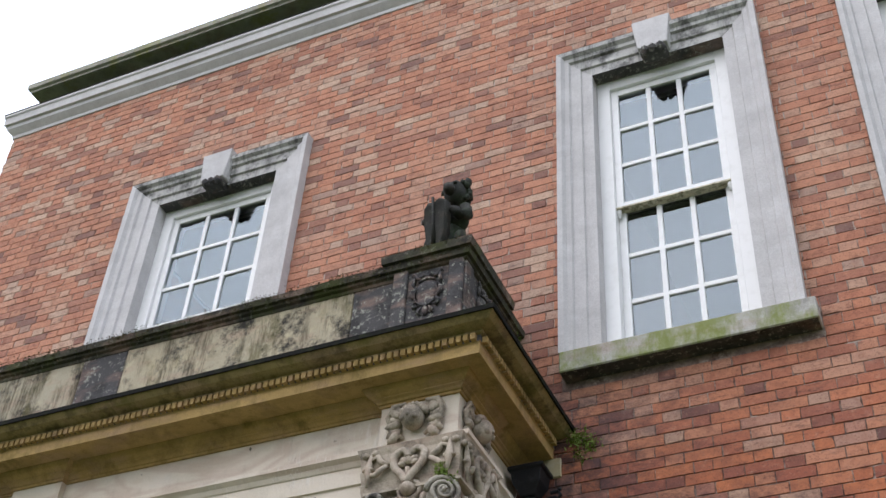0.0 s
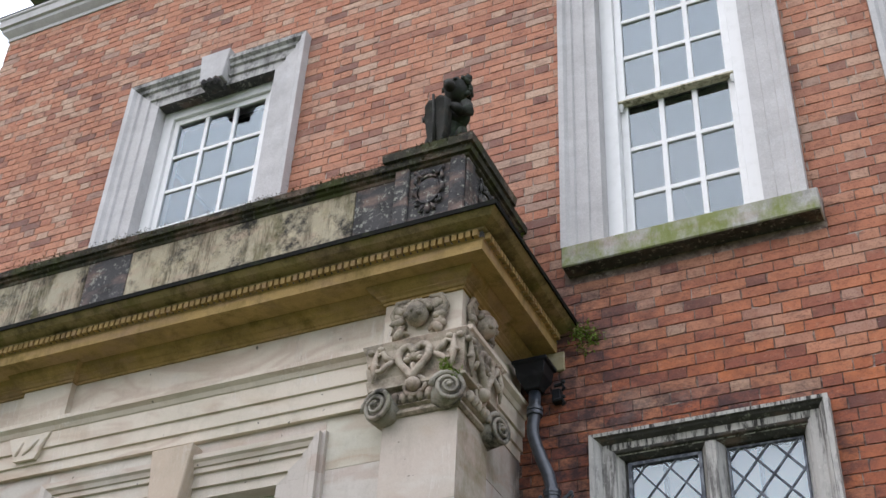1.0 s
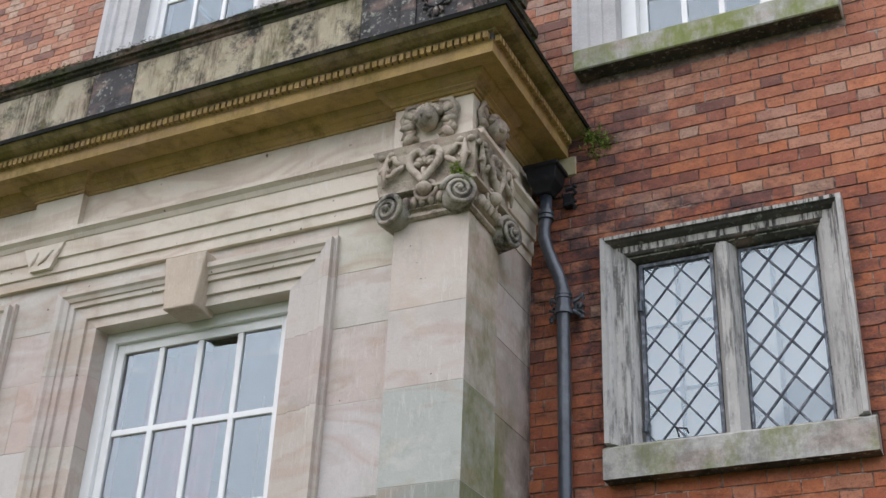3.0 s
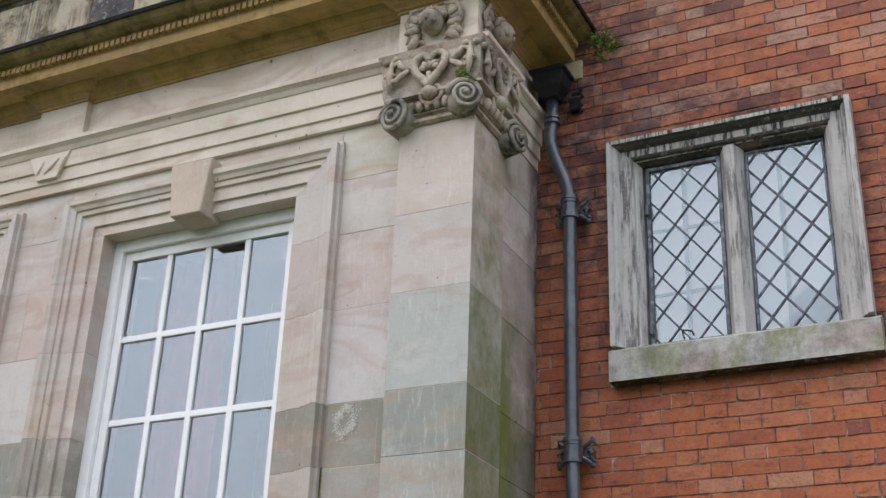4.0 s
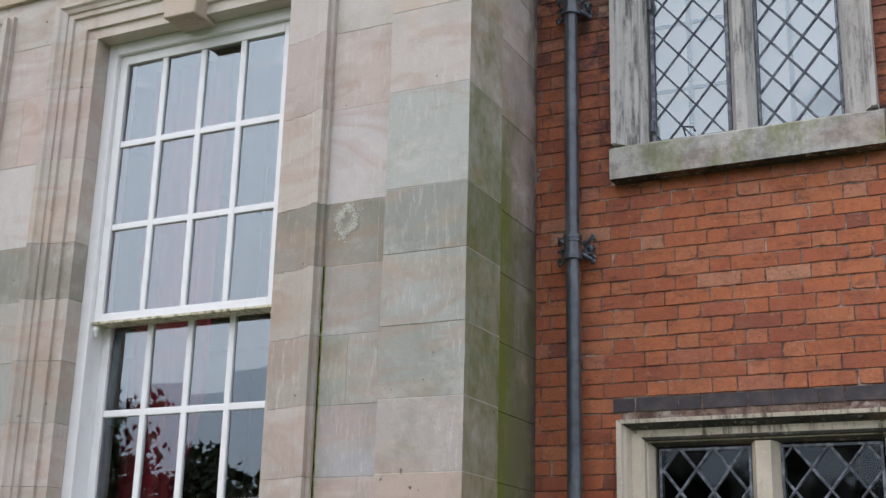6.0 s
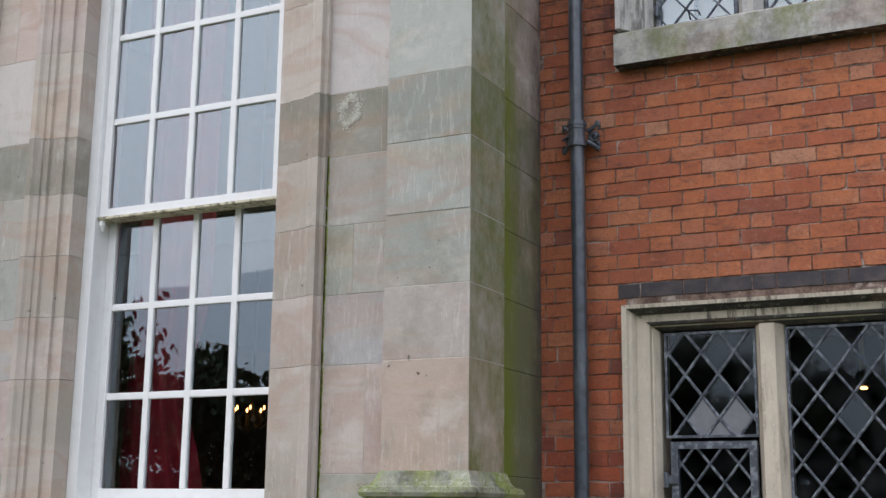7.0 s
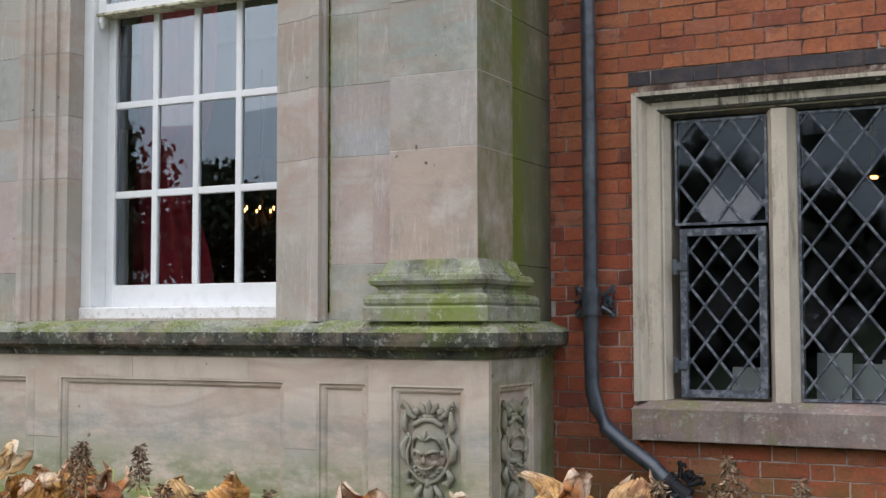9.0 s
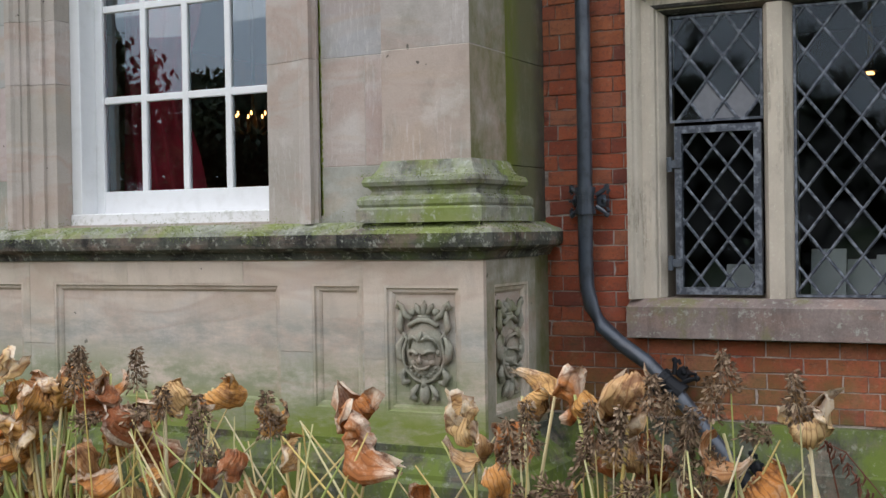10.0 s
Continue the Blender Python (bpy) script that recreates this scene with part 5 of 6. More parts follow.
base_path = [(BAY_L - 0.04, 0.0), (BAY_L - 0.04, DIE_Y), (-5.2, DIE_Y), (-5.2, BASE_Y), (-0.53, BASE_Y), (-0.53, DIE_Y), (0.067, DIE_Y), (0.067, -0.40), (-0.03, -0.40), (-0.03, 0.0)]
bm = sweep(bmesh.new(), [(-0.3, 1.395), (0.012, 1.395), (0.018, 1.41), (0.03, 1.43), (0.06, 1.438), (0.08, 1.45), (0.085, 1.47), (0.084, 1.51), (0.07, 1.528), (0.03, 1.54), (-0.02, 1.565), (-0.3, 1.575)], base_path)
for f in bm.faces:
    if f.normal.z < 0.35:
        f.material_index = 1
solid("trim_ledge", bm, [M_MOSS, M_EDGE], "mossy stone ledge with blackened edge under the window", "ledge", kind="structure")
foot = thing("wall_bay_foot", "panelled sandstone base wall of the bay", "wall", kind="structure")
PANELS = [(-2.45, -1.03), (-0.85, -0.58), (-4.2, -2.67)]
PZ0, PZ1 = 0.70, 1.285
hue(part("backing", slab(BAY_L, -0.5, BASE_Y + 0.03, -0.6, 0.0, 1.40, 0), M_FOOT, foot), (0.66, 0.555, 0.45))
zc = 0.965
FOOT_TONES = [(0.62, 0.54, 0.44), (0.66, 0.555, 0.445), (0.60, 0.53, 0.445), (0.68, 0.57, 0.455)]
n = 0
for x0, x1 in ((-5.2, -4.2), (-4.2, -3.4), (-3.4, -2.62), (-2.62, -1.955), (-1.955, -1.24), (-1.24, -0.53)):
    for z0, z1 in ((0.56, zc), (zc, 1.40)):
        hs = [(max(a, x0), min(b, x1), max(PZ0, z0), min(PZ1, z1)) for a, b in PANELS if a < x1 and b > x0]
        bm = pierced(bmesh.new(), x0 + 0.001, x1 - 0.001, z0 + 0.001, z1 - 0.001, BASE_Y, BASE_Y + 0.03,
                     [(a if a > x0 else x0 - 1, b if b < x1 else x1 + 1, c if c > z0 else z0 - 1, d if d < z1 else z1 + 1) for a, b, c, d in hs])
        hue(part("ashlar_block", bm, M_FOOT, foot), FOOT_TONES[n % 4])
        n += 1


def panel_mould(x0, x1, z0, z1, to, parent, mat):
    prof = [(0, -0.03), (0.0, -0.002), (0.012, -0.002), (0.016, -0.014), (0.03, -0.016), (0.04, -0.026), (0.04, -0.03)]
    return hue(part("panel_mould", sweep(bmesh.new(), prof, [(x0, z0), (x0, z1), (x1, z1), (x1, z0)], to, True), mat, parent), (0.65, 0.55, 0.44))


for a, b in PANELS:
    panel_mould(a, b, PZ0, PZ1, lambda u, v, w: (u, BASE_Y - w, v), foot, M_FOOT)
# the corner pedestal of the pilaster with its carved panels
def ring_block(z0, z1):
    hs = [(-0.424, -0.043, 0.71, 1.282)]
    bm = pierced(bmesh.new(), -0.53, 0.067, z0, z1, DIE_Y, DIE_Y + 0.03, [(a, b, c if c > z0 else z0 - 1, d if d < z1 else z1 + 1) for a, b, c, d in hs])
    hue(part("ashlar_block", bm, M_FOOT, foot), (0.65, 0.55, 0.445))
    bm = pierced(bmesh.new(), DIE_Y + 0.031, -0.40, z0, z1, -0.067, -0.037, [(-0.86, -0.48, 0.71 if 0.71 > z0 else z0 - 1, 1.282 if 1.282 < z1 else z1 + 1)])
    put(bm, Matrix(((0, -1, 0, 0), (1, 0, 0, 0), (0, 0, 1, 0), (0, 0, 0, 1))))
    # side stone toned darker than the front: its shade is in the colour
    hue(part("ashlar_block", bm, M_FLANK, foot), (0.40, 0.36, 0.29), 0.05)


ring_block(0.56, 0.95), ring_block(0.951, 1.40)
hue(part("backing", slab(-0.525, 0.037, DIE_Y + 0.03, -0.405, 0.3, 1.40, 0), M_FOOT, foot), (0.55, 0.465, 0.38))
# block behind the pedestal, darker tone with the corner's shade in it
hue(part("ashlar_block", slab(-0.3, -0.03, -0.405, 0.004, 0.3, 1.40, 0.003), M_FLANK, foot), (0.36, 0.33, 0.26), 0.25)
panel_mould(-0.424, -0.043, 0.71, 1.282, lambda u, v, w: (u, DIE_Y - w, v), foot, M_FOOT)
panel_mould(-0.86, -0.48, 0.71, 1.282, lambda u, v, w: (0.067 + w, u, v), foot, M_FLANK)
smooth(part("mask_relief", put(cartouche(1.02), pose(-0.233, DIE_Y + 0.028, 0.995)), M_MASK, foot, "greenish grotesque mask carved in a scrolled cartouche"))
smooth(part("mask_relief", put(cartouche(1.02), pose(0.039, -0.67, 0.995, 0, 0, 90)), M_MASK, foot, "greenish grotesque mask carved in a scrolled cartouche"))
bm = sweep(bmesh.new(), [(-0.3, 0.0), (0.13, 0.0), (0.13, 0.43), (0.105, 0.45), (0.10, 0.47), (0.05, 0.53), (0.012, 0.545), (0.012, 0.575), (-0.3, 0.58)], base_path)
solid("trim_bay_plinth", bm, M_PLINTH, "green mossy stepped stone plinth of the bay", "plinth", kind="structure")
bm = sweep(bmesh.new(), [(-0.05, 0.0), (0.10, 0.0), (0.10, 0.40), (0.09, 0.41), (0.03, 0.60), (-0.05, 0.615)], [(-0.03, 0.0), (WALL_X1, 0.0)])
solid("trim_wall_plinth", bm, M_PLINTH, "green mossy chamfered stone plinth of the brick wall", "plinth", kind="structure")

# pale lichen ring and a green damp line on the ashlar
M_LICHEN = plain("lichen_pale", (0.56, 0.55, 0.47), 0.95, (0.44, 0.43, 0.36), 60, 0.4)
bm = bmesh.new()
rr = random.Random(3)
for i in range(900):
    a, q = rr.uniform(0, 6.283), rr.gauss(0.052, 0.009 if i % 3 else 0.018)
    x, z = -0.70 + q * math.sin(a) * 0.95, 3.585 + q * math.cos(a) * 1.3 + 0.012 * math.sin(3 * a)
    h = rr.uniform(0.001, 0.0045)
    bm.faces.new([bm.verts.new((x + h * math.cos(c), BAY_Y - 0.0025 - 0.001 * rr.random(), z + h * math.sin(c))) for c in (0.2, 1.3, 2.5, 3.6, 4.9)])
solid("lichen_ring", bm, M_LICHEN, "pale lichen ring on the ashlar pier", "lichen", kind="stuff")
bm = bmesh.new()
for i in range(800):
    z = 1.6 + 1.75 * rr.random() ** 1.4
    x = -0.818 + rr.gauss(0, 0.003)
    q = rr.uniform(0.004, 0.012)
    box(bm, x - 0.004, x + 0.004, BAY_Y - 0.005, BAY_Y + 0.004, z, z + q * 2)
solid("algae_line", bm, plain("algae_line_green", (0.27, 0.34, 0.04), 0.95, (0.18, 0.22, 0.04), 40, 0.4), "bright green algae line beside the window surround", "algae", kind="stuff")

# ---- rainwater pipe ----
pipe = thing("drainpipe", "blue-grey painted iron drainpipe with ornate brackets on the brick wall", "drainpipe", (0.21, -0.1, 0.2))
PY = -0.115


def under(ob, parent):
    ob.matrix_parent_inverse = Matrix.Translation(parent.location).inverted()
    return ob


spine = [(0.10, PY, 5.66), (0.10, PY, 5.50), (0.088, PY, 5.42), (0.092, PY, 5.36), (0.115, PY, 5.28), (0.15, PY, 5.18), (0.185, PY, 5.09), (0.2, PY, 5.02), (0.203, PY, 4.9),
         (0.206, PY, 4.0), (0.212, PY, 3.0), (0.215, PY, 2.0), (0.213, PY, 1.36), (0.218, PY, 1.24), (0.24, PY, 1.14), (0.29, PY, 1.055), (0.38, PY - 0.005, 0.975), (0.52, PY - 0.02, 0.885), (0.68, PY - 0.05, 0.74), (1.05, PY - 0.09, 0.30), (1.25, PY - 0.11, 0.06)]
under(smooth(part("pipe", tube(bmesh.new(), spine, 0.036, 16), M_PIPE, pipe)), pipe)


def collar(m, ears=True):
    bm = bmesh.new()
    for z in (-0.055, 0.055):
        bmesh.ops.create_cone(bm, cap_ends=True, segments=18, radius1=0.05, radius2=0.05, depth=0.02, matrix=pose(0, 0, z))
        bmesh.ops.create_cone(bm, cap_ends=True, segments=18, radius1=0.046, radius2=0.046, depth=0.034, matrix=pose(0, 0, z * 0.8))
    bmesh.ops.create_cone(bm, cap_ends=True, segments=18, radius1=0.041, radius2=0.041, depth=0.12)
    if ears:
        for s in (-1, 1):
            for z in (-0.045, 0.045):
                tube(bm, [(s * 0.035, 0.05, z * 0.6), (s * 0.065, 0.055, z), (s * 0.085, 0.055, z * 1.35), (s * 0.10, 0.06, z * 1.1), (s * 0.09, 0.06, z * 0.75)], [0.011, 0.012, 0.012, 0.010, 0.008], 7)
                blob(bm, (s * 0.09, 0.055, z * 1.5), (0.016, 0.012, 0.016), sub=1)
            blob(bm, (s * 0.075, 0.055, 0), (0.018, 0.014, 0.022), sub=1)
            box(bm, s * 0.06 - 0.025, s * 0.06 + 0.025, 0.055, 0.11, -0.03, 0.03, 0.006)
            blob(bm, (s * 0.098, 0.05, 0.0), (0.009, 0.012, 0.009), sub=1)
    return put(bm, m)


for x, z in ((0.203, 4.93), (0.209, 3.55), (0.215, 1.655)):
    br = under(part("bracket", collar(pose(x, PY, z)), M_PIPE, pipe, "cast iron bracket with scrolled ears"), pipe)
    for s in (-1, 1):
        bm = bmesh.new()
        blob(bm, (x + s * 0.072, PY + 0.042, z), (0.009, 0.008, 0.009), sub=1)
        part("bolt", bm, M_BLACK, br)
under(part("bracket", collar(pose(0.64, PY - 0.04, 0.785, 0, -52, 0)), M_BLACK, pipe, "cast iron bracket with scrolled ears"), pipe)
under(part("bracket", collar(pose(0.98, PY - 0.08, 0.38, 0, -40, 0)), M_BLACK, pipe, "cast iron bracket with scrolled ears"), pipe)
bm = bmesh.new()
for z in (5.50, 5.53):
    bmesh.ops.create_cone(bm, cap_ends=True, segments=18, radius1=0.048, radius2=0.048, depth=0.022, matrix=pose(0.10, PY, z))
under(part("collar", bm, M_PIPE, pipe), pipe)
hop = thing("rainwater_hopper", "black cast iron rainwater hopper in the corner under the cornice", "hopper", (0.1, -0.13, 5.65))
bm = bmesh.new()
lv = [(5.645, 0.045, 0.045), (5.67, 0.055, 0.05), (5.72, 0.085, 0.07), (5.80, 0.095, 0.08), (5.805, 0.11, 0.092), (5.83, 0.11, 0.092)]
rings = [[bm.verts.new((0.10 + sx * a, -0.125 + sy * b, z)) for sx, sy in ((-1, -1), (1, -1), (1, 1), (-1, 1))] for z, a, b in lv]
for r0, r1 in zip(rings, rings[1:]):
    for k in range(4):
        bm.faces.new((r0[k], r0[(k + 1) % 4], r1[(k + 1) % 4], r1[k]))
bm.faces.new(rings[0]), bm.faces.new(rings[-1])
bmesh.ops.recalc_face_normals(bm, faces=bm.faces)
bmesh.ops.bevel(bm, geom=list(bm.edges), offset=0.004, segments=1, affect="EDGES")
under(part("bowl", bm, M_BLACK, hop), hop)
bm = bmesh.new()
for z in (5.60, 5.70):
    tube(bm, [(0.2, -0.06, z), (0.245, -0.05, z + 0.01), (0.26, -0.05, z - 0.02), (0.245, -0.05, z - 0.035)], [0.012, 0.013, 0.011, 0.008], 7)
    blob(bm, (0.255, -0.055, z + 0.02), (0.016, 0.012, 0.016), sub=1)
box(bm, 0.18, 0.235, -0.05, 0.0, 5.60, 5.69, 0.006)
under(part("bracket", bm, M_BLACK, hop), hop)

# ---- statue on the corner ----
bm = bmesh.new()
SX, SY, SZ = -0.275, -0.64, 7.06
blob(bm, (SX, SY, SZ + 0.035), (0.15, 0.15, 0.05), sub=3)
blob(bm, (SX, SY + 0.03, SZ + 0.25), (0.10, 0.115, 0.27), (-5, 0, 0), 3)
blob(bm, (SX + 0.01, SY, SZ + 0.46), (0.115, 0.095, 0.11), sub=3)
for s in (-1, 1):
    blob(bm, (SX + s * 0.095, SY - 0.02, SZ + 0.16), (0.05, 0.10, 0.14), (20, 0, s * 10), 3)
    blob(bm, (SX + s * 0.10, SY - 0.11, SZ + 0.05), (0.042, 0.085, 0.05), (0, 0, s * 15), 2)
    tube(bm, [(SX + s * 0.105, SY - 0.01, SZ + 0.53), (SX + s * 0.14, SY - 0.05, SZ + 0.43), (SX + s * 0.115, SY - 0.12, SZ + 0.37), (SX + s * 0.07, SY - 0.15, SZ + 0.42)], [0.042, 0.040, 0.034, 0.026], 9)
    blob(bm, (SX + 0.03 + s * 0.07, SY + 0.01, SZ + 0.80), (0.03, 0.03, 0.04), sub=2)
# the shield: a curved plate with a pointed foot and a raised rim
plate = [(-0.085, 0.46), (-0.045, 0.48), (0.0, 0.468), (0.045, 0.48), (0.085, 0.46), (0.09, 0.34), (0.077, 0.2), (0.045, 0.09), (0.0, 0.05), (-0.045, 0.09), (-0.077, 0.2), (-0.09, 0.34)]
turned = pose(SX - 0.025, SY - 0.15, SZ, 6, 0, -14)
rings = [[bm.verts.new(turned @ Vector((x * g, y + 1.8 * x * x, (z - 0.3) * g + 0.3))) for x, z in plate] for y, g in ((0.05, 1.0), (-0.004, 1.0), (-0.012, 0.94), (-0.004, 0.86))]
for a, b in zip(rings, rings[1:]):
    for j in range(len(plate)):
        bm.faces.new((a[j], a[(j + 1) % len(plate)], b[(j + 1) % len(plate)], b[j]))
bm.faces.new(rings[0]), bm.faces.new(rings[-1])
bmesh.ops.recalc_face_normals(bm, faces=bm.faces)
tube(bm, [turned @ Vector((0, -0.008, z)) for z in (0.12, 0.3, 0.5)], 0.012, 6)
blob(bm, (SX + 0.03, SY - 0.02, SZ + 0.68), (0.08, 0.085, 0.10), sub=3)
blob(bm, (SX + 0.02, SY - 0.10, SZ + 0.655), (0.045, 0.05, 0.042), sub=2)
for s in (-1, 1):
    blob(bm, (SX + 0.025 + s * 0.035, SY - 0.095, SZ + 0.71), (0.018, 0.02, 0.014), sub=1)
rs = random.Random(8)
for i in range(60):
    a, e = rs.uniform(0, 6.28), rs.uniform(-0.7, 1.5)
    if math.sin(a) < -0.6 and e < 0.5:
        continue
    blob(bm, (SX + 0.03 + 0.088 * math.cos(a) * math.cos(e), SY + 0.005 + 0.088 * math.sin(a) * math.cos(e), SZ + 0.70 + 0.10 * math.sin(e)), (0.024, 0.024, 0.028), sub=1)
for v in bm.verts:
    q = Vector(v.co)
    v.co += 0.010 * noise.noise_vector(q * 14) + 0.006 * noise.noise_vector(q * 37)
statue = smooth(solid("statue", bm, M_STATUE, "dark mossy stone statue of a seated beast holding a shield", "statue"))

# ---- moss on the ledges ----
M_TUFT = plain("moss_green", (0.19, 0.26, 0.045), 0.95, (0.11, 0.17, 0.03), 40, 0.5)
M_TUFT_LEDGE = plain("moss_ledge_green", (0.20, 0.245, 0.06), 0.95, (0.12, 0.14, 0.05), 30, 0.5)
M_TUFT_DARK = plain("moss_olive", (0.05, 0.055, 0.018), 0.95, (0.11, 0.06, 0.03), 9, 0.5)


def moss_clump(places, name, label, material, seed, size=1.0):
    rr = random.Random(seed)
    bm = bmesh.new()
    for x, y, z, r, n in places:
        for i in range(n):
            p = Vector((x + rr.gauss(0, r * 0.5), y + rr.gauss(0, r * 0.3), z + rr.gauss(0, r * 0.5)))
            d = Vector((rr.gauss(0, 1), rr.gauss(0, 1) - 0.5, rr.gauss(0, 1))).normalized() * rr.uniform(0.012, 0.03) * size
            e = d.cross(Vector((rr.gauss(0, 1), rr.gauss(0, 1), 1))).normalized() * rr.uniform(0.004, 0.009) * size
            vs = [bm.verts.new(p - e), bm.verts.new(p + e), bm.verts.new(p + d + e * 0.3)]
            bm.faces.new(vs)
    return solid(name, bm, material, label, "moss", kind="stuff")


moss_clump([(0.36, -0.012, 6.07, 0.07, 260), (0.44, -0.01, 6.02, 0.06, 160), (0.38, -0.01, 5.94, 0.04, 60)], "moss_tuft", "bright green moss growing on the brick beside the cornice", M_TUFT, 2)
moss_clump([(-0.03, -1.02, 5.32, 0.04, 140), (0.01, -1.0, 5.28, 0.03, 90)], "moss_on_capital", "green moss on top of a volute", M_TUFT, 3)
rm = random.Random(5)
moss_clump([(-rm.uniform(0, 5.4), -0.90 - rm.uniform(0, 0.02), 6.965 + rm.uniform(-0.03, 0.035), 0.035, 12) for i in range(520)] + [(-rm.uniform(0.05, 0.5), -0.93, 7.03, 0.03, 10) for i in range(60)], "moss_fringe", "olive moss fringe along the parapet coping", M_TUFT_DARK, 4, 0.6)
moss_clump([(-0.08 + rm.uniform(-0.02, 0.02), -rm.uniform(0.0, 0.3), 6.6 + rm.uniform(-0.1, 0.4), 0.06, 40) for i in range(12)], "moss_corner", "green moss in the parapet corner against the brick", M_TUFT, 6)

moss_clump([(rm.uniform(-5.1, 0.12), -1.0 if i % 3 else -0.95, 1.535 + rm.uniform(-0.012, 0.012), 0.05, 26) for i in range(330)]
           + [(rm.uniform(-0.52, 0.12), -1.065, 1.525, 0.03, 12) for i in range(70)] + [(0.15, -rm.uniform(0.45, 1.0), 1.53, 0.03, 10) for i in range(50)],
           "moss_ledge", "bright green moss cushions along the stone ledge", M_TUFT_LEDGE, 9, 0.33)
moss_clump([(rm.uniform(-0.5, 0.05), -1.02, rm.choice((1.665, 1.765)), 0.022, 9) for i in range(110)] + [(0.08, -rm.uniform(0.55, 0.98), rm.choice((1.665, 1.765)), 0.02, 9) for i in range(60)],
           "moss_base", "green moss on the mouldings of the pilaster base", M_TUFT_LEDGE, 10, 0.3)

# ---- things inside the rooms ----
M_CURTAIN = plain("crimson_velvet", (0.42, 0.02, 0.05), 0.8, (0.26, 0.012, 0.03), 8)


def curtain(name, x0, x1, z0, z1, y, tie):
    bm = bmesh.new()
    rows = []
    for i in range(25):
        v = i / 24
        z = z1 + (z0 - z1) * v
        pinch = 1 - 0.28 * math.exp(-((z - tie) / 0.35) ** 2)
        row = []
        for j in range(37):
            u = j / 36
            x = x0 + (x1 - x0) * u * pinch
            row.append(bm.verts.new((x, y + 0.026 * math.sin(u * 27 + 1.2 * math.sin(v * 5)), z)))
        rows.append(row)
    for a, b in zip(rows, rows[1:]):
        for j in range(36):
            bm.faces.new((a[j], a[j + 1], b[j + 1], b[j]))
    ob = smooth(solid(name, bm, M_CURTAIN, "crimson curtain hanging in folds behind the sash window", "curtain", "curtains of the bay"))
    return ob


curtain("curtain", -2.42, -1.86, 0.76, 4.9, -0.36, 2.3)
curtain("curtain", -3.95, -3.35, 0.76, 4.9, -0.36, 2.3)
cham = thing("chandelier", "small brass chandelier with lit candle bulbs in the room", "chandelier", (-2.66, 1.2, 2.2))
M_BRASS = plain("brass_dull", (0.22, 0.12, 0.035), 0.4, (0.07, 0.04, 0.015), 30)
mb = bpy.data.materials.new("candle_bulb")
mb.use_nodes = True
mb.node_tree.nodes["Principled BSDF"].inputs["Emission Color"].default_value = (1.0, 0.52, 0.17, 1)
mb.node_tree.nodes["Principled BSDF"].inputs["Emission Strength"].default_value = 7
for i in range(9):
    a = i * 0.698 + 0.35
    px, py = -2.66 + 0.14 * math.cos(a), 1.2 + 0.14 * math.sin(a)
    bm = bmesh.new()
    tube(bm, [(-2.66, 1.2, 2.24), ((-2.66 + px) / 2, (1.2 + py) / 2, 2.2), (px, py, 2.25), (px, py, 2.31)], [0.01, 0.008, 0.008, 0.012], 6)
    under(part("arm", bm, M_BRASS, cham), cham)
    bm = bmesh.new()
    blob(bm, (px, py, 2.335), (0.007, 0.007, 0.016), sub=2)
    under(part("bulb", bm, mb, cham, "warm glowing candle bulb"), cham)
bm = bmesh.new()
tube(bm, [(-2.66, 1.2, 2.15), (-2.66, 1.2, 2.25), (-2.66, 1.2, 2.35), (-2.66, 1.2, 5.3)], [0.02, 0.035, 0.012, 0.008], 8)
under(part("stem", bm, M_BRASS, cham), cham)
cl = thing("ceiling_lamp", "small warm lamp glowing inside the ground floor room", "lamp", (1.235, 2.0, 2.44))
bm = slab(1.215, 1.255, 1.97, 2.03, 2.415, 2.43, 0.004)
under(part("bulb", bm, mb, cl), cl)
bm = bmesh.new()
tube(bm, [(1.235, 2.0, 2.43), (1.235, 2.0, 2.45), (1.235, 2.0, 3.3)], [0.05, 0.02, 0.006], 8)
under(part("holder", bm, M_BRASS, cl), cl)
# pale sheets and a small stand on the inner sill
M_PAPER = plain("white_card", (0.62, 0.64, 0.64), 0.7, (0.5, 0.53, 0.53), 9, 0.05)
solid("inner_sill", slab(0.5, 1.9, 0.13, 0.5, 1.10, 1.175, 0.006), M_FLOOR, "dark wooden sill board inside the leaded window", "sill", kind="structure")


def card(x0, x1, z0, z1, y, lean, label):
    bm = slab(x0, x1, -0.004, 0.004, 0, z1 - z0, 0.001)
    put(bm, pose(0, y, z0, lean, 0, 0))
    solid("card", bm, M_PAPER, label, "card", "cards on the window sill")


card(1.21, 1.37, 1.177, 1.41, 0.22, -8, "upright white card standing on the inner window sill")
card(1.36, 1.50, 1.177, 1.36, 0.30, -12, "pale card leaning on the inner window sill")
card(1.50, 1.62, 1.177, 1.38, 0.25, -8, "white card standing beside the mullion on the sill")
card(0.80, 0.95, 1.177, 1.34, 0.24, -14, "small pale card behind the iron casement")
# pale roller blind and secondary glazing behind the upper leaded window
M_BLIND = plain("white_blind", (0.86, 0.87, 0.88), 0.85, (0.83, 0.84, 0.86), 5, 0.05)
bl = thing("roller_blind", "drawn white blind behind the upper leaded window", "blind", (1.07, 0.14, 5.2))
under(part("cloth", slab(0.578, 1.567, 0.162, 0.166, 4.12, 5.22, 0), M_BLIND, bl), bl)
under(part("roller", tube(bmesh.new(), [(0.578, 0.185, 5.22), (1.567, 0.185, 5.22)], 0.02, 10), M_BLIND, bl), bl)
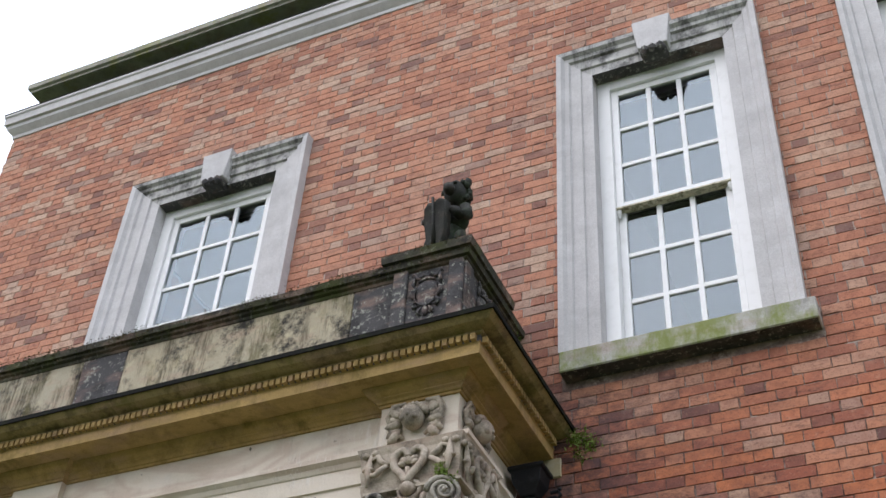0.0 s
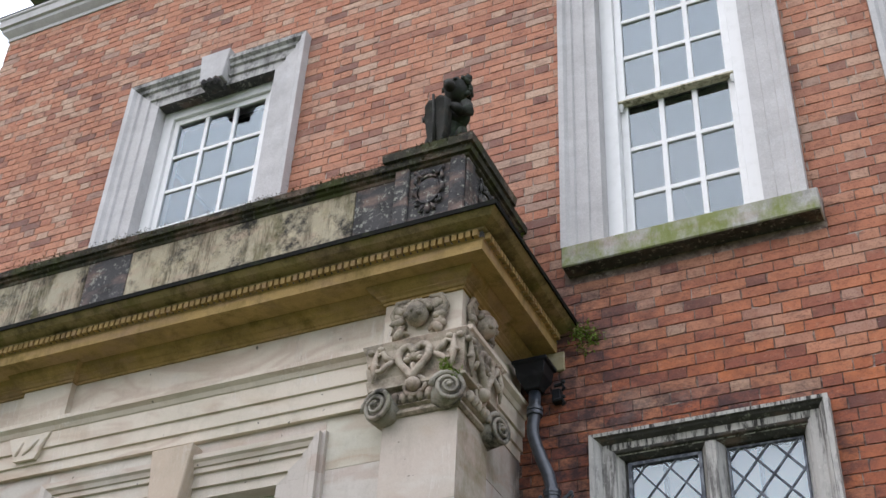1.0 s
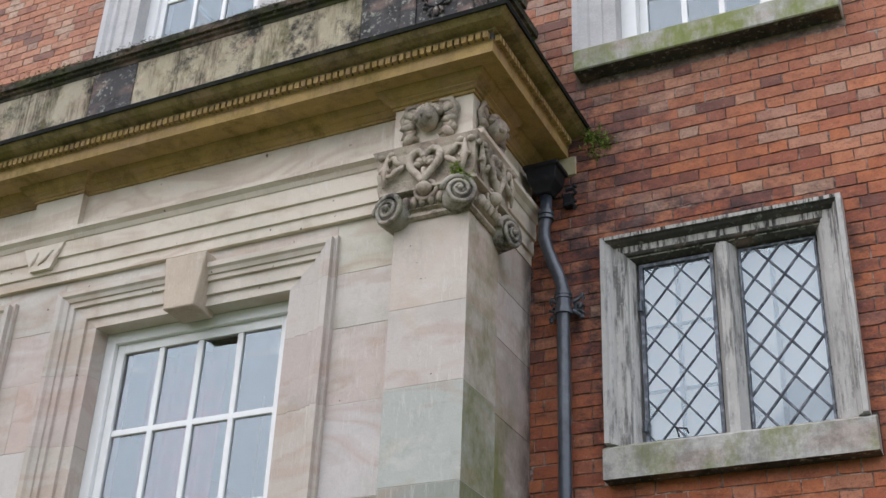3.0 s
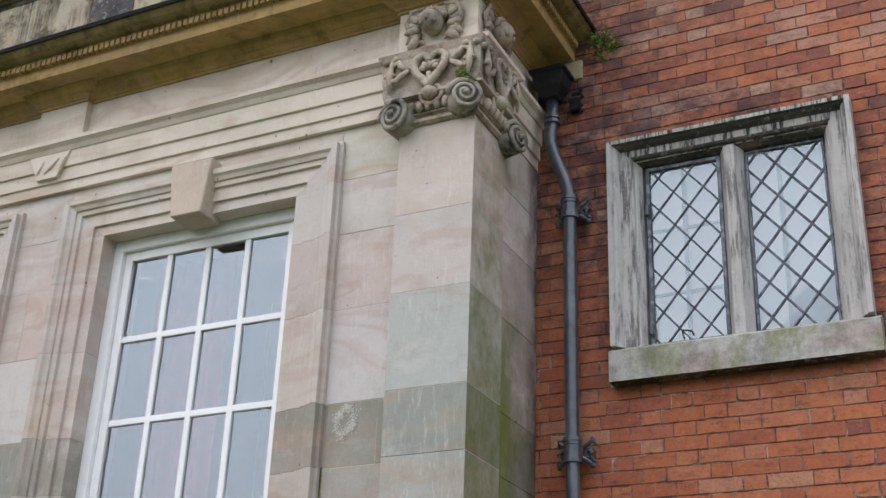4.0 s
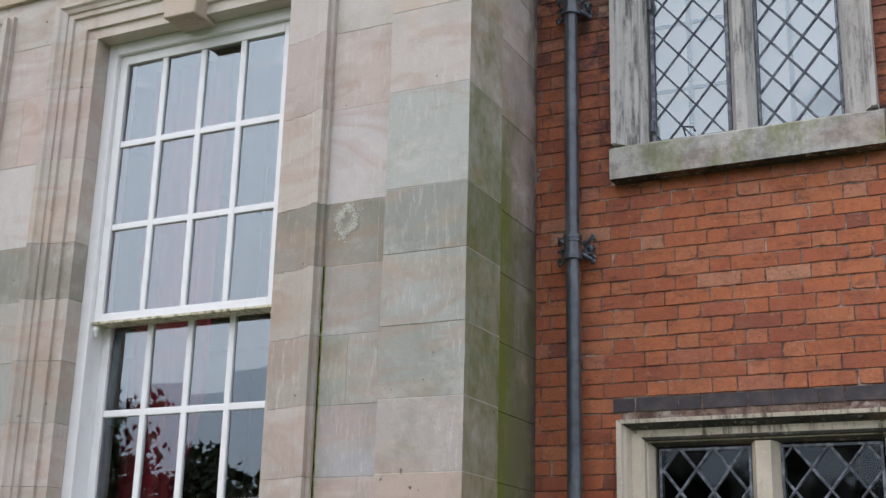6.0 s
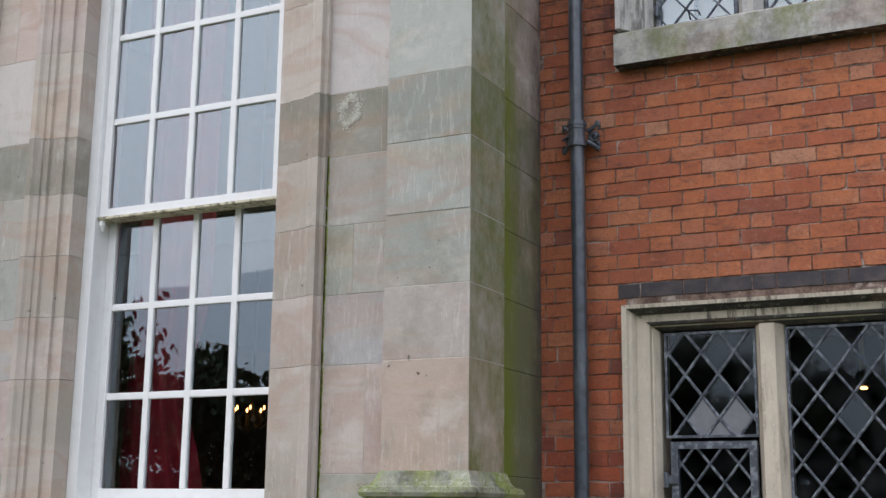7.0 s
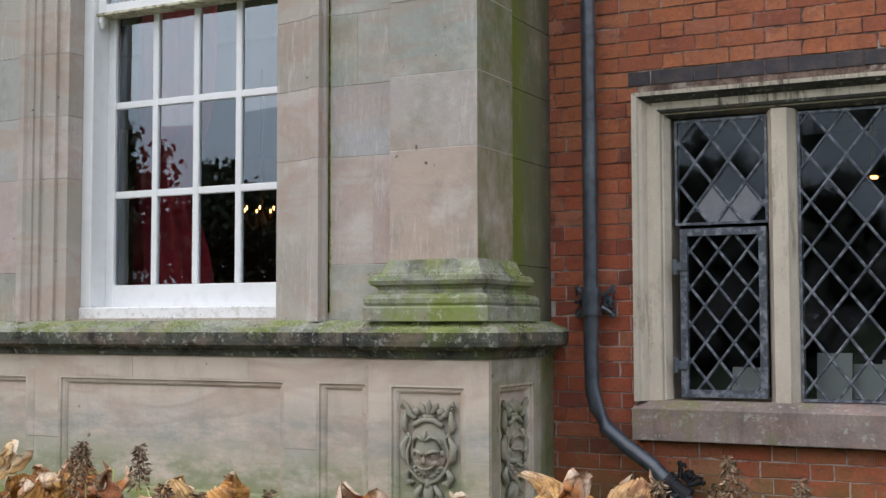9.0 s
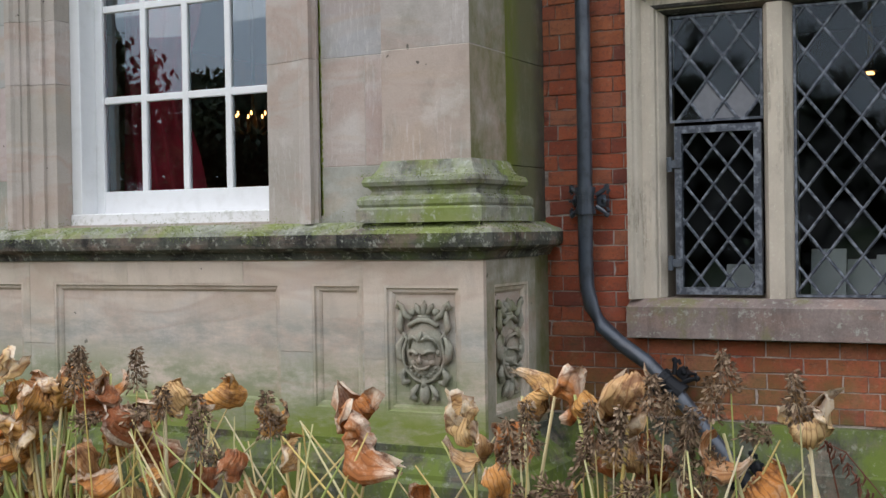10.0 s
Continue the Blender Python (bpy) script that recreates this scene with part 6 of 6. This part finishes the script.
M_GREYBAR = plain("grey_sash_paint", (0.36, 0.38, 0.40), 0.5, (0.30, 0.32, 0.34), 9, 0.05)
sg = thing("secondary_glazing", "grey inner sash bars behind the leaded lights", "inner sash", (1.07, 0.115, 4.1))
for a, b, c, d in ((0.775, 0.80, 4.1, 5.2), (1.30, 1.325, 4.1, 5.2), (0.58, 1.01, 4.42, 4.44), (0.58, 1.01, 4.80, 4.82)):
    under(part("bar", slab(a, b, 0.108 + (0.001 if d - c < 0.1 else 0), 0.122, c, d, 0.002), M_GREYBAR, sg), sg)

# ---- trees across the lawn ----
M_BARK = plain("bark", (0.07, 0.055, 0.04), 0.95, (0.045, 0.035, 0.028), 8, 0.6)
kk = Mat("foliage_dark", 0.8)
kk.base(kk.ramp(kk.geo.outputs["Random Per Island"], [(0.0, (0.02, 0.03, 0.012)), (0.6, (0.035, 0.05, 0.018)), (1.0, (0.06, 0.065, 0.022))]))
M_LEAFAGE = kk.done()


def tree(x, y, h, r, seed, leaves):
    rr = random.Random(seed)
    t = thing("tree", "broad dark evergreen tree standing on the lawn" if leaves > 800 else "bare winter tree with a few leaves on the lawn", "tree", (x, y, 0), "trees across the lawn")
    bm = bmesh.new()
    tube(bm, [(0, 0, -0.1), (0.05, 0, h * 0.25), (rr.uniform(-0.2, 0.2), 0.1, h * 0.55), (0, 0, h * 0.9)], [h * 0.035, h * 0.028, h * 0.017, 0.02], 9)
    tips = []
    for i in range(24):
        a, z = rr.uniform(0, 6.28), h * rr.uniform(0.08, 0.8)
        ln = r * rr.uniform(0.5, 0.95) * (1.15 - z / h * 0.6)
        end = Vector((ln * math.cos(a), ln * math.sin(a), z + ln * rr.uniform(0.15, 0.7)))
        mid = Vector((end.x * 0.5, end.y * 0.5, (z + end.z) / 2 - 0.1))
        tube(bm, [(0, 0, z), mid, end], [h * 0.011, h * 0.007, 0.012], 6)
        tips += [mid.lerp(end, 0.5), end]
        for q in range(3):
            e2 = mid.lerp(end, rr.uniform(0.3, 1)) + Vector((rr.gauss(0, 0.5), rr.gauss(0, 0.5), rr.uniform(0.2, 0.9)))
            tube(bm, [mid.lerp(end, 0.4), e2], [h * 0.004, 0.006], 5)
            tips.append(e2)
    part("trunk", bm, M_BARK, t)
    v, f = [], []
    for i in range(leaves):
        c = rr.choice(tips) + Vector((rr.gauss(0, 0.5), rr.gauss(0, 0.5), rr.gauss(0, 0.42)))
        if c.z < 0.3:
            continue
        d = Vector((rr.gauss(0, 1), rr.gauss(0, 1), rr.gauss(0, 1))).normalized()
        e = d.orthogonal().normalized()
        g = d.cross(e)
        s = rr.uniform(0.12, 0.26)
        o = len(v)
        v += [tuple(c - e * s), tuple(c + g * s * 0.5), tuple(c + e * s), tuple(c - g * s * 0.5)]
        f.append((o, o + 1, o + 2, o + 3))
    me = bpy.data.meshes.new("crown")
    me.from_pydata(v, [], f)
    me.materials.append(M_LEAFAGE)
    cr = new("crown", me)
    cr.parent = t


rt = random.Random(17)
for i in range(15):
    a = radians(-74 + i * 8.6 + rt.uniform(-2, 2))
    d = rt.uniform(36, 44)
    tree(-1 + d * math.sin(a), -4 - d * math.cos(a), rt.uniform(7.2, 10.0), rt.uniform(3.4, 4.4), 100 + i, 11000)
rw = random.Random(77)
v, f = [], []
for i in range(32000):
    a = radians(rw.uniform(-86, 70))
    d = rw.uniform(48, 54)
    top = 8.0 + 1.6 * noise.noise(Vector((a * 9, 3.1, 0))) + 0.8 * noise.noise(Vector((a * 31, 7.7, 0)))
    c = Vector((-1 + d * math.sin(a), -4 - d * math.cos(a), rw.random() * top))
    e = Vector((rw.gauss(0, 1), rw.gauss(0, 1), rw.gauss(0, 1))).normalized()
    g = e.orthogonal().normalized()
    q = rw.uniform(0.25, 0.5)
    o = len(v)
    v += [tuple(c - e * q), tuple(c + g * q * 0.6), tuple(c + e * q), tuple(c - g * q * 0.6)]
    f.append((o, o + 1, o + 2, o + 3))
me = bpy.data.meshes.new("far_shrubs")
me.from_pydata(v, [], f)
me.materials.append(M_LEAFAGE)
tagged(new("far_shrubs", me), "dark belt of shrubs at the edge of the lawn", "shrubs", kind="stuff")
tree(-26.5, -17.0, 11.0, 3.6, 140, 200)
tree(-29.0, -23.5, 12.5, 4.0, 141, 160)

# ---- flower bed ----
M_SOIL = plain("soil_dark", (0.035, 0.025, 0.018), 0.95, (0.055, 0.04, 0.028), 12, 0.8)
bm = bmesh.new()
bmesh.ops.create_grid(bm, x_segments=60, y_segments=16, size=0.5, matrix=pose(-1.2, -1.85, 0.0) @ Matrix.Diagonal((9.0, 2.2, 1, 1)))
for v in bm.verts:
    edge = min(1, (1.1 - abs(v.co.y + 1.85)) * 4, (4.5 - abs(v.co.x + 1.2)) * 4)
    v.co.z = 0.004 + max(0, edge) * (0.10 + 0.05 * noise.noise(v.co * 2.5))
solid("flower_bed", bm, M_SOIL, "dark soil bed along the foot of the house", "flower bed", kind="structure")

kk = Mat("leaf_withered", 0.75, sheen=0.3)
kk.base(kk.ramp(kk.obj.outputs["Random"], [(0.0, (0.32, 0.10, 0.035)), (0.25, (0.58, 0.22, 0.05)), (0.5, (0.68, 0.36, 0.10)), (0.75, (0.66, 0.45, 0.21)), (1.0, (0.46, 0.17, 0.055))]))
blade = kk.n.new("ShaderNodeUVMap")
blade.uv_map = "blade"
across = kk.n.new("ShaderNodeSeparateXYZ")
kk.link(blade.outputs[0], across.inputs[0])
wave = kk.n.new("ShaderNodeMath")
wave.operation = "PINGPONG"
wave.inputs[1].default_value = 0.04
kk.link(across.outputs[0], wave.inputs[0])
vein = kk.mask(wave.outputs[0], 0.013, 0.002)
rim = kk.math("ADD", kk.mask(across.outputs[0], 0.10, 0.0), kk.math("ADD", kk.mask(across.outputs[0], 0.90, 1.0), kk.mask(across.outputs[1], 0.88, 1.0)))
kk.over(kk.math("MULTIPLY", kk.mask(kk.noise(26, 6, 0.8), 0.5, 0.66), 0.45), (0.74, 0.57, 0.38))
kk.over(kk.math("MULTIPLY", rim, kk.mask(kk.noise(30, 5, 0.7), 0.3, 0.55)), (0.78, 0.66, 0.50))
kk.over(kk.math("MULTIPLY", vein, 0.65), (0.24, 0.085, 0.03)).over(kk.math("MULTIPLY", kk.mask(kk.noise(12, 5, 0.7), 0.52, 0.64), 0.75), (0.13, 0.042, 0.02))
M_LEAF = kk.bump(kk.noise(70), 0.5, 0.004).bump(vein, -0.8, 0.006).done()
kk = Mat("stem_straw", 0.7)
kk.base(kk.ramp(kk.obj.outputs["Random"], [(0.0, (0.60, 0.50, 0.28)), (0.35, (0.62, 0.45, 0.12)), (0.6, (0.62, 0.53, 0.33)), (0.8, (0.48, 0.46, 0.16)), (1.0, (0.30, 0.38, 0.08))]))
M_STEM = kk.bump(kk.noise(60), 0.3, 0.002).done()
kk = Mat("seed_brown", 0.9)
kk.base(kk.ramp(kk.geo.outputs["Random Per Island"], [(0.0, (0.07, 0.042, 0.025)), (0.5, (0.20, 0.125, 0.07)), (1.0, (0.42, 0.30, 0.19))]))
M_SEED = kk.done()


def withered_leaf(rr, size):
    """A dry leaf with ribs from its base to its tip, cupped and crumpled, its rim rolled in, hanging from the origin."""
    n, m = 14, 44
    curl, droop, twist = rr.uniform(0.9, 2.1), rr.uniform(0.7, 2.1), rr.uniform(-0.9, 0.9)
    seed = Vector((rr.uniform(0, 50), rr.uniform(0, 50), 0))
    roll = rr.uniform(0.1, 0.3)
    cup = rr.choice((-0.9, -0.7, -0.5, 0.8))
    bm = bmesh.new()
    grid = []
    for i in range(n + 1):
        u = i / n
        half = 0.58 * math.sin(math.pi * min(1, u * 0.88 + 0.10)) ** 0.55 * (1 - 0.12 * u)
        row = []
        ang = droop * u * 1.3
        for j in range(m + 1):
            s = j / m * 2 - 1
            a = s * curl * (0.6 + 0.9 * u)
            wide = half * (math.sin(a) / max(0.35, curl * (0.6 + 0.9 * u)))
            lift = half * (1 - math.cos(a)) * cup
            rib = (0.052 * abs(math.cos(s * 15)) - 0.026) * math.sin(math.pi * min(1, u + 0.12)) ** 0.5
            p = Vector((wide, u * math.cos(ang) * 0.85, -u * math.sin(ang) * 0.75 + lift + rib))
            out = max(0.0, abs(s) - 0.72) / 0.28
            tip = max(0.0, u - 0.78) / 0.22
            p += Vector((-math.copysign(roll * out * out * 0.4, s), -roll * tip * tip * 0.5, roll * (out * out + tip * tip) * 0.7))
            p += 0.17 * noise.noise_vector(p * 2.8 + seed) * (0.3 + abs(s) * 0.7) + 0.085 * noise.noise_vector(p * 7.5 + seed) * (0.35 + abs(s)) + 0.03 * noise.noise_vector(p * 19 + seed) * (0.2 + out + tip)
            p.rotate(Euler((0, twist * u, 0)))
            row.append(bm.verts.new(p * size))
        grid.append(row)
    blade = bm.loops.layers.uv.new("blade")
    for k, (a, b) in enumerate(zip(grid, grid[1:])):
        for j in range(m):
            f = bm.faces.new((a[j], a[j + 1], b[j + 1], b[j]))
            for lp, (c, r) in zip(f.loops, ((j, k), (j + 1, k), (j + 1, k + 1), (j, k + 1))):
                lp[blade].uv = (c / m, r / n)
    return bm


# leaf places: along the bed, height of the leaf, size
LEAVES = [(-1.81, 0.86, 0.15), (-1.70, 0.78, 0.17), (-1.46, 0.90, 0.19), (-1.38, 0.86, 0.15), (-0.99, 0.89, 0.15), (-0.75, 0.88, 0.18), (-0.43, 0.81, 0.16), (-0.14, 0.84, 0.19), (-0.01, 0.68, 0.22), (-0.29, 0.70, 0.17),
          (-0.77, 0.58, 0.13), (0.40, 0.84, 0.17), (0.51, 0.80, 0.18), (0.59, 0.91, 0.15), (0.73, 0.92, 0.14), (0.83, 0.94, 0.14), (1.04, 1.01, 0.22), (1.07, 0.83, 0.12), (1.08, 0.73, 0.16), (1.39, 0.67, 0.22), (1.58, 0.87, 0.18),
          (-1.71, 0.63, 0.18), (-1.42, 0.63, 0.18), (0.82, 0.63, 0.11), (-0.58, 0.67, 0.12), (-0.94, 0.54, 0.16), (-1.61, 0.50, 0.18), (-1.58, 0.95, 0.13), (0.2, 0.55, 0.16)]
CLUMPS = [-2.35, -1.6, -0.95, -0.3, 0.55, 1.05, 1.5]
plants = [thing("hosta_plant", "withered hosta with curled rust-brown leaves on straw stems", "plant", (c, -1.8, 0.1), "dead hostas along the house") for c in CLUMPS]
rl = random.Random(31)
more = [(-2.5 + rl.uniform(-0.3, 0.6), rl.uniform(0.45, 0.9), 0.16) for i in range(7)] + [(rl.uniform(-2.0, 1.7), rl.uniform(0.3, 0.5), 0.15) for i in range(26)] + [(rl.uniform(-2.0, -1.1), rl.uniform(0.55, 0.92), 0.165) for i in range(24)] + [(rl.uniform(0.2, 1.7), rl.uniform(0.5, 0.85), 0.14) for i in range(8)]
for x, z, size in LEAVES + more:
    y = -1.8 + rl.uniform(-0.12, 0.12)
    pl = min(plants, key=lambda o: abs(o.location.x - x))
    lf = part("leaf", withered_leaf(rl, size * 1.22), M_LEAF, pl)
    turn = rl.uniform(-1, 1)
    lf.matrix_basis = Matrix.Translation(pl.location).inverted() @ pose(x + turn * 0.03, y, z + size * 0.15, rl.uniform(-45, 5), rl.uniform(-40, 40), 180 + turn * 100)
    smooth(lf)
    bx = pl.location.x + rl.uniform(-0.10, 0.10) + 0.35 * (x - pl.location.x)
    st = tube(bmesh.new(), [(bx, -1.8 + rl.uniform(-0.1, 0.1), 0.05), (bx * 0.6 + x * 0.4 + rl.uniform(-0.03, 0.03), y, 0.1 + z * 0.42), (x, y, z + size * 0.15)], [0.0095, 0.0075, 0.0055], 6)
    under(smooth(part("stem", st, M_STEM, pl)), pl)
for i in range(170):
    pl = rl.choice(plants)
    x0 = pl.location.x + rl.uniform(-0.35, 0.35)
    x1, z1 = x0 + rl.uniform(-0.75, 0.75), rl.uniform(0.3, 0.85)
    y = -1.8 + rl.uniform(-0.25, 0.25)
    under(smooth(part("stem", tube(bmesh.new(), [(x0, y, 0.05), ((x0 + x1) / 2 + rl.uniform(-0.04, 0.04), y, z1 * 0.55), (x1, y + rl.uniform(-0.05, 0.05), z1)], [0.008, 0.006, 0.003], 6), M_STEM, pl)), pl)


def seed_head(rr, length):
    """A spike of dry seed tassels standing on the origin."""
    bm = bmesh.new()
    tube(bm, [(0, 0, 0), (0, 0, length)], [0.003, 0.0015], 5)
    for i in range(int(length * 1700)):
        v = rr.random() ** 0.8
        r = 0.045 * (1 - v * 0.75) * rr.random() ** 0.5
        a = rr.uniform(0, 6.28)
        p = Vector((r * math.cos(a), r * math.sin(a), length * v))
        d = Vector((math.cos(a) * 0.6, math.sin(a) * 0.6, rr.uniform(-1.2, 0.3))).normalized() * rr.uniform(0.014, 0.03)
        e = d.cross(Vector((rr.gauss(0, 1), rr.gauss(0, 1), rr.gauss(0, 1)))).normalized() * rr.uniform(0.0035, 0.006)
        vs = [bm.verts.new(q) for q in (p, p + d * 0.5 + e, p + d, p + d * 0.5 - e)]
        bm.faces.new(vs)
    return bm


SPIKES = [(-1.24, 1.0), (-1.31, 0.95), (-0.98, 0.99), (-0.93, 0.85), (-0.68, 0.74), (-0.38, 0.84), (0.70, 0.86), (0.92, 0.87), (1.10, 0.98), (1.16, 0.93), (1.22, 0.89), (1.29, 0.97), (1.36, 1.06), (1.59, 1.0), (0.88, 0.76), (1.19, 0.78), (-1.86, 0.88), (-0.72, 0.83), (0.63, 0.80), (1.0, 0.85)]
for x, z in SPIKES:
    y = -1.92 + rl.uniform(-0.08, 0.06)
    pl = thing("astilbe_plant", "dry brown astilbe seed spike on a thin stalk", "plant", (x + rl.uniform(-0.06, 0.06), y, 0.08), "dead astilbes along the house")
    ln = rl.uniform(0.13, 0.2)
    lean = rl.uniform(-14, 14)
    under(part("stalk", tube(bmesh.new(), [(pl.location.x, y, 0.05), ((pl.location.x + x) / 2 + rl.uniform(-0.02, 0.02), y, z * 0.5), (x, y, z - ln * 0.5)], [0.004, 0.0035, 0.0025], 5), M_STEM, pl), pl)
    for q in range(rl.choice((1, 2, 2))):
        sh = part("seed_head", seed_head(rl, ln * (1 if q == 0 else 0.7)), M_SEED, pl)
        sh.matrix_basis = Matrix.Translation(pl.location).inverted() @ pose(x + q * rl.uniform(-0.04, 0.04), y, z - ln * 0.5 - q * 0.1, rl.uniform(-10, 10), lean + q * rl.uniform(60, 150), 0)
fr = thing("fern", "drooping curled rust-red fern frond", "plant", (1.75, -1.7, 0.1))
bm = bmesh.new()
tube(bm, [(1.75, -1.7, 0.05), (1.66, -1.7, 0.6), (1.62, -1.72, 0.82), (1.68, -1.74, 0.80), (1.80, -1.75, 0.66), (1.86, -1.75, 0.5)], [0.004, 0.003, 0.003, 0.0025, 0.002, 0.001], 5)
for i in range(40):
    t = i / 40
    p = Vector((1.62, -1.72, 0.82)).lerp(Vector((1.86, -1.75, 0.5)), t) + Vector((rl.gauss(0, 0.008), 0, rl.gauss(0.02, 0.012)))
    e = p + Vector((rl.uniform(-0.03, 0.03), rl.uniform(-0.02, 0.02), rl.uniform(-0.05, -0.015)))
    tube(bm, [p, p.lerp(e, 0.5) + Vector((rl.uniform(-0.01, 0.01), 0, 0)), e], [0.003, 0.004, 0.0015], 4)
under(part("frond", bm, plain("fern_rust", (0.16, 0.055, 0.03), 0.9, (0.10, 0.04, 0.025), 20), fr), fr)

# ---- bricks ----
PITCH, Z_JOINT = 0.0747, 2.632
NO_BRICK = [(a - 0.002, b + 0.002, TALL_SILL - 0.19, TALL_HEAD + 0.002) for a, b, *_ in TALL]
NO_BRICK += [(a + 0.01, b + 0.09, TALL_SILL - 0.18, TALL_SILL) for a, b, *_ in TALL]
NO_BRICK += [(MW[0], MW[1], 4.09, MW[6]), (MW[0] - 0.008, 1.762, 3.90, 4.11), (GW[0], GW[1], 1.17, GW[6]), (GW[0] - 0.008, 1.86, 1.0, 1.18), (BAY_L, -0.045, 0.0, 6.9)]
verts, faces = [], []
rb = random.Random(21)


def brick_shape(w, h, rr):
    """A brick face with worn, uneven arrises, centred; the wall's face is y = 0."""
    j = lambda s: rr.uniform(-s, s)
    c = rr.uniform(0.001, 0.0028)
    front = rr.uniform(-0.0045, -0.0015)
    t, u = j(0.0016), j(0.0012)
    edge = [(-1, -1), (-0.3 + j(0.2), -1), (0.4 + j(0.2), -1), (1, -1), (1, j(0.3)), (1, 1), (0.3 + j(0.2), 1), (-0.4 + j(0.2), 1), (-1, 1), (-1, j(0.3))]
    worn = [(j(0.0016), j(0.0014)) for e in edge]
    k = rr.randrange(10)
    if rr.random() < 0.3:
        worn[k] = (-edge[k][0] * 0.007, -edge[k][1] * 0.006)
    out = []
    for ring, y in ((0.0, 0.03), (0.0, 0.002 + front), (c, -0.0005 + front)):
        for (sx, sz), (a, b) in zip(edge, worn):
            out.append((sx * (w / 2 - ring) + a, y + (sx * t + sz * u if ring else 0), sz * (h / 2 - ring) + b + sx * t * 0.8))
    f = []
    for r in (0, 10):
        for k in range(10):
            f.append((r + k, r + (k + 1) % 10, r + 10 + (k + 1) % 10, r + 10 + k))
    f.append(tuple(range(20, 30)))
    return out, f


def mesh_of(name, v, f, m):
    me = bpy.data.meshes.new(name)
    me.from_pydata(v, [], f)
    me.update()
    me.materials.append(m)
    return me


shared = {}
k0 = int((0.58 - Z_JOINT) / PITCH)
k1 = int((WALL_TOP - Z_JOINT) / PITCH) + 1
singles = 0
for k in range(k0, k1):
    z0 = Z_JOINT + k * PITCH + 0.003
    z1 = z0 + PITCH - 0.006
    start = WALL_X0 - (0.167 if k % 2 else 0.0) + rb.uniform(-0.01, 0.01)
    x, i = start, 0
    while x < WALL_X1:
        nxt_x = start + (i // 2) * 0.334 + (0.222 if i % 2 == 0 else 0.334) + rb.uniform(-0.005, 0.005)
        w = nxt_x - x - rb.uniform(0.005, 0.0085)
        spans = [(max(x, WALL_X0), min(x + w, WALL_X1))]
        for a, b, c, d in NO_BRICK:
            if z1 > c + 0.012 and z0 < d - 0.012:
                nxt = []
                for p, q in spans:
                    if q <= a or p >= b:
                        nxt.append((p, q))
                        continue
                    if p < a:
                        nxt.append((p, a - 0.004))
                    if q > b:
                        nxt.append((b + 0.004, q))
                spans = nxt
        for p, q in spans:
            if q - p < 0.018:
                continue
            cx, cz = (p + q) / 2, (z0 + z1) / 2
            dark = 2.66 < cz < 2.745 and 0.40 < cx < 2.2 or (rb.random() < 0.001 and cx > 0.5)
            near = (-0.045 < cx < 2.0 and 2.66 < cz < 3.9) or (-0.045 < cx < 0.42 and 1.55 < cz < 2.66)
            if (near or dark) and singles < 330 and cz < 4:
                key = (round(q - p, 2), int(rb.random() * 5), dark)
                if key not in shared:
                    v, f = brick_shape(key[0], z1 - z0, rb)
                    shared[key] = mesh_of("brick", v, f, M_BRICK_DARK if dark else M_BRICK)
                ob = new("brick", shared[key])
                ob.parent = wall
                ob.location = (cx, 0, cz)
                ob.scale = ((q - p) / key[0], 1, 1)
                singles += 1
            else:
                v, f = brick_shape(q - p, z1 - z0, rb)
                o = len(verts)
                verts += [(cx + a, b, cz + c) for a, b, c in v]
                faces += [tuple(o + t for t in ff) for ff in f]
        x = nxt_x
        i += 1
far = new("brickwork", mesh_of("brickwork", verts, faces, M_BRICKS))
far.parent = wall
tagged(far, "weathered red bricks in mixed bond", kind="stuff")
